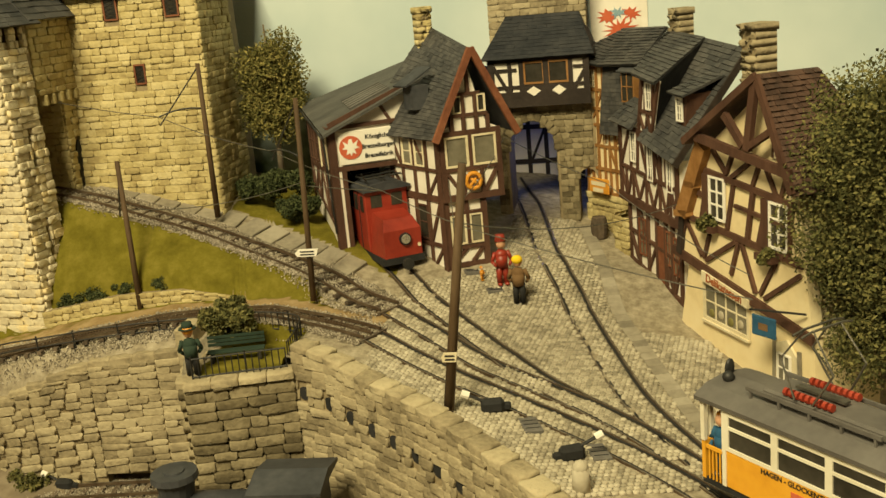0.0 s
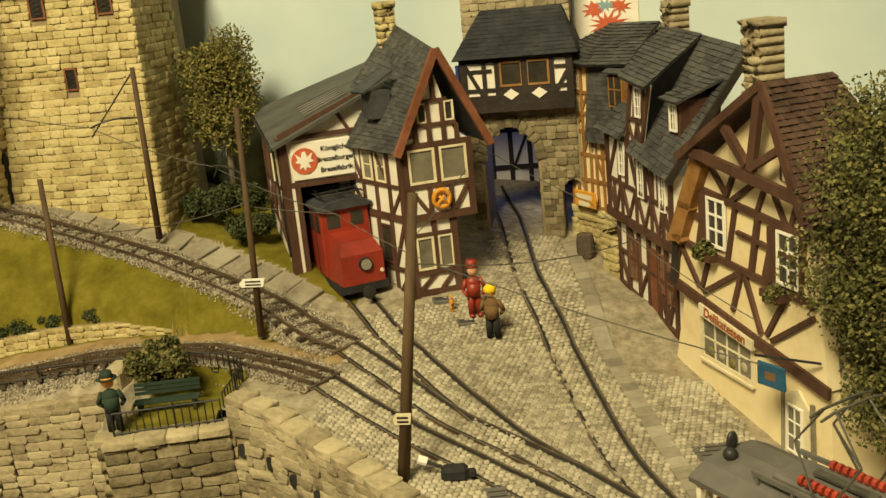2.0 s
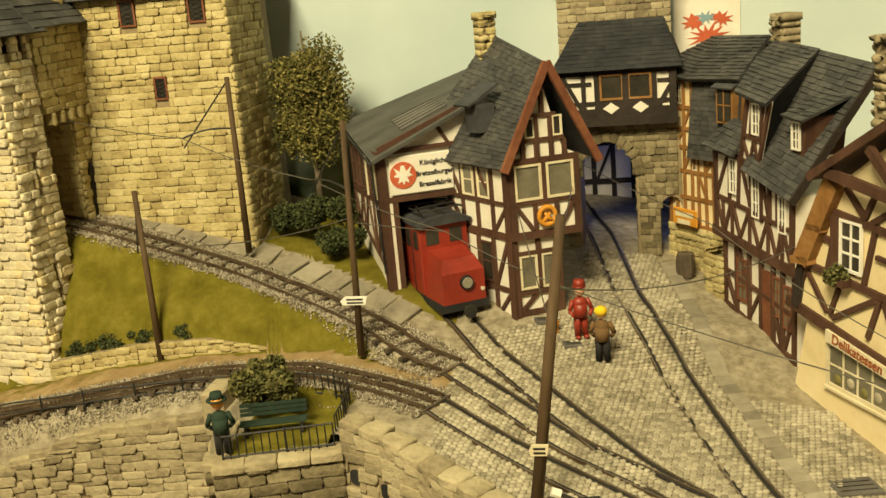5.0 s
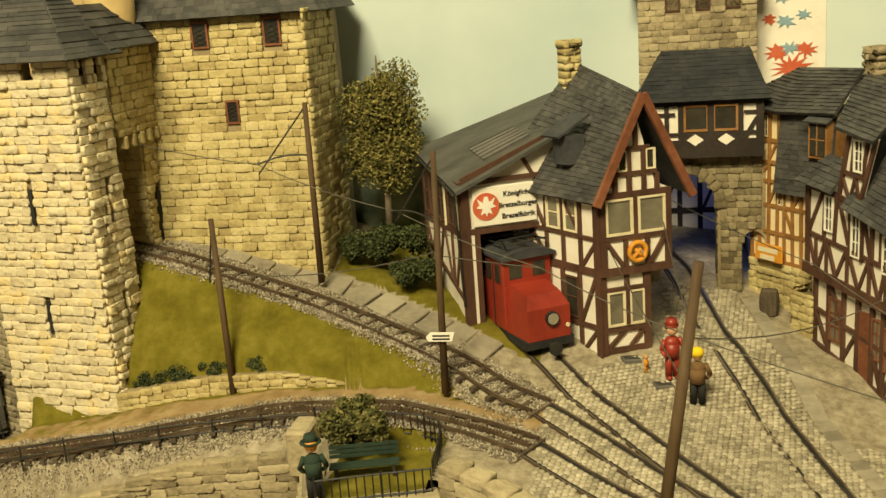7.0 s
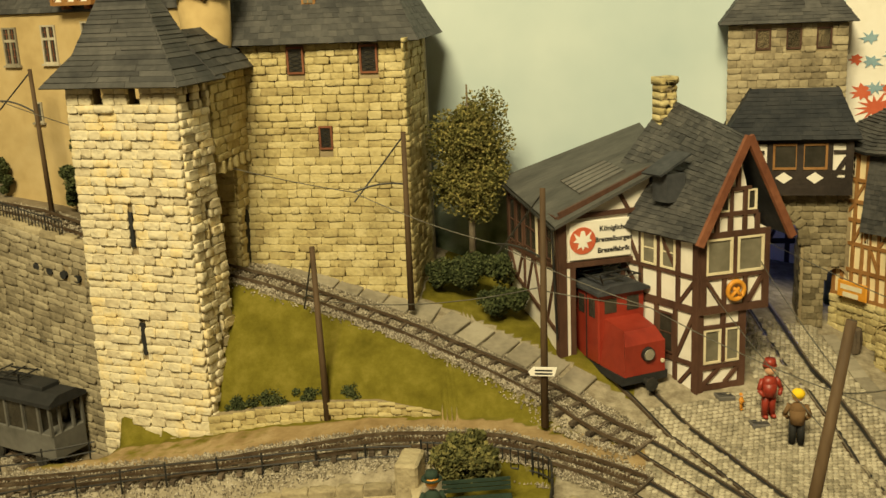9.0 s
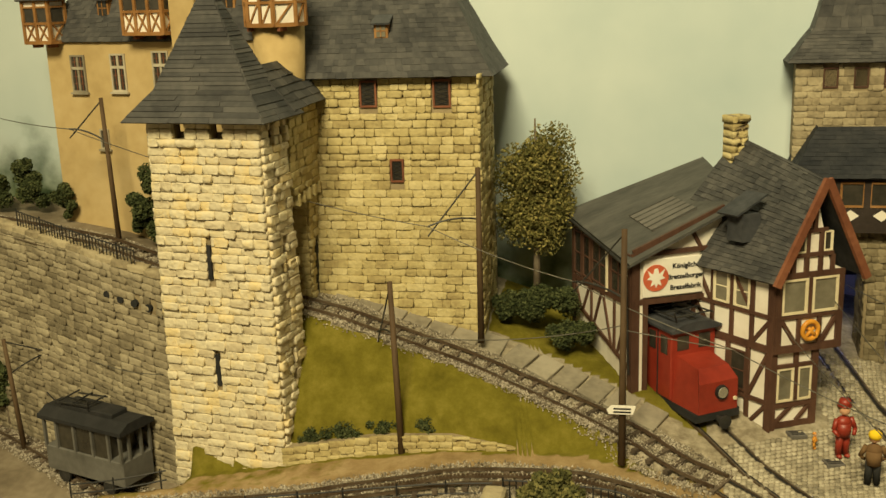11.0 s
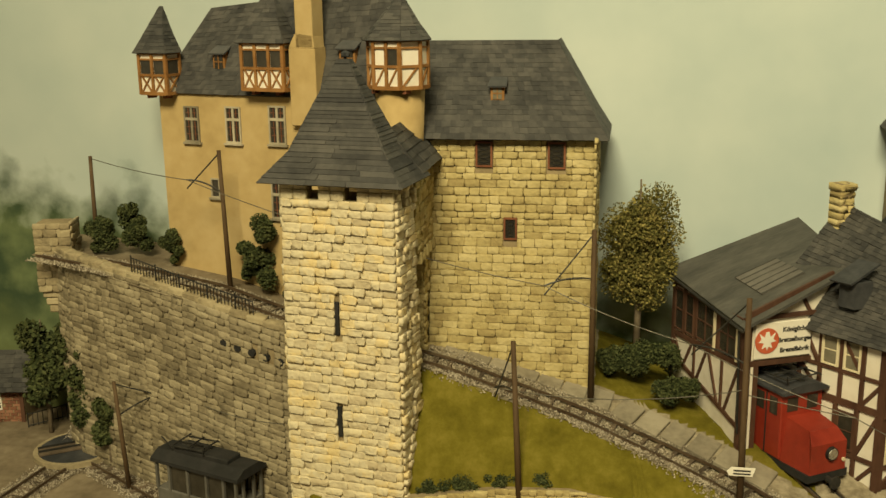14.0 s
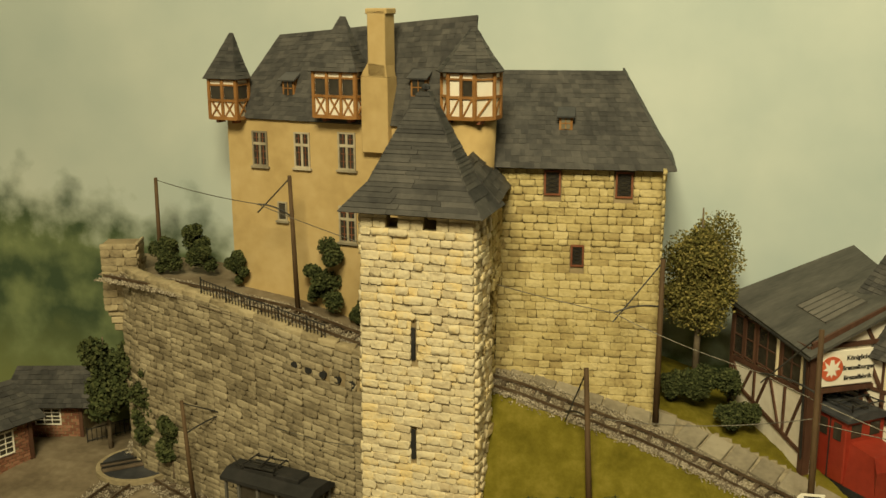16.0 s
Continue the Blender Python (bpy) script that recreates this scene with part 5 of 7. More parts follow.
# stub of old wall beside it and the barrel
stub = thing("wall_stub", 3.5, 5.9, -0.3, -55, "low broken stub of rubble wall", "wall")
bm = B()
box(bm, 0, 1.0, 0.1, 0.9, -0.5, 2.0)
part("core", bm, M["joint"], stub)
stone_face(stub, "castle", (0, 0.1, 0), (1, 0, 0), (0, 0, 1), 1.05, 2.2, 0.3, 0.42, 0.14, 151)
stone_face(stub, "castle", (0, 0.9, 0), (0, -1, 0), (0, 0, 1), 0.8, 2.3, 0.3, 0.4, 0.14, 152)
barrel = thing("barrel", 2.88, 6.75, ground_z(2.88, 6.75), 0, "dark weathered wooden barrel on the cobbles", "barrel")
for k in range(14):
    a0, a1 = k * math.tau / 14, (k + 0.94) * math.tau / 14
    bm = B()
    rings = [[bm.verts.new((r * math.cos(a), r * math.sin(a), z)) for a in (a0, a1)] for z, r in ((0.0, 0.30), (0.22, 0.345), (0.45, 0.36), (0.68, 0.345), (0.9, 0.30))]
    for p, q in zip(rings, rings[1:]):
        bm.faces.new((p[0], p[1], q[1], q[0]))
    part("stave", bm, M["sleeper"], barrel)
bm = B()
tube(bm, (0, 0, 0.02), (0, 0, 0.86), 0.295, n=14)
part("head", bm, M["sleeper"], barrel)

# ---- white half-timbered house with crooked dormers ----
white = thing("white_house", 3.95, 5.2, 0, -64.5, "tall white half-timbered house with crooked slate dormers", "house")
body(white, [(0.1, -2.2), (4.5, -2.2), (4.5, 2.75), (0.1, 2.95)], 0.22, 4, "white", "ground_floor")
body(white, [(-0.05, 2.95), (4.75, 2.6), (4.75, 4.95), (2.75, 5.5), (1.66, 5.75), (0.0, 5.85)], 0, 0.6, "white", "upper_wall")
body(white, [(1.66, 5.72), (2.75, 5.48), (3.5, 7.75), (2.15, 7.85)], 0.003, 0.05, "white", "gable_wall")
body(white, [(0.0, 2.95), (4.7, 2.6), (4.7, 4.9), (0.0, 5.8)], 0.6, 4, "white", "rear_wall")
beams(white, [(-0.2, 2.95, 4.95, 2.55, 0.34), (0, 5.8, 1.7, 5.72, 0.16), (1.7, 5.72, 4.75, 5.0, 0.16), (0.05, 3.0, 0.05, 5.8, 0.2), (4.62, 2.7, 4.66, 5.0, 0.22), (0, 4.22, 4.7, 3.85, 0.13),
    (0.55, 3.1, 0.5, 4.2, 0.1), (0.95, 4.2, 1.0, 5.75, 0.12), (1.5, 4.15, 1.62, 5.75, 0.12), (2.35, 3.9, 2.3, 5.6, 0.13), (2.9, 3.8, 2.9, 5.5, 0.12), (3.4, 3.9, 3.4, 5.3, 0.12), (3.85, 3.9, 3.85, 5.2, 0.13),
    (1.1, 3.0, 1.1, 4.15, 0.1), (2.2, 2.9, 2.2, 4.05, 0.1), (3.3, 2.8, 3.3, 3.95, 0.1), (4.1, 2.8, 4.1, 3.9, 0.1),
    (0.1, 4.15, 0.5, 3.1, 0.1), (0.65, 3.1, 1.05, 4.1, 0.1), (1.6, 3.05, 1.15, 4.1, 0.1), (1.65, 3.05, 2.15, 4.0, 0.1), (2.75, 2.9, 2.25, 4.0, 0.1), (2.8, 2.9, 3.25, 3.9, 0.1), (3.75, 2.8, 3.35, 3.85, 0.1), (3.8, 2.8, 4.05, 3.8, 0.1), (4.55, 2.75, 4.15, 3.85, 0.1),
    (0.15, 4.3, 0.85, 5.65, 0.1), (1.72, 5.6, 2.25, 4.2, 0.1), (3.35, 3.95, 2.95, 5.3, 0.1)], d=0.09)
beams(white, [(1.72, 5.75, 2.2, 7.85, 0.14), (2.72, 5.55, 3.46, 7.75, 0.14), (1.9, 6.55, 3.05, 6.45, 0.12), (2.15, 7.78, 3.5, 7.68, 0.14), (2.25, 5.65, 2.5, 6.45, 0.09), (2.3, 6.5, 2.45, 7.7, 0.09), (2.85, 6.5, 3.1, 7.7, 0.09), (1.85, 6.4, 2.2, 5.75, 0.08), (2.7, 5.7, 2.55, 6.4, 0.08)], d=0.085, name="gable_beam")
window(white, 2.5, 2.86, 6.68, 7.6, -0.03, 2, 3, "signwhite", bar_w=0.03, fw=0.05)
for x0, x1, z0, z1 in ((1.06, 1.4, 4.5, 5.6), (2.46, 2.8, 3.95, 5.3), (3.98, 4.3, 3.75, 4.85)):
    window(white, x0, x1, z0, z1, -0.03, 2, 3, "signwhite", bar_w=0.03, fw=0.05)
# the darker ground floor under the jetty
beams(white, [(x, -1.6, x + 0.05, 2.8, 0.17) for x in (0.2, 0.95, 1.75, 2.5, 3.2, 3.75, 4.4)] + [(0.1, 1.55, 4.5, 1.0, 0.13), (0.1, 0.3, 4.5, -0.55, 0.18), (0.25, 1.5, 0.9, 0.4, 0.11), (1.0, 2.7, 1.7, 1.5, 0.11), (1.8, 0.2, 2.45, 1.2, 0.11), (3.25, 1.0, 3.75, -0.3, 0.11), (3.85, -0.4, 4.35, 0.9, 0.11)], d=0.1, y=0.22)
bm = B()
box(bm, 2.62, 3.14, 0.14, 0.24, -0.9, 2.1)
part("door", bm, M["red_timber"], white, "brown plank door")
for x0, x1, z0, z1 in ((1.1, 1.62, 0.7, 2.1), (3.32, 3.68, 0.75, 2.0), (3.88, 4.28, 0.5, 1.85)):
    window(white, x0, x1, z0, z1, 0.19, 2, 3, "red_timber", "shade_glass")
# roof: the long slope to the verge, the flatter slope over the raised gable, the small eave beside it
shingled(white, "roof", [(2.35, -0.42, 5.5), (4.98, -0.38, 4.93), (5.0, 2.68, 8.72), (1.5, 3.0, 8.96)], 24, M["slate_i"], 0.055, 0.3, 161)
shingled(white, "roof", [(1.9, -0.35, 7.98), (3.72, -0.35, 7.72), (1.7, 2.95, 8.99), (-1.9, 3.3, 9.15)], 14, M["slate_i"], 0.055, 0.3, 162)
shingled(white, "roof", [(-0.15, -0.42, 6.02), (1.72, -0.38, 5.82), (1.75, 0.4, 6.75), (0.6, 0.4, 6.9)], 6, M["slate_i"], 0.055, 0.3, 165)
bm = B()
bar(bm, (5.02, -0.35, 4.86), (5.04, 2.68, 8.62), 0.26, 0.08, (1, 0, 0))
part("verge_board", bm, M["black_timber"], white)
for tri_ in ([(3.48, 0.02, 7.72), (2.72, 0.02, 5.55), (1.7, 2.9, 8.9)], [(1.68, 0.02, 5.75), (2.16, 0.02, 7.82), (0.2, 2.9, 8.9)]):
    bm = B()
    slab(bm, tri_, 0.05)
    part("dormer_cheek", bm, M["slate_dark"], white)
bm = B()
prism(bm, [(3.78, 6.1), (4.42, 6.05), (4.62, 7.3), (4.0, 7.35)], 0.48, 1.9)
dm = part("small_dormer", bm, M["timber"], white)
window(dm, 4.0, 4.32, 6.35, 7.12, 0.44, 2, 3, "signwhite", bar_w=0.03, fw=0.06)
shingled(dm, "roof", [(3.75, 0.15, 7.35), (4.85, 0.15, 7.28), (4.8, 1.9, 7.85), (3.75, 1.9, 7.9)], 7, M["slate_i"], 0.055, 0.3, 164)
chimney(white, -1.2, 3.5, 8.5, 10.05, 0.85, 0.7, "grey")
chimney(white, 5.85, 2.6, 4.5, 9.65, 0.98, 0.85, "grey")

# ---- cream half-timbered delicatessen, leaning with age ----
DX, DY, DR = 6.4, -0.75, -62.5
deli = thing("delicatessen_house", DX, DY, 0, DR, "crooked cream half-timbered delicatessen with red-brown tile roof", "house")
body(deli, [(-1.7, -2.6), (6.6, -2.6), (6.3, 1.0), (-0.55, 1.75)], 0.1, 4.6, "cream", "ground_floor")
body(deli, [(-1.2, 1.85), (6.4, 0.75), (5.65, 5.8), (4.35, 8.2), (0.85, 5.85)], 0.0, 0.4, "cream", "upper_wall")
body(deli, [(-0.9, 1.8), (6.2, 0.8), (5.6, 5.2), (0.7, 5.7)], 0.4, 3.0, "cream", "rear_wall")
beams(deli, [(-1.45, 1.84, 6.5, 0.72, 0.34), (0.3, 5.1, 5.7, 4.68, 0.2), (-0.7, 3.26, 6.0, 2.92, 0.2), (-1.1, 1.9, 0.8, 5.8, 0.22), (-0.25, 4.3, 0.6, 4.18, 0.18),
    (0.55, 3.3, 1.0, 4.95, 0.26), (2.05, 3.2, 2.5, 4.95, 0.16), (3.2, 3.1, 3.57, 4.85, 0.2), (2.55, 4.15, 5.6, 3.95, 0.12), (3.85, 3.1, 4.35, 4.7, 0.26), (5.3, 3.0, 5.5, 4.7, 0.2),
    (1.28, 5.85, 2.1, 5.12, 0.15), (2.42, 5.75, 2.08, 5.12, 0.15), (3.34, 5.65, 2.35, 5.05, 0.16), (3.85, 5.6, 3.5, 4.9, 0.15), (4.25, 5.6, 4.8, 4.75, 0.15), (5.3, 5.6, 4.95, 4.75, 0.15),
    (-0.6, 3.2, 0.48, 2.0, 0.15), (1.0, 2.85, 0.62, 1.95, 0.14), (2.58, 2.95, 0.75, 1.9, 0.16), (2.72, 2.95, 2.26, 1.75, 0.15), (2.88, 2.95, 3.62, 1.45, 0.16), (4.68, 2.7, 3.88, 1.5, 0.15), (5.9, 2.6, 4.1, 1.4, 0.15)], d=0.1, y=0.0)
# the projecting gable frame with its king post and braces
beams(deli, [(0.95, 6.3, 6.0, 5.75, 0.3), (4.35, 8.3, 3.92, 6.2, 0.3), (2.72, 7.2, 3.72, 6.3, 0.24), (5.3, 7.0, 3.98, 6.3, 0.2)], d=0.16, y=-0.4, name="gable_frame")
beams(deli, [(0.3, 6.05, 4.5, 8.5, 0.24), (6.2, 5.2, 4.5, 8.5, 0.24)], d=0.12, y=-0.5, material="timber", name="barge_board")
beams(deli, [(4.62, 6.0, 4.7, 7.7, 0.14), (5.1, 5.95, 5.1, 7.0, 0.14), (4.4, 7.0, 5.2, 6.9, 0.13)], d=0.08, y=0.0, name="gable_stud")
window(deli, 4.75, 5.0, 6.05, 6.8, -0.02, 1, 2, "frame_w", fw=0.05)
for x0, z0 in ((1.15, 3.55), (4.5, 3.25)):
    w = window(deli, x0, x0 + 0.78, z0, z0 + 1.32, -0.05, 2, 3, "signwhite", "glass", 0.08, bar_w=0.06)
    bm = B()
    box(bm, x0 - 0.42, x0 - 0.1, -0.16, -0.05, z0 - 0.12, z0 + 1.42)
    part("shutter", bm, M["timber"], w)
# oak corner post and its brackets
for a, b, ww in (((-0.5, 3.35), (0.9, 5.95), 0.62), ((-0.95, 3.3), (-0.1, 3.42), 0.22), ((-0.2, 4.5), (0.45, 4.5), 0.2)):
    bm = B()
    bar(bm, (a[0], -0.3, a[1]), (b[0], -0.3, b[1]), ww, 0.3, (0, 1, 0))
    part("corner_bracket", bm, M["oak"], deli)
beams(deli, [(-0.95, 1.8, -0.65, 3.3, 0.3)], d=0.14, y=0.0, material="black_timber", name="corner_post")
window(deli, 0.5, 3.0, -0.2, 0.98, 0.08, 4, 2, "frame_w", "shade_glass", 0.12, True, bar_w=0.05)
for k in range(4):
    bm = B()
    ball(bm, (0.85 + 0.58 * k, 0.07, -0.02 + 0.08 * (k % 2)), 0.17, 2, (1, 0.4, 1))
    part("shop_good", bm, M["cobble" if k % 2 else "olive"], deli, smooth=True)
bm = B()
prism(bm, [(0.55, 1.16), (3.3, 0.86), (3.34, 1.16), (0.58, 1.52)], -0.17, 0.08)
ds = part("sign_board", bm, M["frame_w"], deli, "cream board with red-brown lettering")
words("lettering", "Delikatessen", ds, 0.42, 1.93, 1.07, -0.18, "redbrown", bold=0.006, rot=Matrix.Rotation(radians(6.8), 4, "Y") @ Matrix.Rotation(radians(90), 4, "X"))
bm = B()
prism(bm, [(4.55, -2.4), (5.7, -2.4), (5.6, -0.1), (5.15, 0.32), (4.6, 0.1)], 0.0, 0.08)
dr = part("door", bm, M["frame_w"], deli, "cream panelled glass door")
window(dr, 4.78, 5.35, -1.5, -0.2, -0.01, 2, 3, "signwhite", "shade_glass", 0.05)
beams(deli, [(4.45, -2.4, 4.48, 0.25, 0.14), (5.8, -2.4, 5.7, 0.1, 0.14)], y=0.08, name="door_post", material="slabs")
# the tiled roof
shingled(deli, "roof", [(0.2, 3.1, 5.95), (0.2, -0.55, 6.0), (4.5, -0.55, 8.55), (3.6, 2.3, 8.4)], 18, M["redtile_i"], 0.06, 0.2, 171)
shingled(deli, "roof", [(6.25, -0.55, 5.15), (6.25, 3.4, 5.15), (3.6, 2.3, 8.4), (4.5, -0.55, 8.55)], 22, M["redtile_i"], 0.06, 0.2, 172)


def leafy(name, parent, centre, radii, n, size, material, seed, hollow=0.35, clumps=9):
    """A crown of many small leaves in clumps, uneven and open."""
    r = random.Random(seed)
    hubs = []
    for _ in range(clumps):
        v = Vector((r.gauss(0, 1), r.gauss(0, 1), r.gauss(0, 1))).normalized() * (r.random() ** 0.5)
        hubs.append((Vector((centre[0] + v.x * radii[0] * 0.78, centre[1] + v.y * radii[1] * 0.78, centre[2] + v.z * radii[2] * 0.85)), r.uniform(0.28, 0.5)))
    verts, faces = [], []
    for k in range(n):
        h, s = hubs[k % clumps]
        d = Vector((r.gauss(0, 1), r.gauss(0, 1), r.gauss(0, 1))).normalized() * (hollow + (1 - hollow) * r.random())
        rad = s * sum(radii) / 3
        p = h + d * rad
        a = Vector((r.uniform(-1, 1), r.uniform(-1, 1), r.uniform(-1, 1))).normalized()
        b = a.orthogonal().normalized()
        q = size * r.uniform(0.6, 1.4)
        i = len(verts)
        verts += [tuple(p - a * q), tuple(p + b * q * 0.6), tuple(p + a * q), tuple(p - b * q * 0.6)]
        faces.append((i, i + 1, i + 2, i + 3))
    ob = raw(name, verts, faces, M[material], parent)
    ob["kind"] = "stuff"
    return hubs


def tree(x, y, z, height, radii, n, size, material, seed, label, group="", clumps=16, trunk=0.16):
    t = thing("tree", x, y, z, 0, label, "tree", group)
    hubs = leafy("crown", t, (0, 0, height - radii[2]), radii, n, size, material, seed, clumps=clumps)
    bm = B()
    tube(bm, (0, 0, -0.3), (0.05, 0, height * 0.45), trunk, trunk * 0.7, 8)
    tube(bm, (0.05, 0, height * 0.45), (0, 0.05, height * 0.9), trunk * 0.7, trunk * 0.2, 7)
    part("trunk", bm, M["bark"], t, smooth=True)
    for h, s in hubs[:12]:
        bm = B()
        tube(bm, (0.03, 0, max(0.3, min(h.z - 0.5, height * 0.7) * 0.8)), h, trunk * 0.4, trunk * 0.12, 5)
        part("limb", bm, M["bark"], t)
    return t


tree(-11.2, 7.6, 3.6, 8.0, (1.35, 1.1, 3.5), 34000, 0.062, "autumn", 5, "olive-brown deciduous tree with open leafy crown", clumps=30)
tree(11.4, -7.1, -2.0, 12.3, (2.6, 2.3, 6.1), 110000, 0.062, "olive", 6, "large dense dark olive tree beside the street", clumps=64, trunk=0.3)
for x, y, z, rx, rz_, n, sd in ((-11.6, 5.6, 3.6, 1.5, 0.55, 1500, 11), (-9.6, 4.9, 2.9, 1.2, 0.5, 1300, 12), (-10.4, 6.2, 3.6, 1.6, 0.7, 1300, 13)):
    b = thing("bush", x, y, z - 0.12, 0, "low dark green bush beside the shed", "bush", "bushes by the shed")
    leafy("foliage", b, (0, 0, rz_ * 0.8), (rx * 1.15, 0.8, rz_ * 0.72), n * 7, 0.055, "bush", sd, clumps=18)
for x, y, h, w, sd in ((-27.0, 6.3, 2.0, 0.55, 21), (-26.3, 6.0, 3.6, 0.65, 22), (-25.0, 5.8, 1.4, 0.5, 23), (-34.6, 8.3, 1.9, 0.9, 24), (-33.0, 8.4, 2.6, 1.0, 25), (-30.9, 7.4, 1.8, 0.5, 26)):
    z = lerp(x, TRACK_Z) - 0.1
    b = thing("shrub", x, y, z, 0, "dark green clipped shrub before the palace wall", "shrub", "palace shrubs")
    leafy("foliage", b, (0, 0, h * 0.5), (w, w * 0.8, h * 0.5), 7000, 0.06, "bush", sd, clumps=10)
for x, y, h, w, sd in ((-38.0, 8.2, 6.4, 1.1, 31), (-36.4, 7.6, 7.6, 0.9, 32), (-34.9, 6.6, 6.0, 0.7, 33), (-33.6, 5.6, 3.6, 0.55, 34)):
    tree(x, y, -2.0, h, (w, w, h * 0.42), 7000, 0.11, "bush", sd, "dark green tree at the foot of the retaining wall", "yard trees", 12, 0.12)


# ---- retaining walls ----
def wall_run(name, pts, tops, depth, course, length, label, seed, holes=(), joined=False, kind="grey", cap=True, capw=0.55, proud=0.13, over=0.12):
    """A stone wall that follows plan points, with a top height at each, and a row of cap stones."""
    w = thing(name, 0, 0, 0, 0, label, "wall", kind="structure")
    r = random.Random(seed)
    run = 0.0
    for k, ((ax, ay), (bx, by)) in enumerate(zip(pts, pts[1:])):
        za, zb = tops[k], tops[k + 1]
        a, b = Vector((ax, ay, 0)), Vector((bx, by, 0))
        u = (b - a).normalized()
        nrm = u.cross(Vector((0, 0, 1)))
        ln = (b - a).length
        z0 = min(za, zb) - depth
        bm = B()
        back = -nrm * 0.7
        vs = [bm.verts.new(p) for p in ((ax, ay, z0), (bx, by, z0), (bx + back.x, by + back.y, z0), (ax + back.x, ay + back.y, z0), (ax, ay, za), (bx, by, zb), (bx + back.x, by + back.y, zb), (ax + back.x, ay + back.y, za))]
        for f in ((0, 3, 2, 1), (4, 5, 6, 7), (0, 1, 5, 4), (1, 2, 6, 5), (2, 3, 7, 6), (3, 0, 4, 7)):
            bm.faces.new([vs[i] for i in f])
        part("core", bm, M["joint"], w)
        rise = (zb - za) / ln
        seg = [(p - run, q - run, s, t) for p, q, s, t in holes]
        stone_face(w, kind, (ax, ay, za - depth), (u.x, u.y, rise), (0, 0, 1), ln * math.sqrt(1 + rise * rise), depth, course, length, proud, seed + k, seg, joined=joined)
        if cap:
            n = max(1, round(ln / 0.85))
            for i in range(n):
                c = a.lerp(b, (i + 0.5) / n)
                z = za + (zb - za) * (i + 0.5) / n
                ob = new("cap_stone", STONES[kind if kind in ("castle", "pale", "grey") else "grey"][(i + k) % 7])
                ob.parent = w
                q = Matrix((Vector((u.x, u.y, rise)) * (ln / n * 0.96), -nrm * capw, Vector((0, 0, 0.26)))).transposed().to_4x4()
                ob.matrix_local = Matrix.Translation(Vector((c.x - nrm.x * capw * (0.5 - over), c.y - nrm.y * capw * (0.5 - over), z - 0.02)) * U) @ q @ Matrix.Rotation(r.uniform(-0.03, 0.03), 4, "Z")
        run += ln
    return w


HOLES = [(0.15 + 1.02 * k, 0.55 + 1.02 * k, 5.5, 5.95) for k in range(9)]
quay = [(-6.95, -6.1), (-5.7, -6.65), (-4.5, -7.45), (-2.8, -8.75), (-1.2, -10.15), (0.5, -11.9), (2.2, -13.9), (4.0, -16.3)]
qtop = [0.8, 0.5, 0.15, -0.1, -0.4, -0.7, -1.05, -1.5]
w = wall_run("wall_quay", quay, qtop, 7.2, 0.33, 0.6, "curved tan stone retaining wall with drain holes and capstones", 201, HOLES, kind="grey", capw=0.75)
run = 0.0
for (ax, ay), (bx, by), za, zb in zip(quay, quay[1:], qtop, qtop[1:]):
    ln = math.hypot(bx - ax, by - ay)
    for p, q, s, t in HOLES:
        m = (p + q) / 2 - run
        if 0 <= m < ln:
            x, y, z = ax + (bx - ax) * m / ln, ay + (by - ay) * m / ln, za + (zb - za) * m / ln - 1.45
            nx, ny = (by - ay) / ln, -(bx - ax) / ln
            bm = B()
            tube(bm, (x - nx * 0.1, y - ny * 0.1, z), (x + nx * 0.03, y + ny * 0.03, z), 0.24, n=12)
            part("drain_hole", bm, M["black"], w)
    run += ln
# the bastion's shadowed faces are coloured into its stones
wall_run("wall_bastion_front", [(-10.45, -7.05), (-6.95, -6.15)], [-0.15, -0.1], 6.6, 0.37, 0.85, "dark rusticated stone bastion wall", 221, kind="shade_tinted", proud=0.24, over=0.4, capw=0.7)
wall_run("wall_bastion_side", [(-11.4, -3.1), (-10.45, -7.05)], [0.0, -0.15], 6.6, 0.37, 0.85, "stone bastion side wall", 231, kind="shade_tinted", proud=0.24, over=0.4, capw=0.7)
wall_run("wall_rack_line", [(-26, -3.85), (-20.5, -3.85), (-18.2, -3.85), (-15.6, -3.85), (-13, -3.7), (-11.3, -3.6)], [-3.3, -2.3, -1.45, -0.54, -0.32, -0.2], 4.3, 0.30, 0.8, "long tan stone retaining wall below the rack line", 241, kind="grey", capw=0.4)
wall_run("wall_meadow_foot", [(-19.4, -0.05), (-16, 0.1), (-13.4, 0.12), (-10.8, 0.2)], [0.42, 1.0, 1.12, 0.7], 0.95, 0.22, 0.42, "low dry stone wall at the foot of the meadow", 251, cap=False, kind="castle")
court = [(-36.3, 7.25), (-35.2, 6.35), (-33.2, 5.45), (-31, 4.5), (-28.8, 3.6), (-26.6, 2.85), (-24.4, 2.3), (-22.8, 2.1)]
ctop = [7.35, 7.25, 7.05, 6.85, 6.55, 6.15, 5.75, 5.5]
wall_run("wall_court", court, ctop, 9.6, 0.27, 0.55, "tall grey-tan curved retaining wall below the palace court", 261, [(0.3 + 11.4 + 0.72 * k, 0.6 + 11.4 + 0.72 * k, 8.1, 8.6) for k in range(6)], joined=True, kind="grey_i", capw=0.5)
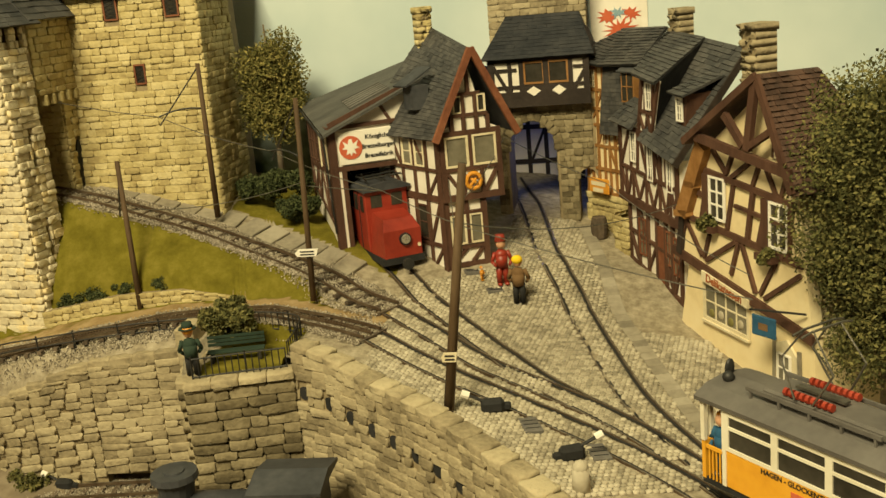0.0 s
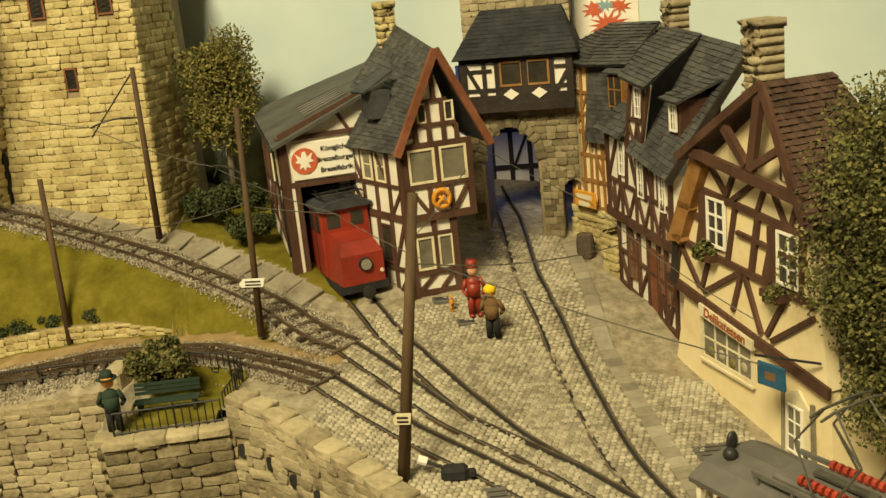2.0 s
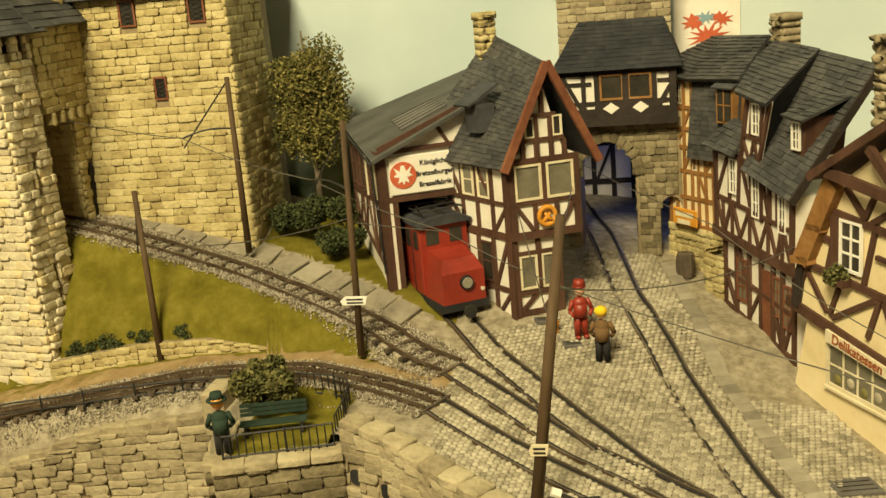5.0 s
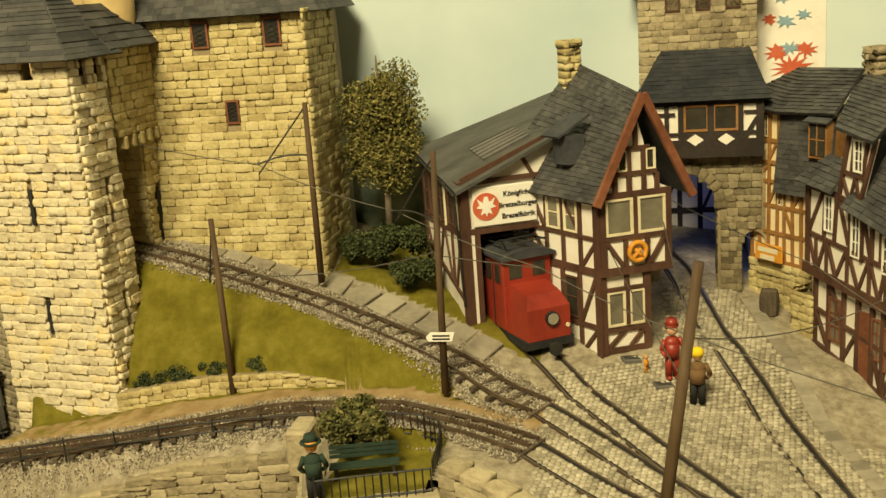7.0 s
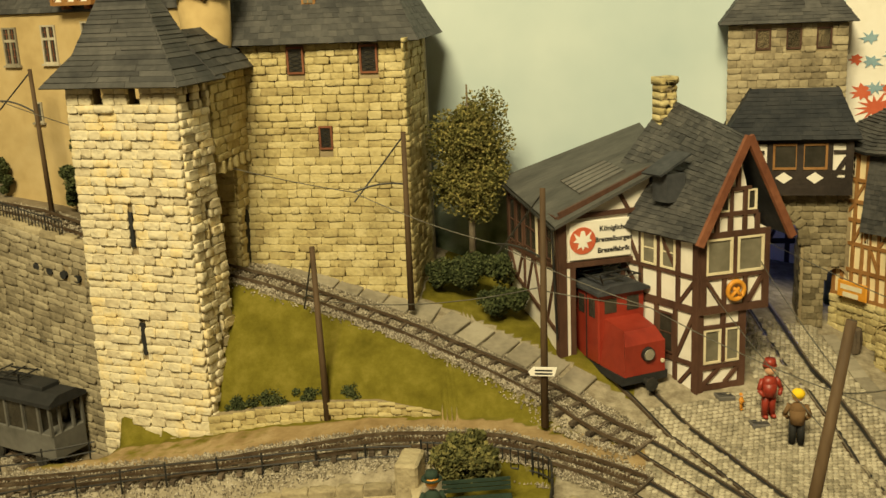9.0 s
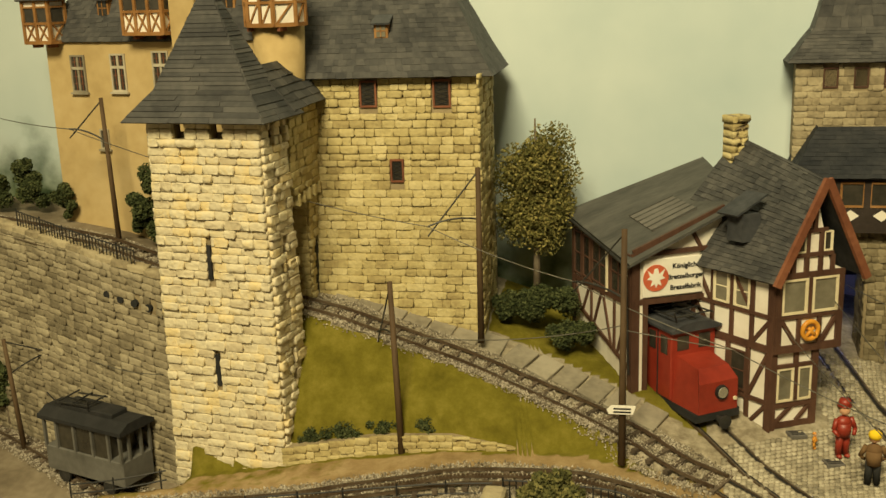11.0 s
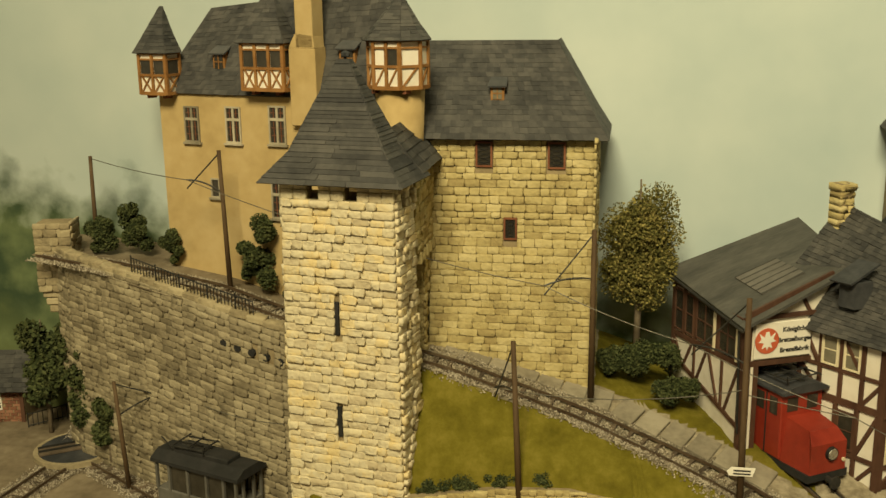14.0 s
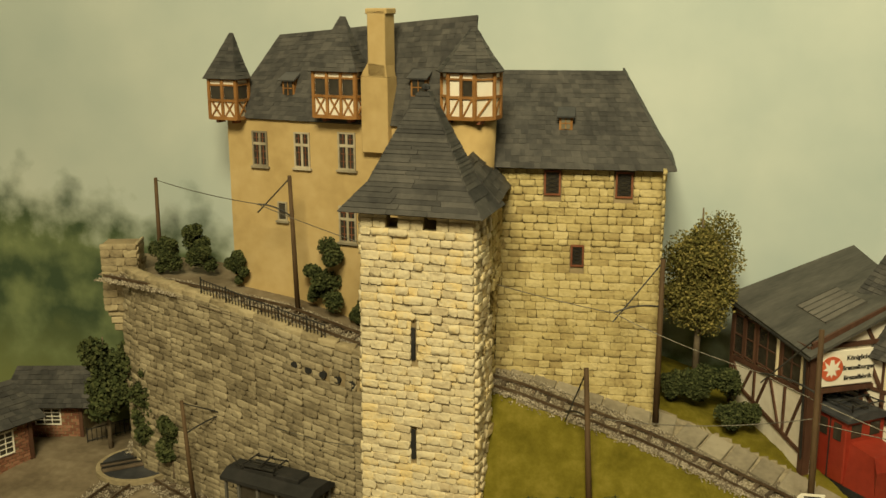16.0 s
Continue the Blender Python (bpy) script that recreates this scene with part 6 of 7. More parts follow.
for k in range(6):
    x = -26.9 + 0.62 * k
    y, z = lerp(x, [(p[0], p[1]) for p in court]), lerp(x, [(p[0], t) for p, t in zip(court, ctop)]) - 1.25
    bm = B()
    tube(bm, (x + 0.05, y + 0.15, z), (x - 0.03, y - 0.12, z), 0.16, n=8)
    part("drain_hole", bm, M["black"], bpy.data.objects["wall_court"])
bast = thing("bastion_turret", -36.3, 7.6, 4.5, 12, "small corbelled stone turret at the court corner", "turret")
bm = B()
box(bm, -0.75, 0.75, -0.6, 0.6, 1.0, 4.0)
part("core", bm, M["joint"], bast)
stone_face(bast, "grey", (-0.8, -0.6, 1.0), (1, 0, 0), (0, 0, 1), 1.6, 3.1, 0.3, 0.5, 0.13, 271)
stone_face(bast, "grey", (0.75, -0.6, 1.0), (0, 1, 0), (0, 0, 1), 1.2, 3.1, 0.3, 0.5, 0.13, 272)
for k in range(3):
    bm = B()
    box(bm, -0.7 + 0.1 * k, 0.7 - 0.1 * k, -0.55 + 0.05 * k, 0.5, 0.7 - 0.35 * k, 1.02 - 0.35 * k, None, 0.05)
    part("corbel", bm, M["grey"], bast)


# ---- tracks ----
def along(pts, step=0.12):
    """Points of a smooth line through plan points."""
    out = []
    P = [Vector((*p, 0)) for p in pts]
    P = [P[0] * 2 - P[1]] + P + [P[-1] * 2 - P[-2]]
    for a, b, c, d in zip(P, P[1:], P[2:], P[3:]):
        n = max(2, int((c - b).length / step))
        for k in range(n):
            t = k / n
            out.append(0.5 * (2 * b + (c - a) * t + (2 * a - 5 * b + 4 * c - d) * t * t + (3 * b - a - 3 * c + d) * t ** 3))
    out.append(P[-2])
    return out


def track(name, pts, label, zf, gauge=0.95, sleepers=True, sunk=False, rack=False, seed=1):
    t = thing(name, 0, 0, 0, 0, label, "track", "model tracks")
    r = random.Random(seed)
    line = along(pts)
    side = []
    for k, p in enumerate(line):
        d = (line[min(k + 1, len(line) - 1)] - line[max(k - 1, 0)]).normalized()
        side.append(Vector((-d.y, d.x, 0)))
    base = 0.0 if sunk else 0.11
    for nm, offs, w, h, mt in [("rail", (-gauge / 2, gauge / 2), 0.065 if not sunk else 0.075, 0.11 if not sunk else 0.085, "steel")] + ([("rack_rail", (0,), 0.10, 0.08, "steel")] if rack else []):
        for o in offs:
            verts, faces = [], []
            for p, s in zip(line, side):
                c = p + s * o
                z = zf(p.x, p.y) + base
                for dx, dz in ((-w / 2, 0), (-w / 2, h), (w / 2, h), (w / 2, 0)):
                    verts.append((c.x + s.x * dx, c.y + s.y * dx, z + dz))
            for k in range(len(line) - 1):
                for j in range(3):
                    a = 4 * k + j
                    faces.append((a, a + 4, a + 5, a + 1))
            rail = raw(nm, verts, faces, M[mt], t)
            verts, faces = [], []
            for p, s in zip(line, side):
                c = p + s * o
                z = zf(p.x, p.y) + base + h + 0.006
                for dx in (-w * 0.22, w * 0.22):
                    verts.append((c.x + s.x * dx, c.y + s.y * dx, z))
            for k in range(len(line) - 1):
                faces.append((2 * k, 2 * k + 2, 2 * k + 3, 2 * k + 1))
            raw("rail_head", verts, faces, M["railtop"], rail)
            if nm == "rack_rail":
                bm = B()
                run = 0.0
                for p, q in zip(line, line[1:]):
                    z = zf(p.x, p.y) + base + h
                    box(bm, p.x - 0.04, p.x + 0.04, p.y - 0.035, p.y + 0.035, z - 0.02, z + 0.06)
                ob = part("rack_teeth", bm, M["steel"], rail)
                ob["kind"] = "stuff"
            if sunk:
                verts, faces = [], []
                for p, s in zip(line, side):
                    c = p + s * (o * (1 - 0.085 / abs(o)) if o else 0)
                    z = zf(p.x, p.y) + 0.055
                    for dx in (-0.05, 0.05):
                        verts.append((c.x + s.x * dx, c.y + s.y * dx, z))
                for k in range(len(line) - 1):
                    faces.append((2 * k, 2 * k + 2, 2 * k + 3, 2 * k + 1))
                raw("flange_groove", verts, faces, M["iron"], rail)
    if sleepers:
        acc = 0.0
        for k in range(1, len(line)):
            acc += (line[k] - line[k - 1]).length
            if acc > 0.5:
                acc = 0.0
                p, s = line[k], side[k]
                d = Vector((s.y, -s.x, 0))
                m = Matrix.Translation((p.x, p.y, zf(p.x, p.y) + 0.03)) @ Matrix((s, d, Vector((0, 0, 1)))).transposed().to_4x4() @ Matrix.Rotation(r.uniform(-0.05, 0.05), 4, "Z")
                bm = B()
                box(bm, -0.72, 0.72, -0.085, 0.085, -0.05, 0.07, m)
                part("sleeper", bm, M["sleeper"], t)
        verts, faces = [], []
        for k in range(0, len(line)):
            p, s = line[k], side[k]
            for _ in range(90):
                o = r.gauss(0, 0.55)
                o = max(-1.0, min(1.0, o if r.random() < 0.5 else (0.72 + r.gauss(0, 0.13)) * r.choice((-1, 1))))
                if abs(abs(o) - gauge / 2) < 0.07:
                    continue
                c = p + s * o + Vector((r.uniform(-0.08, 0.08), r.uniform(-0.08, 0.08), 0))
                if rack and c.y < rim_y(c.x) + 0.15:
                    continue
                q = r.uniform(0.02, 0.05)
                z = zf(c.x, c.y) + 0.055 + r.uniform(0, 0.06)
                i = len(verts)
                a = r.uniform(0, math.tau)
                for j in range(3):
                    verts.append((c.x + q * math.cos(a + j * 2.1), c.y + q * math.sin(a + j * 2.1), z - q * 0.6))
                verts.append((c.x + r.uniform(-q, q) * 0.3, c.y + r.uniform(-q, q) * 0.3, z + q * r.uniform(0.5, 1.1)))
                faces += [(i, i + 1, i + 3), (i + 1, i + 2, i + 3), (i + 2, i, i + 3)]
        ob = raw("ballast", verts, faces, M["ballast"], t)
        ob["kind"] = "stuff"
    return t


def on_court(x, y):
    return lerp(x, TRACK_Z) - 0.1


def over(x, y):
    return on_court(x, y) if x < -22 else ground_z(x, y)


MAIN = [(-36.5, 6.75), (-32, 5.9), (-28, 4.9), (-24, 3.9), (-20.5, 3.45), (-18, 3.3), (-14, 2.9), (-11.9, 2.6), (-9.6, 1.85), (-8.2, 1.1), (-7, 0.25), (-4.7, -1.2)]
track("castle_line_track", MAIN, "rusty narrow-gauge track on pale ballast", over, seed=1)
track("street_track", [(-4.7, -1.2), (-2.9, -3.05), (-0.65, -5.4), (1.25, -6.6), (3.3, -7.9), (5.1, -9.6), (7.5, -12.6)], "rusty rails sunk in the cobbled street", ground_z, sleepers=False, sunk=True)
track("shed_track", [(-6.6, 4.6), (-5.4, 2.5), (-4.35, 1.1), (-2.55, -1.4), (-0.6, -4.1), (1.2, -6.2), (3.3, -7.9)], "rusty siding rails sunk in cobbles to the shed", ground_z, sleepers=False, sunk=True)
track("gate_track", [(-1.6, 15.0), (-0.9, 12.0), (-0.1, 8.7), (1.0, 3.6), (1.95, 0.8), (3.0, -3.0), (4.0, -6.3), (5.2, -8.7), (7.5, -12.6)], "street rails curving through the town gate", ground_z, sleepers=False, sunk=True)
track("rack_track", [(-27, -2.3), (-22, -2.5), (-18, -2.75), (-15.8, -2.5), (-13.9, -2.2), (-12.4, -1.95), (-9.6, -2.1), (-7.05, -2.65), (-4.8, -3.7)], "toothed rack track along the terrace rim", ground_z, rack=True, seed=2)
track("rack_street_track", [(-4.8, -3.7), (-2.9, -5.4), (-0.65, -7.1), (1.3, -8.3), (3.3, -9.55), (5.3, -11.1), (7.5, -13.3)], "rusty rails sunk in the paved quay", ground_z, sleepers=False, sunk=True)
track("lower_yard_track", [(-24, -5.1), (-19, -4.75), (-15.5, -4.4), (-12, -4.0), (-8, -3.6)], "old lower track with dark sleepers on ballast", lambda x, y: -5.35, seed=3)
track("turntable_track", [(-37.2, 0.2), (-36.2, 4.2), (-35.7, 6.2), (-36.2, 8.6), (-36.8, 10.6)], "short yard track to the turntable", yard_z, seed=4)
track("yard_siding", [(-34.6, 6.1), (-31, 4.0), (-27.5, 1.9), (-24, -0.4)], "yard track on which the dark tram stands", yard_z, seed=5)

# ---- cobbles and paving of the square ----
def cobble_mesh(name, material):
    bm = B()
    lo = [bm.verts.new(p) for p in ((-0.5, -0.5, -0.4), (0.5, -0.5, -0.4), (0.5, 0.5, -0.4), (-0.5, 0.5, -0.4))]
    hi = [bm.verts.new(p) for p in ((-0.46, -0.46, 0.55), (0.46, -0.46, 0.55), (0.46, 0.46, 0.55), (-0.46, 0.46, 0.55))]
    top = [bm.verts.new((p.co.x * 0.68, p.co.y * 0.68, 1.0)) for p in hi]
    for a, b in ((lo, hi), (hi, top)):
        for i in range(4):
            bm.faces.new((a[i], a[(i + 1) % 4], b[(i + 1) % 4], b[i]))
    bm.faces.new(top)
    return put_mesh(name, bm, material, smooth=True)


def rail_near(x, y, lines):
    d = np.sqrt(((lines - (x, y)) ** 2).sum(axis=1).min())
    return abs(d - 0.43) < 0.115


RAILS = []
for pts in ([(-4.7, -1.2), (-2.9, -3.05), (-0.65, -5.4), (1.25, -6.6), (3.3, -7.9), (5.1, -9.6)], [(-4.35, 1.1), (-2.55, -1.4), (-0.6, -4.1), (1.2, -6.2)], [(-0.1, 8.7), (1.0, 3.6), (1.95, 0.8), (3.0, -3.0), (4.0, -6.3), (5.2, -8.7)], [(-4.8, -3.7), (-2.9, -5.4), (-0.65, -7.1), (1.3, -8.3), (3.3, -9.55), (5.3, -11.1)]):
    RAILS += [(p.x, p.y) for p in along(pts, 0.05)]
RAILS = np.array(RAILS)
pave = thing("pavement_cobbles", 0, 0, 0, 0, "uneven grey-tan cobbles of the town square", "pavement", kind="structure")
COB = cobble_mesh("cobble", M["cobble"])
COBJ = cobble_mesh("cobble", M["cobble_i"])
r = random.Random(77)
verts, faces, singles = [], [], 0
ROW = 0.17
KERB = [(-7.6, 2.2), (-5.2, 2.75), (-0.8, 3.5), (1.6, 4.15), (5.6, 5.3), (10.5, 6.9)]
for i in range(-95, 115):
    for j in range(-60, 75):
        # rows run across the square, turned by a fifth of a right angle
        u, v = i * 0.19 + (0.095 if j % 2 else 0) + r.uniform(-0.015, 0.015), j * ROW + r.uniform(-0.012, 0.012)
        x, y = 1.2 + u * 0.93 - v * 0.36, -2.0 + u * 0.36 + v * 0.93
        if not (-4.6 < x < 8.2 and rim_y(x) + 0.8 < y < 8.2):
            continue
        if x > 6.75 + max(0, (-1.1 - y)) * 0.30 and y < 5 or x > 3.7 + (5.5 - y) * 0.45 and y > -1.1:
            continue
        if rail_near(x, y, RAILS):
            continue
        if y > 1.6 + (x + 3) * 0.45 and x < -0.9:
            continue
        kerb = lerp(-y, KERB)
        if abs(x - kerb) < 0.3 or (x > kerb and y > -1.1):
            continue
        s = (0.19 * r.uniform(0.84, 0.97), ROW * r.uniform(0.82, 0.94), 0.05 * r.uniform(0.8, 1.4))
        m = Matrix.Translation(Vector((x, y, ground_z(x, y) + 0.02)) * U) @ Matrix.Rotation(0.37 + r.uniform(-0.09, 0.09), 4, "Z") @ Matrix.Diagonal((*s, 1))
        if singles < 300 and 1.4 < x < 3.6 and -8.5 < y < -2.2:
            ob = new("cobble", COB)
            ob.parent = pave
            ob.matrix_local = m
            singles += 1
        else:
            k = len(verts)
            verts += [tuple(m @ q.co) for q in COBJ.vertices]
            faces += [tuple(a + k for a in p.vertices) for p in COBJ.polygons]
me = bpy.data.meshes.new("cobbles_rest")
me.from_pydata(verts, [], faces)
me.materials.append(M["cobble_i"])
for p in me.polygons:
    p.use_smooth = True
rest = new("cobble_field", me)
rest.parent = pave
rest["kind"] = "stuff"
# paved walk along the right-hand houses with its kerb
walkway = thing("pavement_walk", 0, 0, 0, 0, "smooth stone walkway with a low kerb beside the houses", "pavement", kind="structure")
kb = along([(x, -y) for y, x in KERB], 0.5)
for a, b in zip(kb, kb[1:]):
    bm = B()
    d = (b - a).normalized()
    s = Vector((-d.y, d.x, 0))
    za, zb = ground_z(a.x, a.y), ground_z(b.x, b.y)
    q = b - d * 0.02
    vs = []
    for p, z in ((a, za), (q, zb)):
        for o, h in ((-0.27, -0.1), (-0.26, 0.085), (0.26, 0.09), (0.27, -0.1)):
            vs.append(bm.verts.new((p.x + s.x * o, p.y + s.y * o, z + h)))
    for f in ((0, 1, 5, 4), (1, 2, 6, 5), (2, 3, 7, 6), (0, 3, 2, 1), (4, 5, 6, 7)):
        bm.faces.new([vs[i] for i in f])
    part("kerb_stone", bm, M["slabs"], walkway)
# platform slabs beside the castle line
plat = thing("pavement_platform", 0, 0, 0, 0, "grey slab platform beside the castle track", "pavement", kind="structure")
for k in range(13):
    x = -18.6 + k * 0.92
    for j in range(1):
        yt = lerp(x + 0.45, TRACK_Y) + 1.05
        bm = B()
        zc = ground_z(x + 0.45, yt + 0.5)
        m = Matrix.Translation((x, yt, zc + 0.03)) @ Matrix.Rotation(-0.12 if x < -13 else -0.45, 4, "Z") @ Matrix.Rotation(0.28, 4, "Y") @ Matrix.Rotation(0.2, 4, "X")
        box(bm, 0.03, 0.93, 0, 1.15, -0.25, 0.05, m, 0.03)
        part("slab", bm, M["slabs"], plat)


# ---- catenary poles and wires ----
def pole(base, top, label, arm=None, plate=None, r0=0.125, name="catenary_pole"):
    t = thing(name, *base, 0, label, "pole", "catenary poles")
    d = Vector(top) - Vector(base)
    bm = B()
    tube(bm, (0, 0, -0.3), d, r0, r0 * 0.72, 10)
    part("mast", bm, M["pole"], t, smooth=True)
    if arm:
        tip = Vector(arm) - Vector(base)
        root, low = d * 0.98, d * 0.70
        bm = B()
        tube(bm, root, tip + Vector((0, 0, -0.35)), 0.03, n=5)
        part("stay", bm, M["gunmetal"], t)
        bm = B()
        mid = (low + tip) / 2 + Vector((0, 0, 0.28))
        pipe(bm, [low * (1 - k / 8) ** 2 + mid * 2 * k / 8 * (1 - k / 8) + tip * (k / 8) ** 2 for k in range(9)], 0.035, 5)
        part("bracket_arm", bm, M["gunmetal"], t)
    if plate:
        z, w, mt = plate
        p = d * (z / d.z)
        bm = B()
        prism(bm, [(p.x - w, z - 0.14), (p.x + w * 0.8, z - 0.14), (p.x + w, z + 0.14), (p.x - w * 0.8, z + 0.14), (p.x - w * 1.15, z)], p.y - 0.24, p.y - 0.17)
        pl = part("name_plate", bm, M[mt], t)
        for q in (0.05, -0.06):
            bm = B()
            box(bm, p.x - w * 0.65, p.x + w * 0.65, p.y - 0.25, p.y - 0.242, z + q - 0.03, z + q + 0.025)
            part("writing_bar", bm, M["letter"], pl)
    return t


pole((-12.86, 3.6, 3.5), (-12.85, 3.75, 9.6), "brown wooden catenary pole beside the castle", (-14.6, 3.2, 7.6))
pole((-7.77, -0.63, 1.0), (-7.75, 0.1, 8.3), "brown catenary pole with a white arrow plate", (-9.4, 1.4, 6.2), (1.6, 0.42, "signwhite"))
pole((-1.42, -8.76, -0.3), (-0.35, -8.8, 7.1), "tall dark brown catenary pole on the quay", None, (1.75, 0.22, "frame_w"), 0.165)
pole((-15.13, -0.03, 0.3), (-15.45, 0.65, 6.3), "leaning brown catenary pole on the meadow", (-16.2, 1.6, 4.2))
pole((-27.5, 5.35, 6.4), (-27.7, 5.5, 12.05), "thin catenary pole on the palace court", (-29.0, 5.2, 10.9), r0=0.11)
pole((-35.0, 8.6, 7.0), (-35.1, 8.9, 11.2), "thin catenary pole at the end of the court", r0=0.11)
pole((-32.0, 4.0, -2.3), (-32.35, 4.1, 2.6), "brown catenary pole in the lower yard", (-30.0, 4.5, 2.2), r0=0.11)


def wire(a, b, sag, label="thin grey overhead wire", r=0.018):
    t = thing("overhead_wire", 0, 0, 0, 0, label, "wire", "overhead wires")
    bm = B()
    a, b = Vector(a), Vector(b)
    pipe(bm, [a.lerp(b, k / 10) - Vector((0, 0, sag * 0.04 * k * (10 - k))) for k in range(11)], r, 4)
    part("strand", bm, M["wire"], t)


wire((-35.1, 8.9, 11.1), (-29.0, 5.2, 10.9), 0.1)
wire((-29.0, 5.2, 10.9), (-20.5, 3.3, 8.9), 0.15)
wire((-20.5, 3.3, 8.9), (-14.6, 3.2, 7.6), 0.1)
wire((-14.6, 3.2, 7.6), (-9.4, 1.4, 6.2), 0.15)
wire((-9.4, 1.4, 6.2), (-4.5, -1.2, 4.9), 0.12)
wire((-4.5, -1.2, 4.9), (-0.5, -5.5, 4.3), 0.1)
wire((-0.5, -5.5, 4.3), (7.0, -12.0, 3.9), 0.1)
wire((-7.75, 0.1, 5.0), (-4.5, -1.2, 4.9), 0.02)
wire((-0.6, -8.8, 5.4), (6.0, 1.0, 3.4), 0.5)
wire((-0.6, -8.8, 5.9), (-1.0, 7.6, 5.2), 0.2)
wire((-1.0, 7.6, 5.2), (3.4, 0.4, 4.4), 0.1)
wire((-0.7, -8.8, 4.4), (-2.6, 1.8, 4.6), 0.1)
wire((3.4, 0.4, 4.4), (7.5, -7.0, 3.0), 0.2)
wire((-16.2, 1.6, 4.2), (-7.7, 0.0, 5.2), 0.4)
wire((-30.0, 4.5, 2.2), (-23.9, 0.7, 2.7), 0.3)


# ---- trams and locomotives ----
def pantograph(parent, x, y, z, w, h, folded=False):
    metal = M["gunmetal" if folded else "wire"]
    bm = B()
    box(bm, x - 0.7, x + 0.7, y - 0.1, y + 0.1, z, z + 0.06)
    base = part("pantograph", bm, metal, parent)

    def rod(a, b, r, n=5):
        bm = B()
        tube(bm, a, b, r, n=n)
        part("rod", bm, metal, base)

    if folded:
        for k in range(3):
            rod((x - 0.8, y - w / 2 + k * w / 2, z + 0.12), (x + 0.8, y - w / 2 + k * w / 2, z + 0.22), 0.035, n=5)
        for s in (-0.7, 0, 0.7):
            rod((x + s, y - w / 2, z + 0.2), (x + s, y + w / 2, z + 0.26), 0.035, n=5)
        for s in (-1, 1):
            rod((x + s * 0.8, y - w / 2, z + 0.05), (x + s * 1.1, y - w * 0.7, z + 0.55), 0.03, n=5)
    else:
        for s in (-1, 1):
            for q in (-1, 1):
                rod((x + 0.25 * q, y + s * w / 2, z), (x + 0.75 * q, y + s * w * 0.42, z + h * 0.5), 0.028, n=5)
                rod((x + 0.75 * q, y + s * w * 0.42, z + h * 0.5), (x + 0.12 * q, y + s * w * 0.35, z + h), 0.024, n=5)
        rod((x + 0.75, y - w * 0.42, z + h * 0.5), (x - 0.75, y + w * 0.42, z + h * 0.5), 0.02, n=5)
        for q in (-0.12, 0.12):
            rod((x + q, y - w * 0.65, z + h - 0.06), (x + q, y - w * 0.4, z + h), 0.03, n=5)
            rod((x + q, y - w * 0.4, z + h), (x + q, y + w * 0.4, z + h), 0.03, n=5)
            rod((x + q, y + w * 0.4, z + h), (x + q, y + w * 0.65, z + h - 0.06), 0.03, n=5)


def doll(name, x, y, z, rz, label, h, coat, legs, head, hat=None, parent=None, category="figurine", brim=True):
    """A small painted figurine as one plain mesh."""
    mats = [M[coat], M[legs], M["skin"], M[head]] + ([M[hat]] if hat else [])
    bm = B()

    def block(fn, i):
        n0 = len(bm.faces)
        fn()
        bm.faces.ensure_lookup_table()
        for f in bm.faces[n0:]:
            f.material_index = i
            f.smooth = True

    s = h / 2.0
    for q in (-1, 1):
        block(lambda: tube(bm, (0.13 * q * s, 0, 0.1 * s), (0.11 * q * s, 0, 0.85 * s), 0.11 * s, 0.13 * s, 8), 1)
        block(lambda: ball(bm, (0.14 * q * s, -0.07 * s, 0.07 * s), 0.13 * s, 1, (0.8, 1.3, 0.6)), 1)
        block(lambda: tube(bm, (0.24 * q * s, 0, 1.35 * s), (0.38 * q * s, -0.06 * s, 1.0 * s), 0.085 * s, 0.075 * s, 7), 0)
        block(lambda: tube(bm, (0.38 * q * s, -0.06 * s, 1.0 * s), (0.26 * q * s, -0.2 * s, 0.82 * s), 0.075 * s, 0.06 * s, 7), 0)
    block(lambda: tube(bm, (0, 0, 0.75 * s), (0, 0, 1.2 * s), 0.23 * s, 0.25 * s, 10), 0)
    block(lambda: ball(bm, (0, 0, 1.22 * s), 0.26 * s, 2, (1, 0.8, 0.9)), 0)
    block(lambda: ball(bm, (0, -0.02 * s, 1.66 * s), 0.2 * s, 2, (0.9, 0.95, 1.05)), 2)
    block(lambda: ball(bm, (0, 0.05 * s, 1.75 * s), 0.215 * s, 2, (1, 0.95, 0.8)), 3)
    if hat:
        block(lambda: tube(bm, (0, 0, 1.80 * s), (0, 0, 2.02 * s), 0.22 * s, 0.17 * s, 10), 4)
        block(lambda: tube(bm, (0, 0, 1.78 * s), (0, 0, 1.82 * s), 0.31 * s if brim else 0.23 * s, 0.30 * s if brim else 0.22 * s, 12), 4)
    me = put_mesh(name, bm, mats[0])
    for m in mats[1:]:
        me.materials.append(m)
    ob = new(name, me)
    if parent:
        ob.parent = parent
        ob.matrix_local = pose(x * U, y * U, z * U, 0, 0, rz)
    else:
        ob.matrix_world = pose(x * U, y * U, z * U, 0, 0, rz)
        tagged(ob, label, category)
    return ob


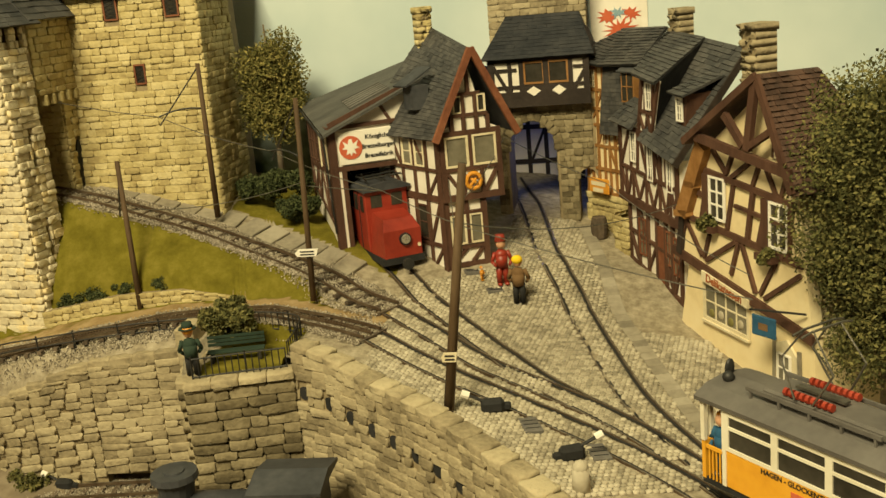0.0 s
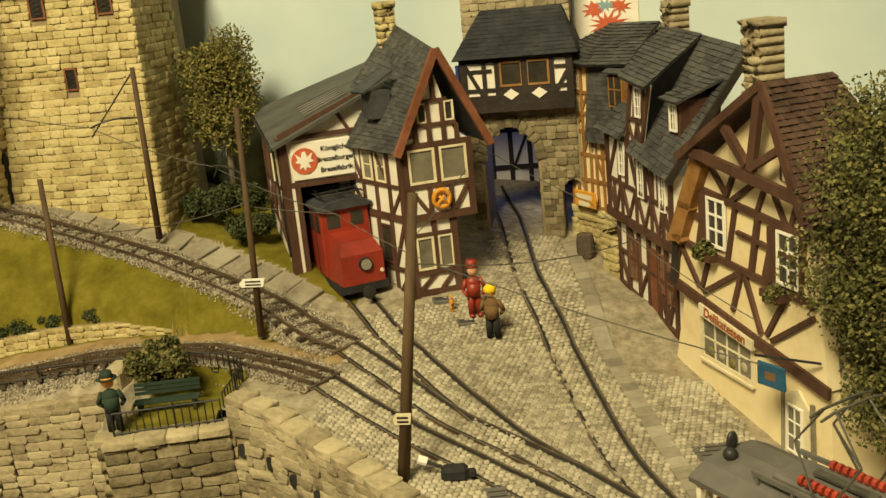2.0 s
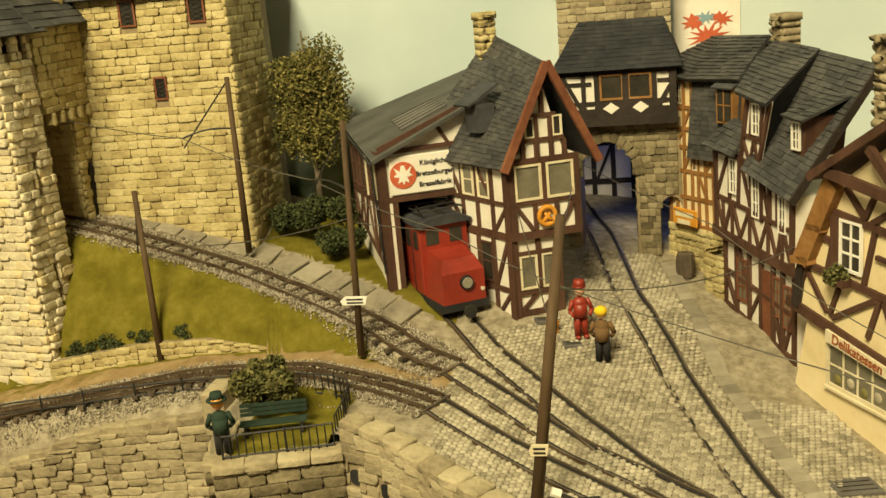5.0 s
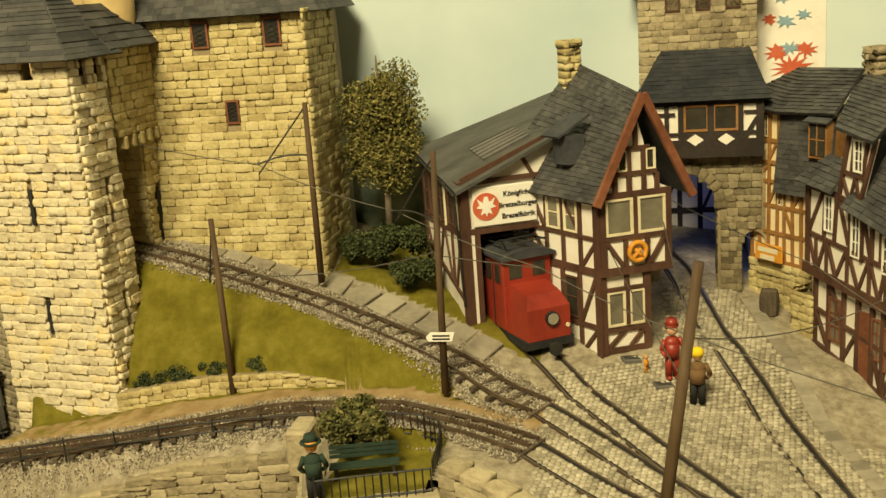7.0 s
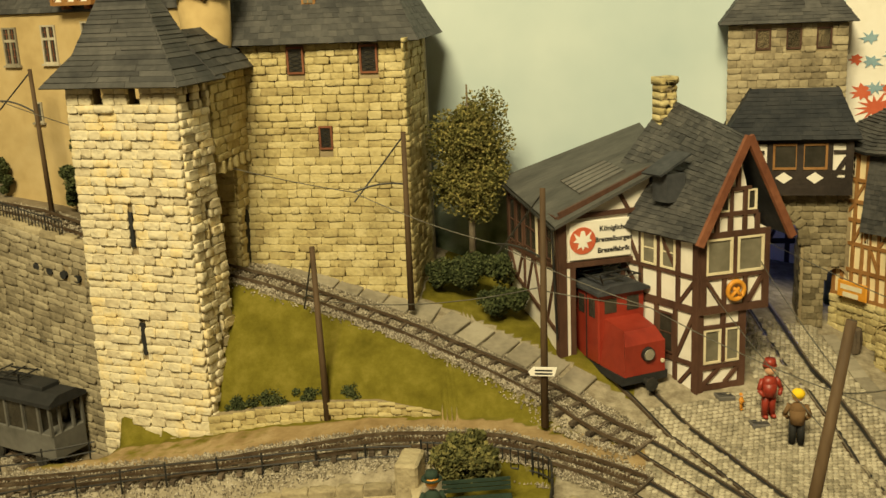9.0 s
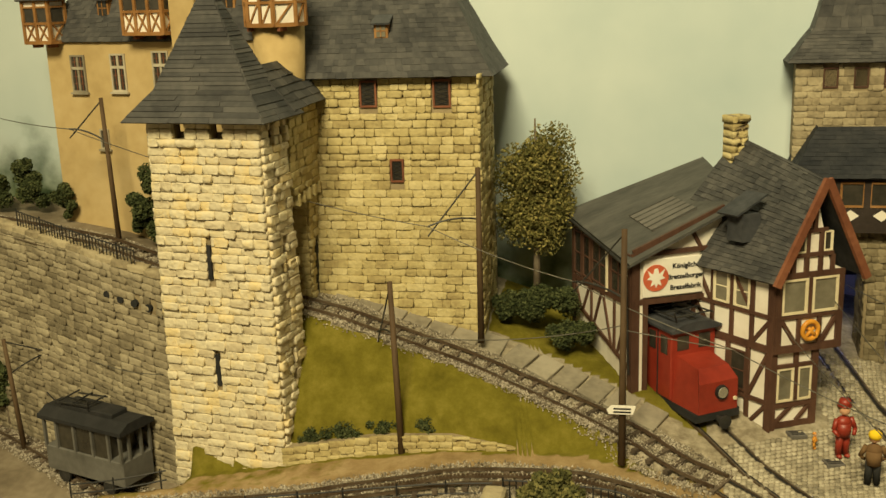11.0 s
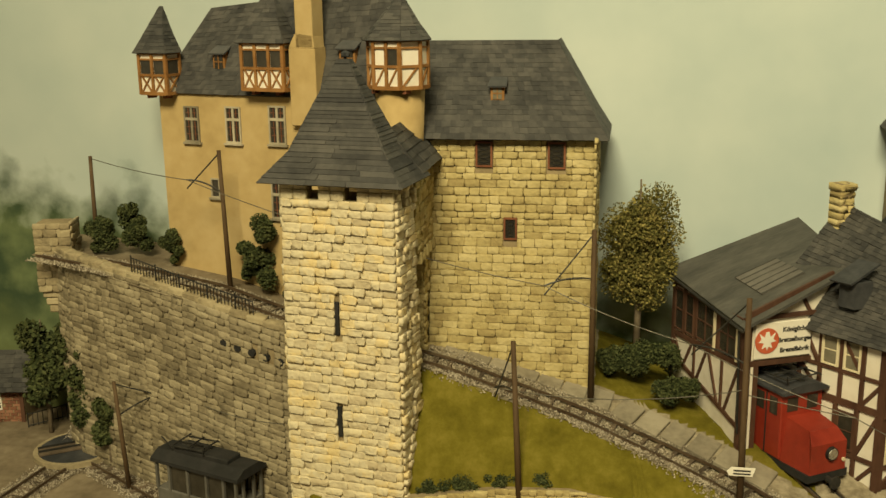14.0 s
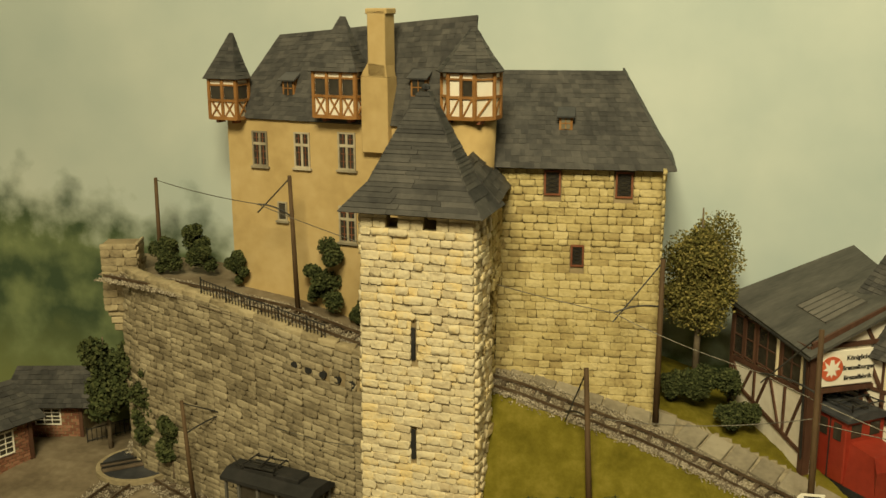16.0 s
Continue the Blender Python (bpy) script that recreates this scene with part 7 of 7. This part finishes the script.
L, W = 6.7, 2.1
tram = thing("tram", 5.68, -12.07, -1.25, -50.1, "yellow and cream tram car with grey roof on the street track", "tram")
bm = B()
box(bm, 0.85, 5.55, 0.0, W, 0.5, 1.5, None, 0.03)
side = part("side_panel", bm, M["yellow"], tram)
words("lettering", "HAGEN - GLOCKENTURM", side, 0.19, 3.1, 1.33, -0.012, "letter")
bm = B()
prism(bm, [(2.9, 1.2), (3.3, 1.2), (3.3, 0.9), (3.1, 0.68), (2.9, 0.9)], -0.02, -0.004)
part("crest", bm, M["signred"], side, "red crest")
for a, b in ((0.0, 0.14), (6.4, 6.75)):
    bm = B()
    prism(bm, [(a, 0.45), (b, 0.45), (b, 1.5), (a, 1.5)], 0.25, W - 0.25)
    prism(bm, [(a, 0.45), (b - 0.02, 0.45), (b - 0.02, 1.5), (a, 1.5)], 0.03, 0.25)
    part("end_panel", bm, M["yellow"], tram)
    bm = B()
    tube(bm, (0 if a == 0 else b, W / 2, 0.95), (-0.12 if a == 0 else b + 0.12, W / 2, 0.95), 0.17, n=14)
    part("headlamp", bm, M["silver"], tram)
bm = B()
box(bm, 0.0, 6.7, 0.05, W - 0.05, 0.32, 0.5)
part("floor", bm, M["black"], tram)
for x0, x1 in ((0.95, 2.3), (2.5, 3.85), (4.05, 5.4)):
    bm = B()
    for p, q, s, t in ((x0 - 0.1, x0, 1.5, 2.6), (x1, x1 + 0.1, 1.5, 2.6), (x0, x1, 2.42, 2.6), (x0, x1, 1.5, 1.6), (x0, x1, 2.08, 2.16)):
        box(bm, p, q, -0.01, 0.06, s, t)
    fr = part("window_frame", bm, M["tramwhite"], tram)
    bm = B()
    box(bm, x0, x1, 0.03, 0.04, 1.6, 2.42)
    part("pane", bm, M["glass"], fr)
for x0 in (0.0, 0.72, 5.5, 6.2, 6.62):
    bm = B()
    box(bm, x0, x0 + 0.13, 0.0, 0.1, 0.5 if x0 in (0.72, 5.5) else 1.5, 2.6)
    part("post", bm, M["tramwhite"], tram)
for y0 in (0.25, 0.95, 1.75):
    for x0 in (0.0, 6.6):
        bm = B()
        box(bm, x0, x0 + 0.1, y0, y0 + 0.11, 1.5, 2.6)
        part("post", bm, M["tramwhite"], tram)
for x0 in (0.14, 5.65):
    bm = B()
    for k in range(5):
        box(bm, x0 + 0.1 + 0.12 * k, x0 + 0.14 + 0.12 * k, 0.02, 0.05, 0.5, 1.35)
    box(bm, x0 + 0.02, x0 + 0.6, 0.0, 0.06, 1.33, 1.42)
    part("platform_gate", bm, M["yellow"], tram)
bm = B()
box(bm, 0.9, 5.5, 0.5, W - 0.3, 0.5, 2.4)
part("saloon", bm, M["dark"], tram)
bm = B()
pts = [(-0.08, 2.58), (-0.10, 2.7), (0.35, 2.92), (1.05, 3.02), (1.75, 2.92), (2.2, 2.7), (2.18, 2.58)]
prism(bm, [(p[0], p[1]) for p in pts], -0.12, L + 0.12, Matrix(((0, 1, 0, 0), (1, 0, 0, 0), (0, 0, 1, 0), (0, 0, 0, 1))))
part("roof", bm, M["tramroof"], tram)
bm = B()
box(bm, 1.5, 5.6, 0.55, 1.55, 2.95, 3.22, None, 0.06)
part("roof_lantern", bm, M["tramroof"], tram)
for y0 in (0.35, 1.72):
    bm = B()
    box(bm, 1.2, 5.0, y0, y0 + 0.07, 3.1, 3.2)
    for k in range(5):
        box(bm, 1.3 + 0.88 * k, 1.36 + 0.88 * k, y0, y0 + 0.07, 2.85, 3.12)
    part("roof_plank", bm, M["tramroof"], tram)
for y0 in (0.6, 1.5):
    for k in range(9):
        bm = B()
        tube(bm, (2.2 + 0.16 * k, y0, 3.32), (2.29 + 0.16 * k, y0, 3.32), 0.1, n=8)
        part("insulator", bm, M["insul"], tram)
pantograph(tram, 2.9, 1.05, 3.3, 1.3, 1.7)
bm = B()
ball(bm, (0.25, 0.75, 3.06), 0.16, 2)
ball(bm, (0.0, 1.05, 3.15), 0.2, 2, (0.4, 0.8, 1.3))
part("roof_lamp", bm, M["gunmetal"], tram, smooth=True)
bm = B()
tube(bm, (6.75, 1.05, 2.98), (6.82, 1.05, 2.98), 0.22, n=14)
ld = part("line_disc", bm, M["signwhite"], tram)
words("lettering", "A", ld, 0.34, 6.83, 2.87, 1.05, "letter", rot=Matrix.Rotation(radians(90), 4, "Z") @ Matrix.Rotation(radians(90), 4, "X"))
doll("figurine", 0.42, 0.35, 0.5, 0, "", 1.9, "blue", "blue", "orange", parent=tram)
doll("figurine", 5.95, 0.35, 0.5, 0, "", 1.9, "signred", "brown", "hair", parent=tram)
for x0 in (1.9, 4.6):
    for y0 in (0.5, 1.5):
        bm = B()
        tube(bm, (x0, y0, 0.3), (x0, y0 + 0.12, 0.3), 0.3, n=16)
        part("wheel", bm, M["gunmetal"], tram)

loco = thing("red_locomotive", -4.62, 1.75, 0.95, -57.3, "red electric locomotive with folded pantograph in the shed door", "locomotive")
loco.scale = (0.93, 0.93, 0.93)
bm = B()
box(bm, -5.0, 0.0, -0.95, 0.95, 0.45, 0.75)
part("frame", bm, M["black"], loco)
bm = B()
prism(bm, [(-1.55, 0.75), (0.0, 0.75), (0.0, 1.9), (-0.35, 2.35), (-1.55, 2.5)], -0.93, 0.93)
for v in bm.verts:
    v.co.y *= (0.78 if v.co.z > 2.0 else 1.0) * (0.9 if v.co.x > -0.5 else 1.0)
part("hood", bm, M["red"], loco)
bm = B()
box(bm, -3.1, -1.55, -0.98, 0.98, 0.75, 3.45, None, 0.05)
cab = part("cab", bm, M["red"], loco)
bm = B()
prism(bm, [(-4.9, 0.75), (-3.1, 0.75), (-3.1, 2.5), (-4.5, 2.35), (-4.9, 1.9)], -0.93, 0.93)
part("rear_hood", bm, M["red"], loco)
for y0 in (-0.72, 0.22):
    bm = B()
    box(bm, -1.55, -1.53, y0, y0 + 0.5, 2.68, 3.22)
    part("pane", bm, M["glass"], cab)
for x0 in (-2.95, -2.2):
    bm = B()
    box(bm, x0, x0 + 0.42, -1.0, -0.985, 2.5, 3.2)
    part("pane", bm, M["glass"], cab)
bm = B()
box(bm, -2.42, -2.36, -1.0, -0.985, 0.8, 3.3)
part("door_seam", bm, M["black"], cab)
bm = B()
pts = [(-1.1, 3.42), (-1.1, 3.52), (-0.6, 3.72), (0, 3.78), (0.6, 3.72), (1.1, 3.52), (1.1, 3.42)]
prism(bm, pts, -3.3, -1.35, Matrix(((0, 1, 0, 0), (1, 0, 0, 0), (0, 0, 1, 0), (0, 0, 0, 1))))
part("roof", bm, M["dark"], loco)
pantograph(loco, -2.3, 0, 3.75, 1.6, 0.5, True)
bm = B()
tube(bm, (0.0, 0.1, 1.5), (0.13, 0.1, 1.5), 0.27, 0.25, 16)
hl = part("headlamp", bm, M["gunmetal"], loco)
bm = B()
tube(bm, (0.12, 0.1, 1.5), (0.15, 0.1, 1.5), 0.22, 0.2, 16)
part("lens", bm, M["silver"], hl)
bm = B()
tube(bm, (0.0, 0.72, 1.15), (0.05, 0.72, 1.15), 0.08, n=8)
part("marker_lamp", bm, M["frame_w"], loco)
bm = B()
tube(bm, (0, 0, 0.5), (0.4, 0, 0.5), 0.12, n=8)
tube(bm, (0.4, 0, 0.5), (0.46, 0, 0.5), 0.26, n=10)
part("buffer", bm, M["gunmetal"], loco)
for x0 in (-3.9, -1.1):
    for y0 in (-0.55, 0.45):
        bm = B()
        tube(bm, (x0, y0, 0.32), (x0, y0 + 0.1, 0.32), 0.32, n=14)
        part("wheel", bm, M["gunmetal"], loco)
doll("figurine", -2.35, -0.6, 1.9, -90, "", 1.3, "blue", "blue", "orange", parent=loco)

work = thing("works_tram", -29.9, 2.05, -2.35, -19, "dark grey works tram with black roof in the lower yard", "tram")
bm = B()
box(bm, 0.1, 4.2, 0.05, 1.6, 0.45, 1.45, None, 0.04)
part("body", bm, M["works_grey"], work)
for x0 in (0.1, 0.75, 1.7, 2.65, 3.5, 4.1):
    bm = B()
    box(bm, x0, x0 + 0.1, 0.03, 0.14, 1.4, 2.6)
    box(bm, x0, x0 + 0.1, 1.5, 1.6, 1.4, 2.6)
    part("post", bm, M["works_grey"], work)
bm = B()
box(bm, 0.8, 3.5, 0.12, 1.5, 1.4, 2.5)
part("saloon", bm, M["glass"], work)
for y0 in (0.45, 1.05):
    bm = B()
    box(bm, 4.1, 4.2, y0, y0 + 0.1, 1.4, 2.6)
    part("post", bm, M["works_grey"], work)
bm = B()
prism(bm, [(-0.05, 2.55), (-0.05, 2.7), (0.4, 2.95), (1.25, 2.95), (1.7, 2.7), (1.7, 2.55)], -0.05, 4.35, Matrix(((0, 1, 0, 0), (1, 0, 0, 0), (0, 0, 1, 0), (0, 0, 0, 1))))
part("roof", bm, M["black"], work)
bm = B()
box(bm, 0.8, 3.5, 0.4, 1.25, 2.9, 3.15, None, 0.05)
part("roof_lantern", bm, M["black"], work)
pantograph(work, 1.6, 0.82, 3.1, 1.0, 0.4, True)
for x0 in (0.9, 3.3):
    bm = B()
    tube(bm, (x0, 0.1, 0.3), (x0, 0.2, 0.3), 0.3, n=14)
    part("wheel", bm, M["gunmetal"], work)

steam = thing("steam_locomotive", -10.06, -9.46, -5.3, 2.5, "black steam locomotive on the lower track", "locomotive")
bm = B()
tube(bm, (-0.6, 0, 1.7), (2.9, 0, 1.7), 0.95, n=20)
part("boiler", bm, M["dark"], steam, smooth=True)
bm = B()
tube(bm, (0, 0, 2.4), (0, 0, 3.2), 0.5, 0.62, 18)
tube(bm, (0, 0, 3.2), (0, 0, 3.4), 0.75, 0.72, 18)
tube(bm, (0, 0, 3.4), (0, 0, 3.46), 0.34, 0.32, 14)
part("chimney", bm, M["dark"], steam)
bm = B()
box(bm, 2.9, 4.6, -1.0, 1.0, 0.7, 3.1)
part("cab", bm, M["dark"], steam)
bm = B()
prism(bm, [(-1.2, 3.05), (-1.2, 3.15), (0, 3.4), (1.2, 3.15), (1.2, 3.05)], 2.6, 4.9, Matrix(((0, 1, 0, 0), (1, 0, 0, 0), (0, 0, 1, 0), (0, 0, 0, 1))))
part("cab_roof", bm, M["dark"], steam)
bm = B()
box(bm, -0.9, 4.7, -0.9, 0.9, 0.3, 0.75)
part("frame", bm, M["black"], steam)

# ---- figurines on the square ----
doll("figurine", 0.0, 0.0, ground_z(0, 0) + 0.07, 175, "painted figurine in brown jacket with yellow hair", 2.0, "brown", "black", "hair")
doll("figurine", -0.72, 1.15, ground_z(-0.72, 1.15) + 0.07, 20, "painted figurine in a red suit and cap", 2.0, "red", "red", "brown", "red", brim=False)
ob = doll("figurine", -1.55, 1.35, ground_z(-1.55, 1.35) + 0.07, 60, "tiny orange painted figurine on the cobbles", 0.62, "orange", "orange", "orange")
doll("figurine", -10.3, -6.45, 0.03, 200, "painted figurine in dark green cloak and green hat", 1.9, "green", "black", "orange", "green")
for x, y, w, d, nm, lb in ((-1.02, 0.82, 0.62, 0.42, "drain_cover", "grey metal drain cover set in cobbles"), (-2.03, 1.97, 0.6, 0.42, "drain_cover", "grey metal drain cover set in cobbles"), (6.6, -5.4, 1.3, 0.8, "drain_cover", "dark square grate in the cobbles"), (1.05, -9.1, 0.55, 0.9, "drain_cover", "dark plate beside the switch"), (3.0, -10.1, 0.55, 0.9, "drain_cover", "dark plate beside the switch")):
    bm = B()
    box(bm, -w / 2, w / 2, -d / 2, d / 2, -0.05, 0.10, None, 0.02)
    c = part(nm, bm, M["tramroof"])
    c.matrix_world = pose(x * U, y * U, ground_z(x, y) * U, 3, 5, 20)
    tagged(c, lb, "drain cover", "drain covers")
    for k in range(3):
        bm = B()
        box(bm, -w * 0.4, w * 0.4, -d * 0.3 + k * d * 0.26, -d * 0.3 + k * d * 0.26 + 0.03, 0.10, 0.112)
        part("slot", bm, M["black"], c)


def lever(x, y, z, rz, lb="black track switch lever with white counterweight"):
    t = thing("switch_lever", x, y, z, rz, lb, "switch lever", "switch levers")
    bm = B()
    box(bm, -0.35, 0.35, -0.2, 0.2, 0, 0.42, None, 0.1)
    box(bm, 0.2, 0.55, -0.1, 0.1, 0.05, 0.28, None, 0.05)
    part("housing", bm, M["black"], t)
    bm = B()
    tube(bm, (-0.2, 0, 0.35), (-0.75, 0.05, 0.6), 0.05, n=6)
    part("arm", bm, M["iron"], t)
    bm = B()
    tube(bm, (-0.68, 0.05, 0.57), (-0.9, 0.06, 0.66), 0.12, n=8)
    part("weight", bm, M["signwhite"], t)


lever(-0.1, -8.5, ground_z(-0.1, -8.5), 10)
lever(2.3, -10.6, ground_z(2.3, -10.6), 200)
lever(-17.3, -4.05, -5.35, 0)
stone_b = thing("bollard", 2.6, -12.1, ground_z(2.6, -12.1) - 0.1, 15, "grey rounded stone bollard on the quay", "bollard")
bm = B()
tube(bm, (0, 0, 0), (0, 0, 0.75), 0.26, 0.22, 10)
ball(bm, (0, 0, 0.75), 0.22, 2)
part("shaft", bm, M["cobble"], stone_b, smooth=True)


# ---- railings ----
def railing(name, pts, label, height=0.8, gap=0.2, pickets=True, zf=None):
    t = thing(name, 0, 0, 0, 0, label, "railing", "iron railings")
    line = along([p[:2] for p in pts], gap)
    zs = [(i / (len(pts) - 1), p[2]) for i, p in enumerate(pts)]
    n = len(line)
    h = [lerp(i / (n - 1), zs) for i in range(n)]
    for f in ((0.95, 0.12) if pickets else (0.95, 0.5)):
        bm = B()
        pipe(bm, [(line[i].x, line[i].y, h[i] + height * f) for i in range(n)], 0.03, 4)
        part("rail", bm, M["iron"], t)
    every = 1 if pickets else 8
    for i in range(0, n, every):
        bm = B()
        tube(bm, (line[i].x, line[i].y, h[i] - 0.05), (line[i].x, line[i].y, h[i] + height * (1.0 if i % 8 else 1.08)), 0.022 if i % 8 else 0.035, n=4)
        part("baluster" if i % 8 else "post", bm, M["iron"], t)


railing("bastion_railing", [(-10.2, -6.8, 0.05), (-8.7, -6.42, 0.08), (-7.2, -6.05, 0.1)], "black iron picket railing on the bastion", 0.75)
railing("garden_railing", [(-11.3, -3.05, 0.45), (-9.5, -3.1, 0.45), (-7.6, -3.4, 0.4), (-7.25, -4.5, 0.3), (-7.2, -5.8, 0.2)], "black iron picket railing round the garden", 0.75)
railing("rack_railing", [(-26, -3.35, -1.9), (-20, -3.4, -1.0), (-16, -3.2, -0.35), (-13.4, -2.75, 0.0), (-11.7, -2.6, 0.1)], "thin two-bar railing along the rack line", 0.75, 0.2, False)
railing("court_railing", [(-31.5, 4.85, 6.95), (-29, 3.8, 6.65), (-27.2, 3.2, 6.3), (-25.6, 2.75, 5.95)], "black iron picket railing on the court wall", 0.8, 0.16)
railing("yard_fence", [(-27.3, -0.6, -1.9), (-25.5, -0.4, -1.7), (-23.9, 0.1, -1.5)], "rough brown two-bar fence before the yard", 0.8, 0.2, False)
bench = thing("garden_bench", -9.3, -5.05, 0.07, 14, "dark green slatted garden bench before a bush", "bench")
bench.scale = (0.85, 0.85, 0.85)
for k in range(3):
    bm = B()
    box(bm, -1.15, 1.15, -0.25 + 0.17 * k, -0.1 + 0.17 * k, 0.4, 0.45)
    part("seat_slat", bm, M["green"], bench)
    bm = B()
    box(bm, -1.15, 1.15, 0.32 + 0.03 * k, 0.36 + 0.03 * k, 0.55 + 0.15 * k, 0.67 + 0.15 * k)
    part("back_slat", bm, M["green"], bench)
for x in (-0.95, 0.95):
    bm = B()
    box(bm, x - 0.05, x + 0.05, -0.22, 0.3, 0, 0.4)
    part("leg", bm, M["iron"], bench)
b = thing("garden_bush", -9.75, -4.25, 0.05, 0, "rounded olive green bush behind the bench", "bush")
leafy("foliage", b, (0, 0, 1.15), (1.1, 0.75, 1.15), 11000, 0.075, "olive", 61, clumps=16)
for x, y, z, n_, sd, rx in ((-18.3, 0.32, 0.6, 4000, 70, 0.8), (-17.2, 0.35, 0.8, 4500, 71, 1.0), (-15.9, 0.4, 1.05, 4500, 72, 0.9), (-14.5, 0.45, 1.2, 4500, 73, 0.8)):
    b = thing("hedge", x, y, z, 0, "low dark ragged scrub on the meadow edge", "bush", "meadow scrub")
    leafy("foliage", b, (0, 0, 0.12), (rx, 0.25, 0.26), n_, 0.04, "bush", sd, clumps=16)
for x, y, n_, sd in ((-20.5, -4.3, 2500, 75), (-18.8, -4.2, 2500, 76), (-13.2, -4.0, 2500, 77)):
    b = thing("scrub", x, y, -5.3, 0, "brown-green scrub at the wall foot", "bush", "yard scrub")
    leafy("foliage", b, (0, 0, 0.3), (1.3, 0.4, 0.45), n_, 0.07, "olive", sd, clumps=12)
gp = thing("garden_pillar", -11.55, -3.3, 0.0, 0, "pale weathered stone pillar at the railing end", "pillar")
bm = B()
box(bm, -0.35, 0.35, -0.9, 0.35, -0.5, 0.95, None, 0.08)
part("block", bm, M["grey"], gp)

# ---- flower boxes, hanging sign and shop board at the delicatessen ----
for u_, fz, sd in ((1.15, 3.15, 81), (4.45, 2.85, 82)):
    a = radians(DR)
    x, y = DX + math.cos(a) * u_ + math.sin(a) * 0.22, DY + math.sin(a) * u_ - math.cos(a) * 0.22
    b = thing("flower_box", x, y, fz, DR, "window flower box with olive and orange blooms", "flower box", "flower boxes")
    bm = B()
    box(bm, -0.45, 0.45, -0.15, 0.15, -0.1, 0.12)
    part("box", bm, M["timber"], b)
    leafy("foliage", b, (0, -0.05, 0.15), (0.6, 0.28, 0.3), 1400, 0.06, "olive", sd, clumps=8)
hs = thing("hanging_sign", 8.05, -5.75, 0.95, -48, "small dark blue hanging shop sign", "sign")
hs.scale = (1.1, 1.1, 1.1)
bm = B()
box(bm, -0.42, 0.42, -0.04, 0.04, -0.3, 0.3, None, 0.03)
sb = part("board", bm, M["blue"], hs)
bm = B()
box(bm, -0.16, 0.16, -0.05, -0.042, -0.1, 0.1)
part("emblem", bm, M["brown"], sb)
bm = B()
tube(bm, (-0.5, 0, 0.4), (1.1, 0.4, 0.5), 0.035, n=5)
part("bracket", bm, M["iron"], hs)

# ---- lower yard: brick houses ----

def yard_house(x, y, rz, w, d, h, label):
    t = thing("brick_house", x, y, yard_z(x, y), rz, label, "house", "yard houses")
    body(t, [(0, -0.3), (w, -0.3), (w, h), (0, h)], 0, d, "joint")
    verts, faces = [], []
    r = random.Random(5)
    for k in range(int(h / 0.16)):
        z = 0.16 * k
        u0 = -0.2 * (k % 2)
        while u0 < w:
            a, b_ = max(0, u0), min(w, u0 + 0.36)
            if b_ - a > 0.06 and not (w * 0.3 < (a + b_) / 2 < w * 0.7 and h * 0.35 < z < h * 0.85):
                i = len(verts)
                q = -0.04 - r.random() * 0.02
                verts += [(a + 0.02, 0, z), (b_ - 0.02, 0, z), (b_ - 0.02, 0, z + 0.13), (a + 0.02, 0, z + 0.13), (a + 0.02, q, z), (b_ - 0.02, q, z), (b_ - 0.02, q, z + 0.13), (a + 0.02, q, z + 0.13)]
                faces += [(i + 4, i + 5, i + 6, i + 7), (i, i + 1, i + 5, i + 4), (i + 2, i + 3, i + 7, i + 6), (i, i + 4, i + 7, i + 3), (i + 1, i + 2, i + 6, i + 5)]
            u0 += 0.38
    ob = raw("brickwork", verts, faces, M["brick_i"], t)
    ob["kind"] = "stuff"
    window(t, w * 0.33, w * 0.67, h * 0.4, h * 0.82, -0.02, 3, 4, "signwhite")
    shingled(t, "roof", [(-0.5, -0.5, h - 0.1), (w + 0.5, -0.5, h - 0.1), (w + 0.1, d / 2, h + 1.4), (-0.1, d / 2, h + 1.4)], 9, M["slate_i"], 0.04, 0.4, 301)
    shingled(t, "roof", [(w + 0.5, -0.5, h - 0.1), (w + 0.5, d + 0.5, h - 0.1), (w + 0.1, d / 2, h + 1.4), (w + 0.1, d / 2, h + 1.4)], 9, M["slate_i"], 0.04, 0.4, 302)
    for x0 in (0.1, w - 0.1):
        bm = B()
        box(bm, x0 - 0.09, x0 + 0.09, -0.12, 0.02, -0.2, h)
        part("corner_post", bm, M["timber"], t)


yard_house(-42.6, 4.2, 62, 3.0, 3.0, 2.4, "small red brick yard house with slate roof")
yard_house(-43.2, 8.6, 10, 3.4, 2.6, 1.8, "low brick shed with dark roof in the yard")
railing("far_fence", [(-39.4, 8.6, -1.8), (-38.2, 9.6, -1.7), (-37.0, 10.4, -1.6)], "dark wooden fence at the yard edge", 0.7, 0.2)

# ---- the turntable in the lower yard ----
table = thing("turntable", -35.9, 6.8, yard_z(-35.9, 6.8) + 0.05, 35, "round railway turntable with dark bridge in a stone-rimmed pit", "turntable")
bm = B()
tube(bm, (0, 0, -0.1), (0, 0, 0.12), 1.9, n=32)
part("rim", bm, M["grey"], table)
bm = B()
tube(bm, (0, 0, -0.05), (0, 0, 0.135), 1.68, n=32)
part("pit_floor", bm, M["dark"], table)
bm = B()
box(bm, -1.66, 1.66, -0.45, 0.45, 0.14, 0.26, None, 0.02)
deck = part("bridge", bm, M["sleeper"], table)
for y0 in (-0.25, 0.19):
    bm = B()
    box(bm, -1.66, 1.66, y0, y0 + 0.06, 0.25, 0.34)
    part("rail", bm, M["gunmetal"], deck)
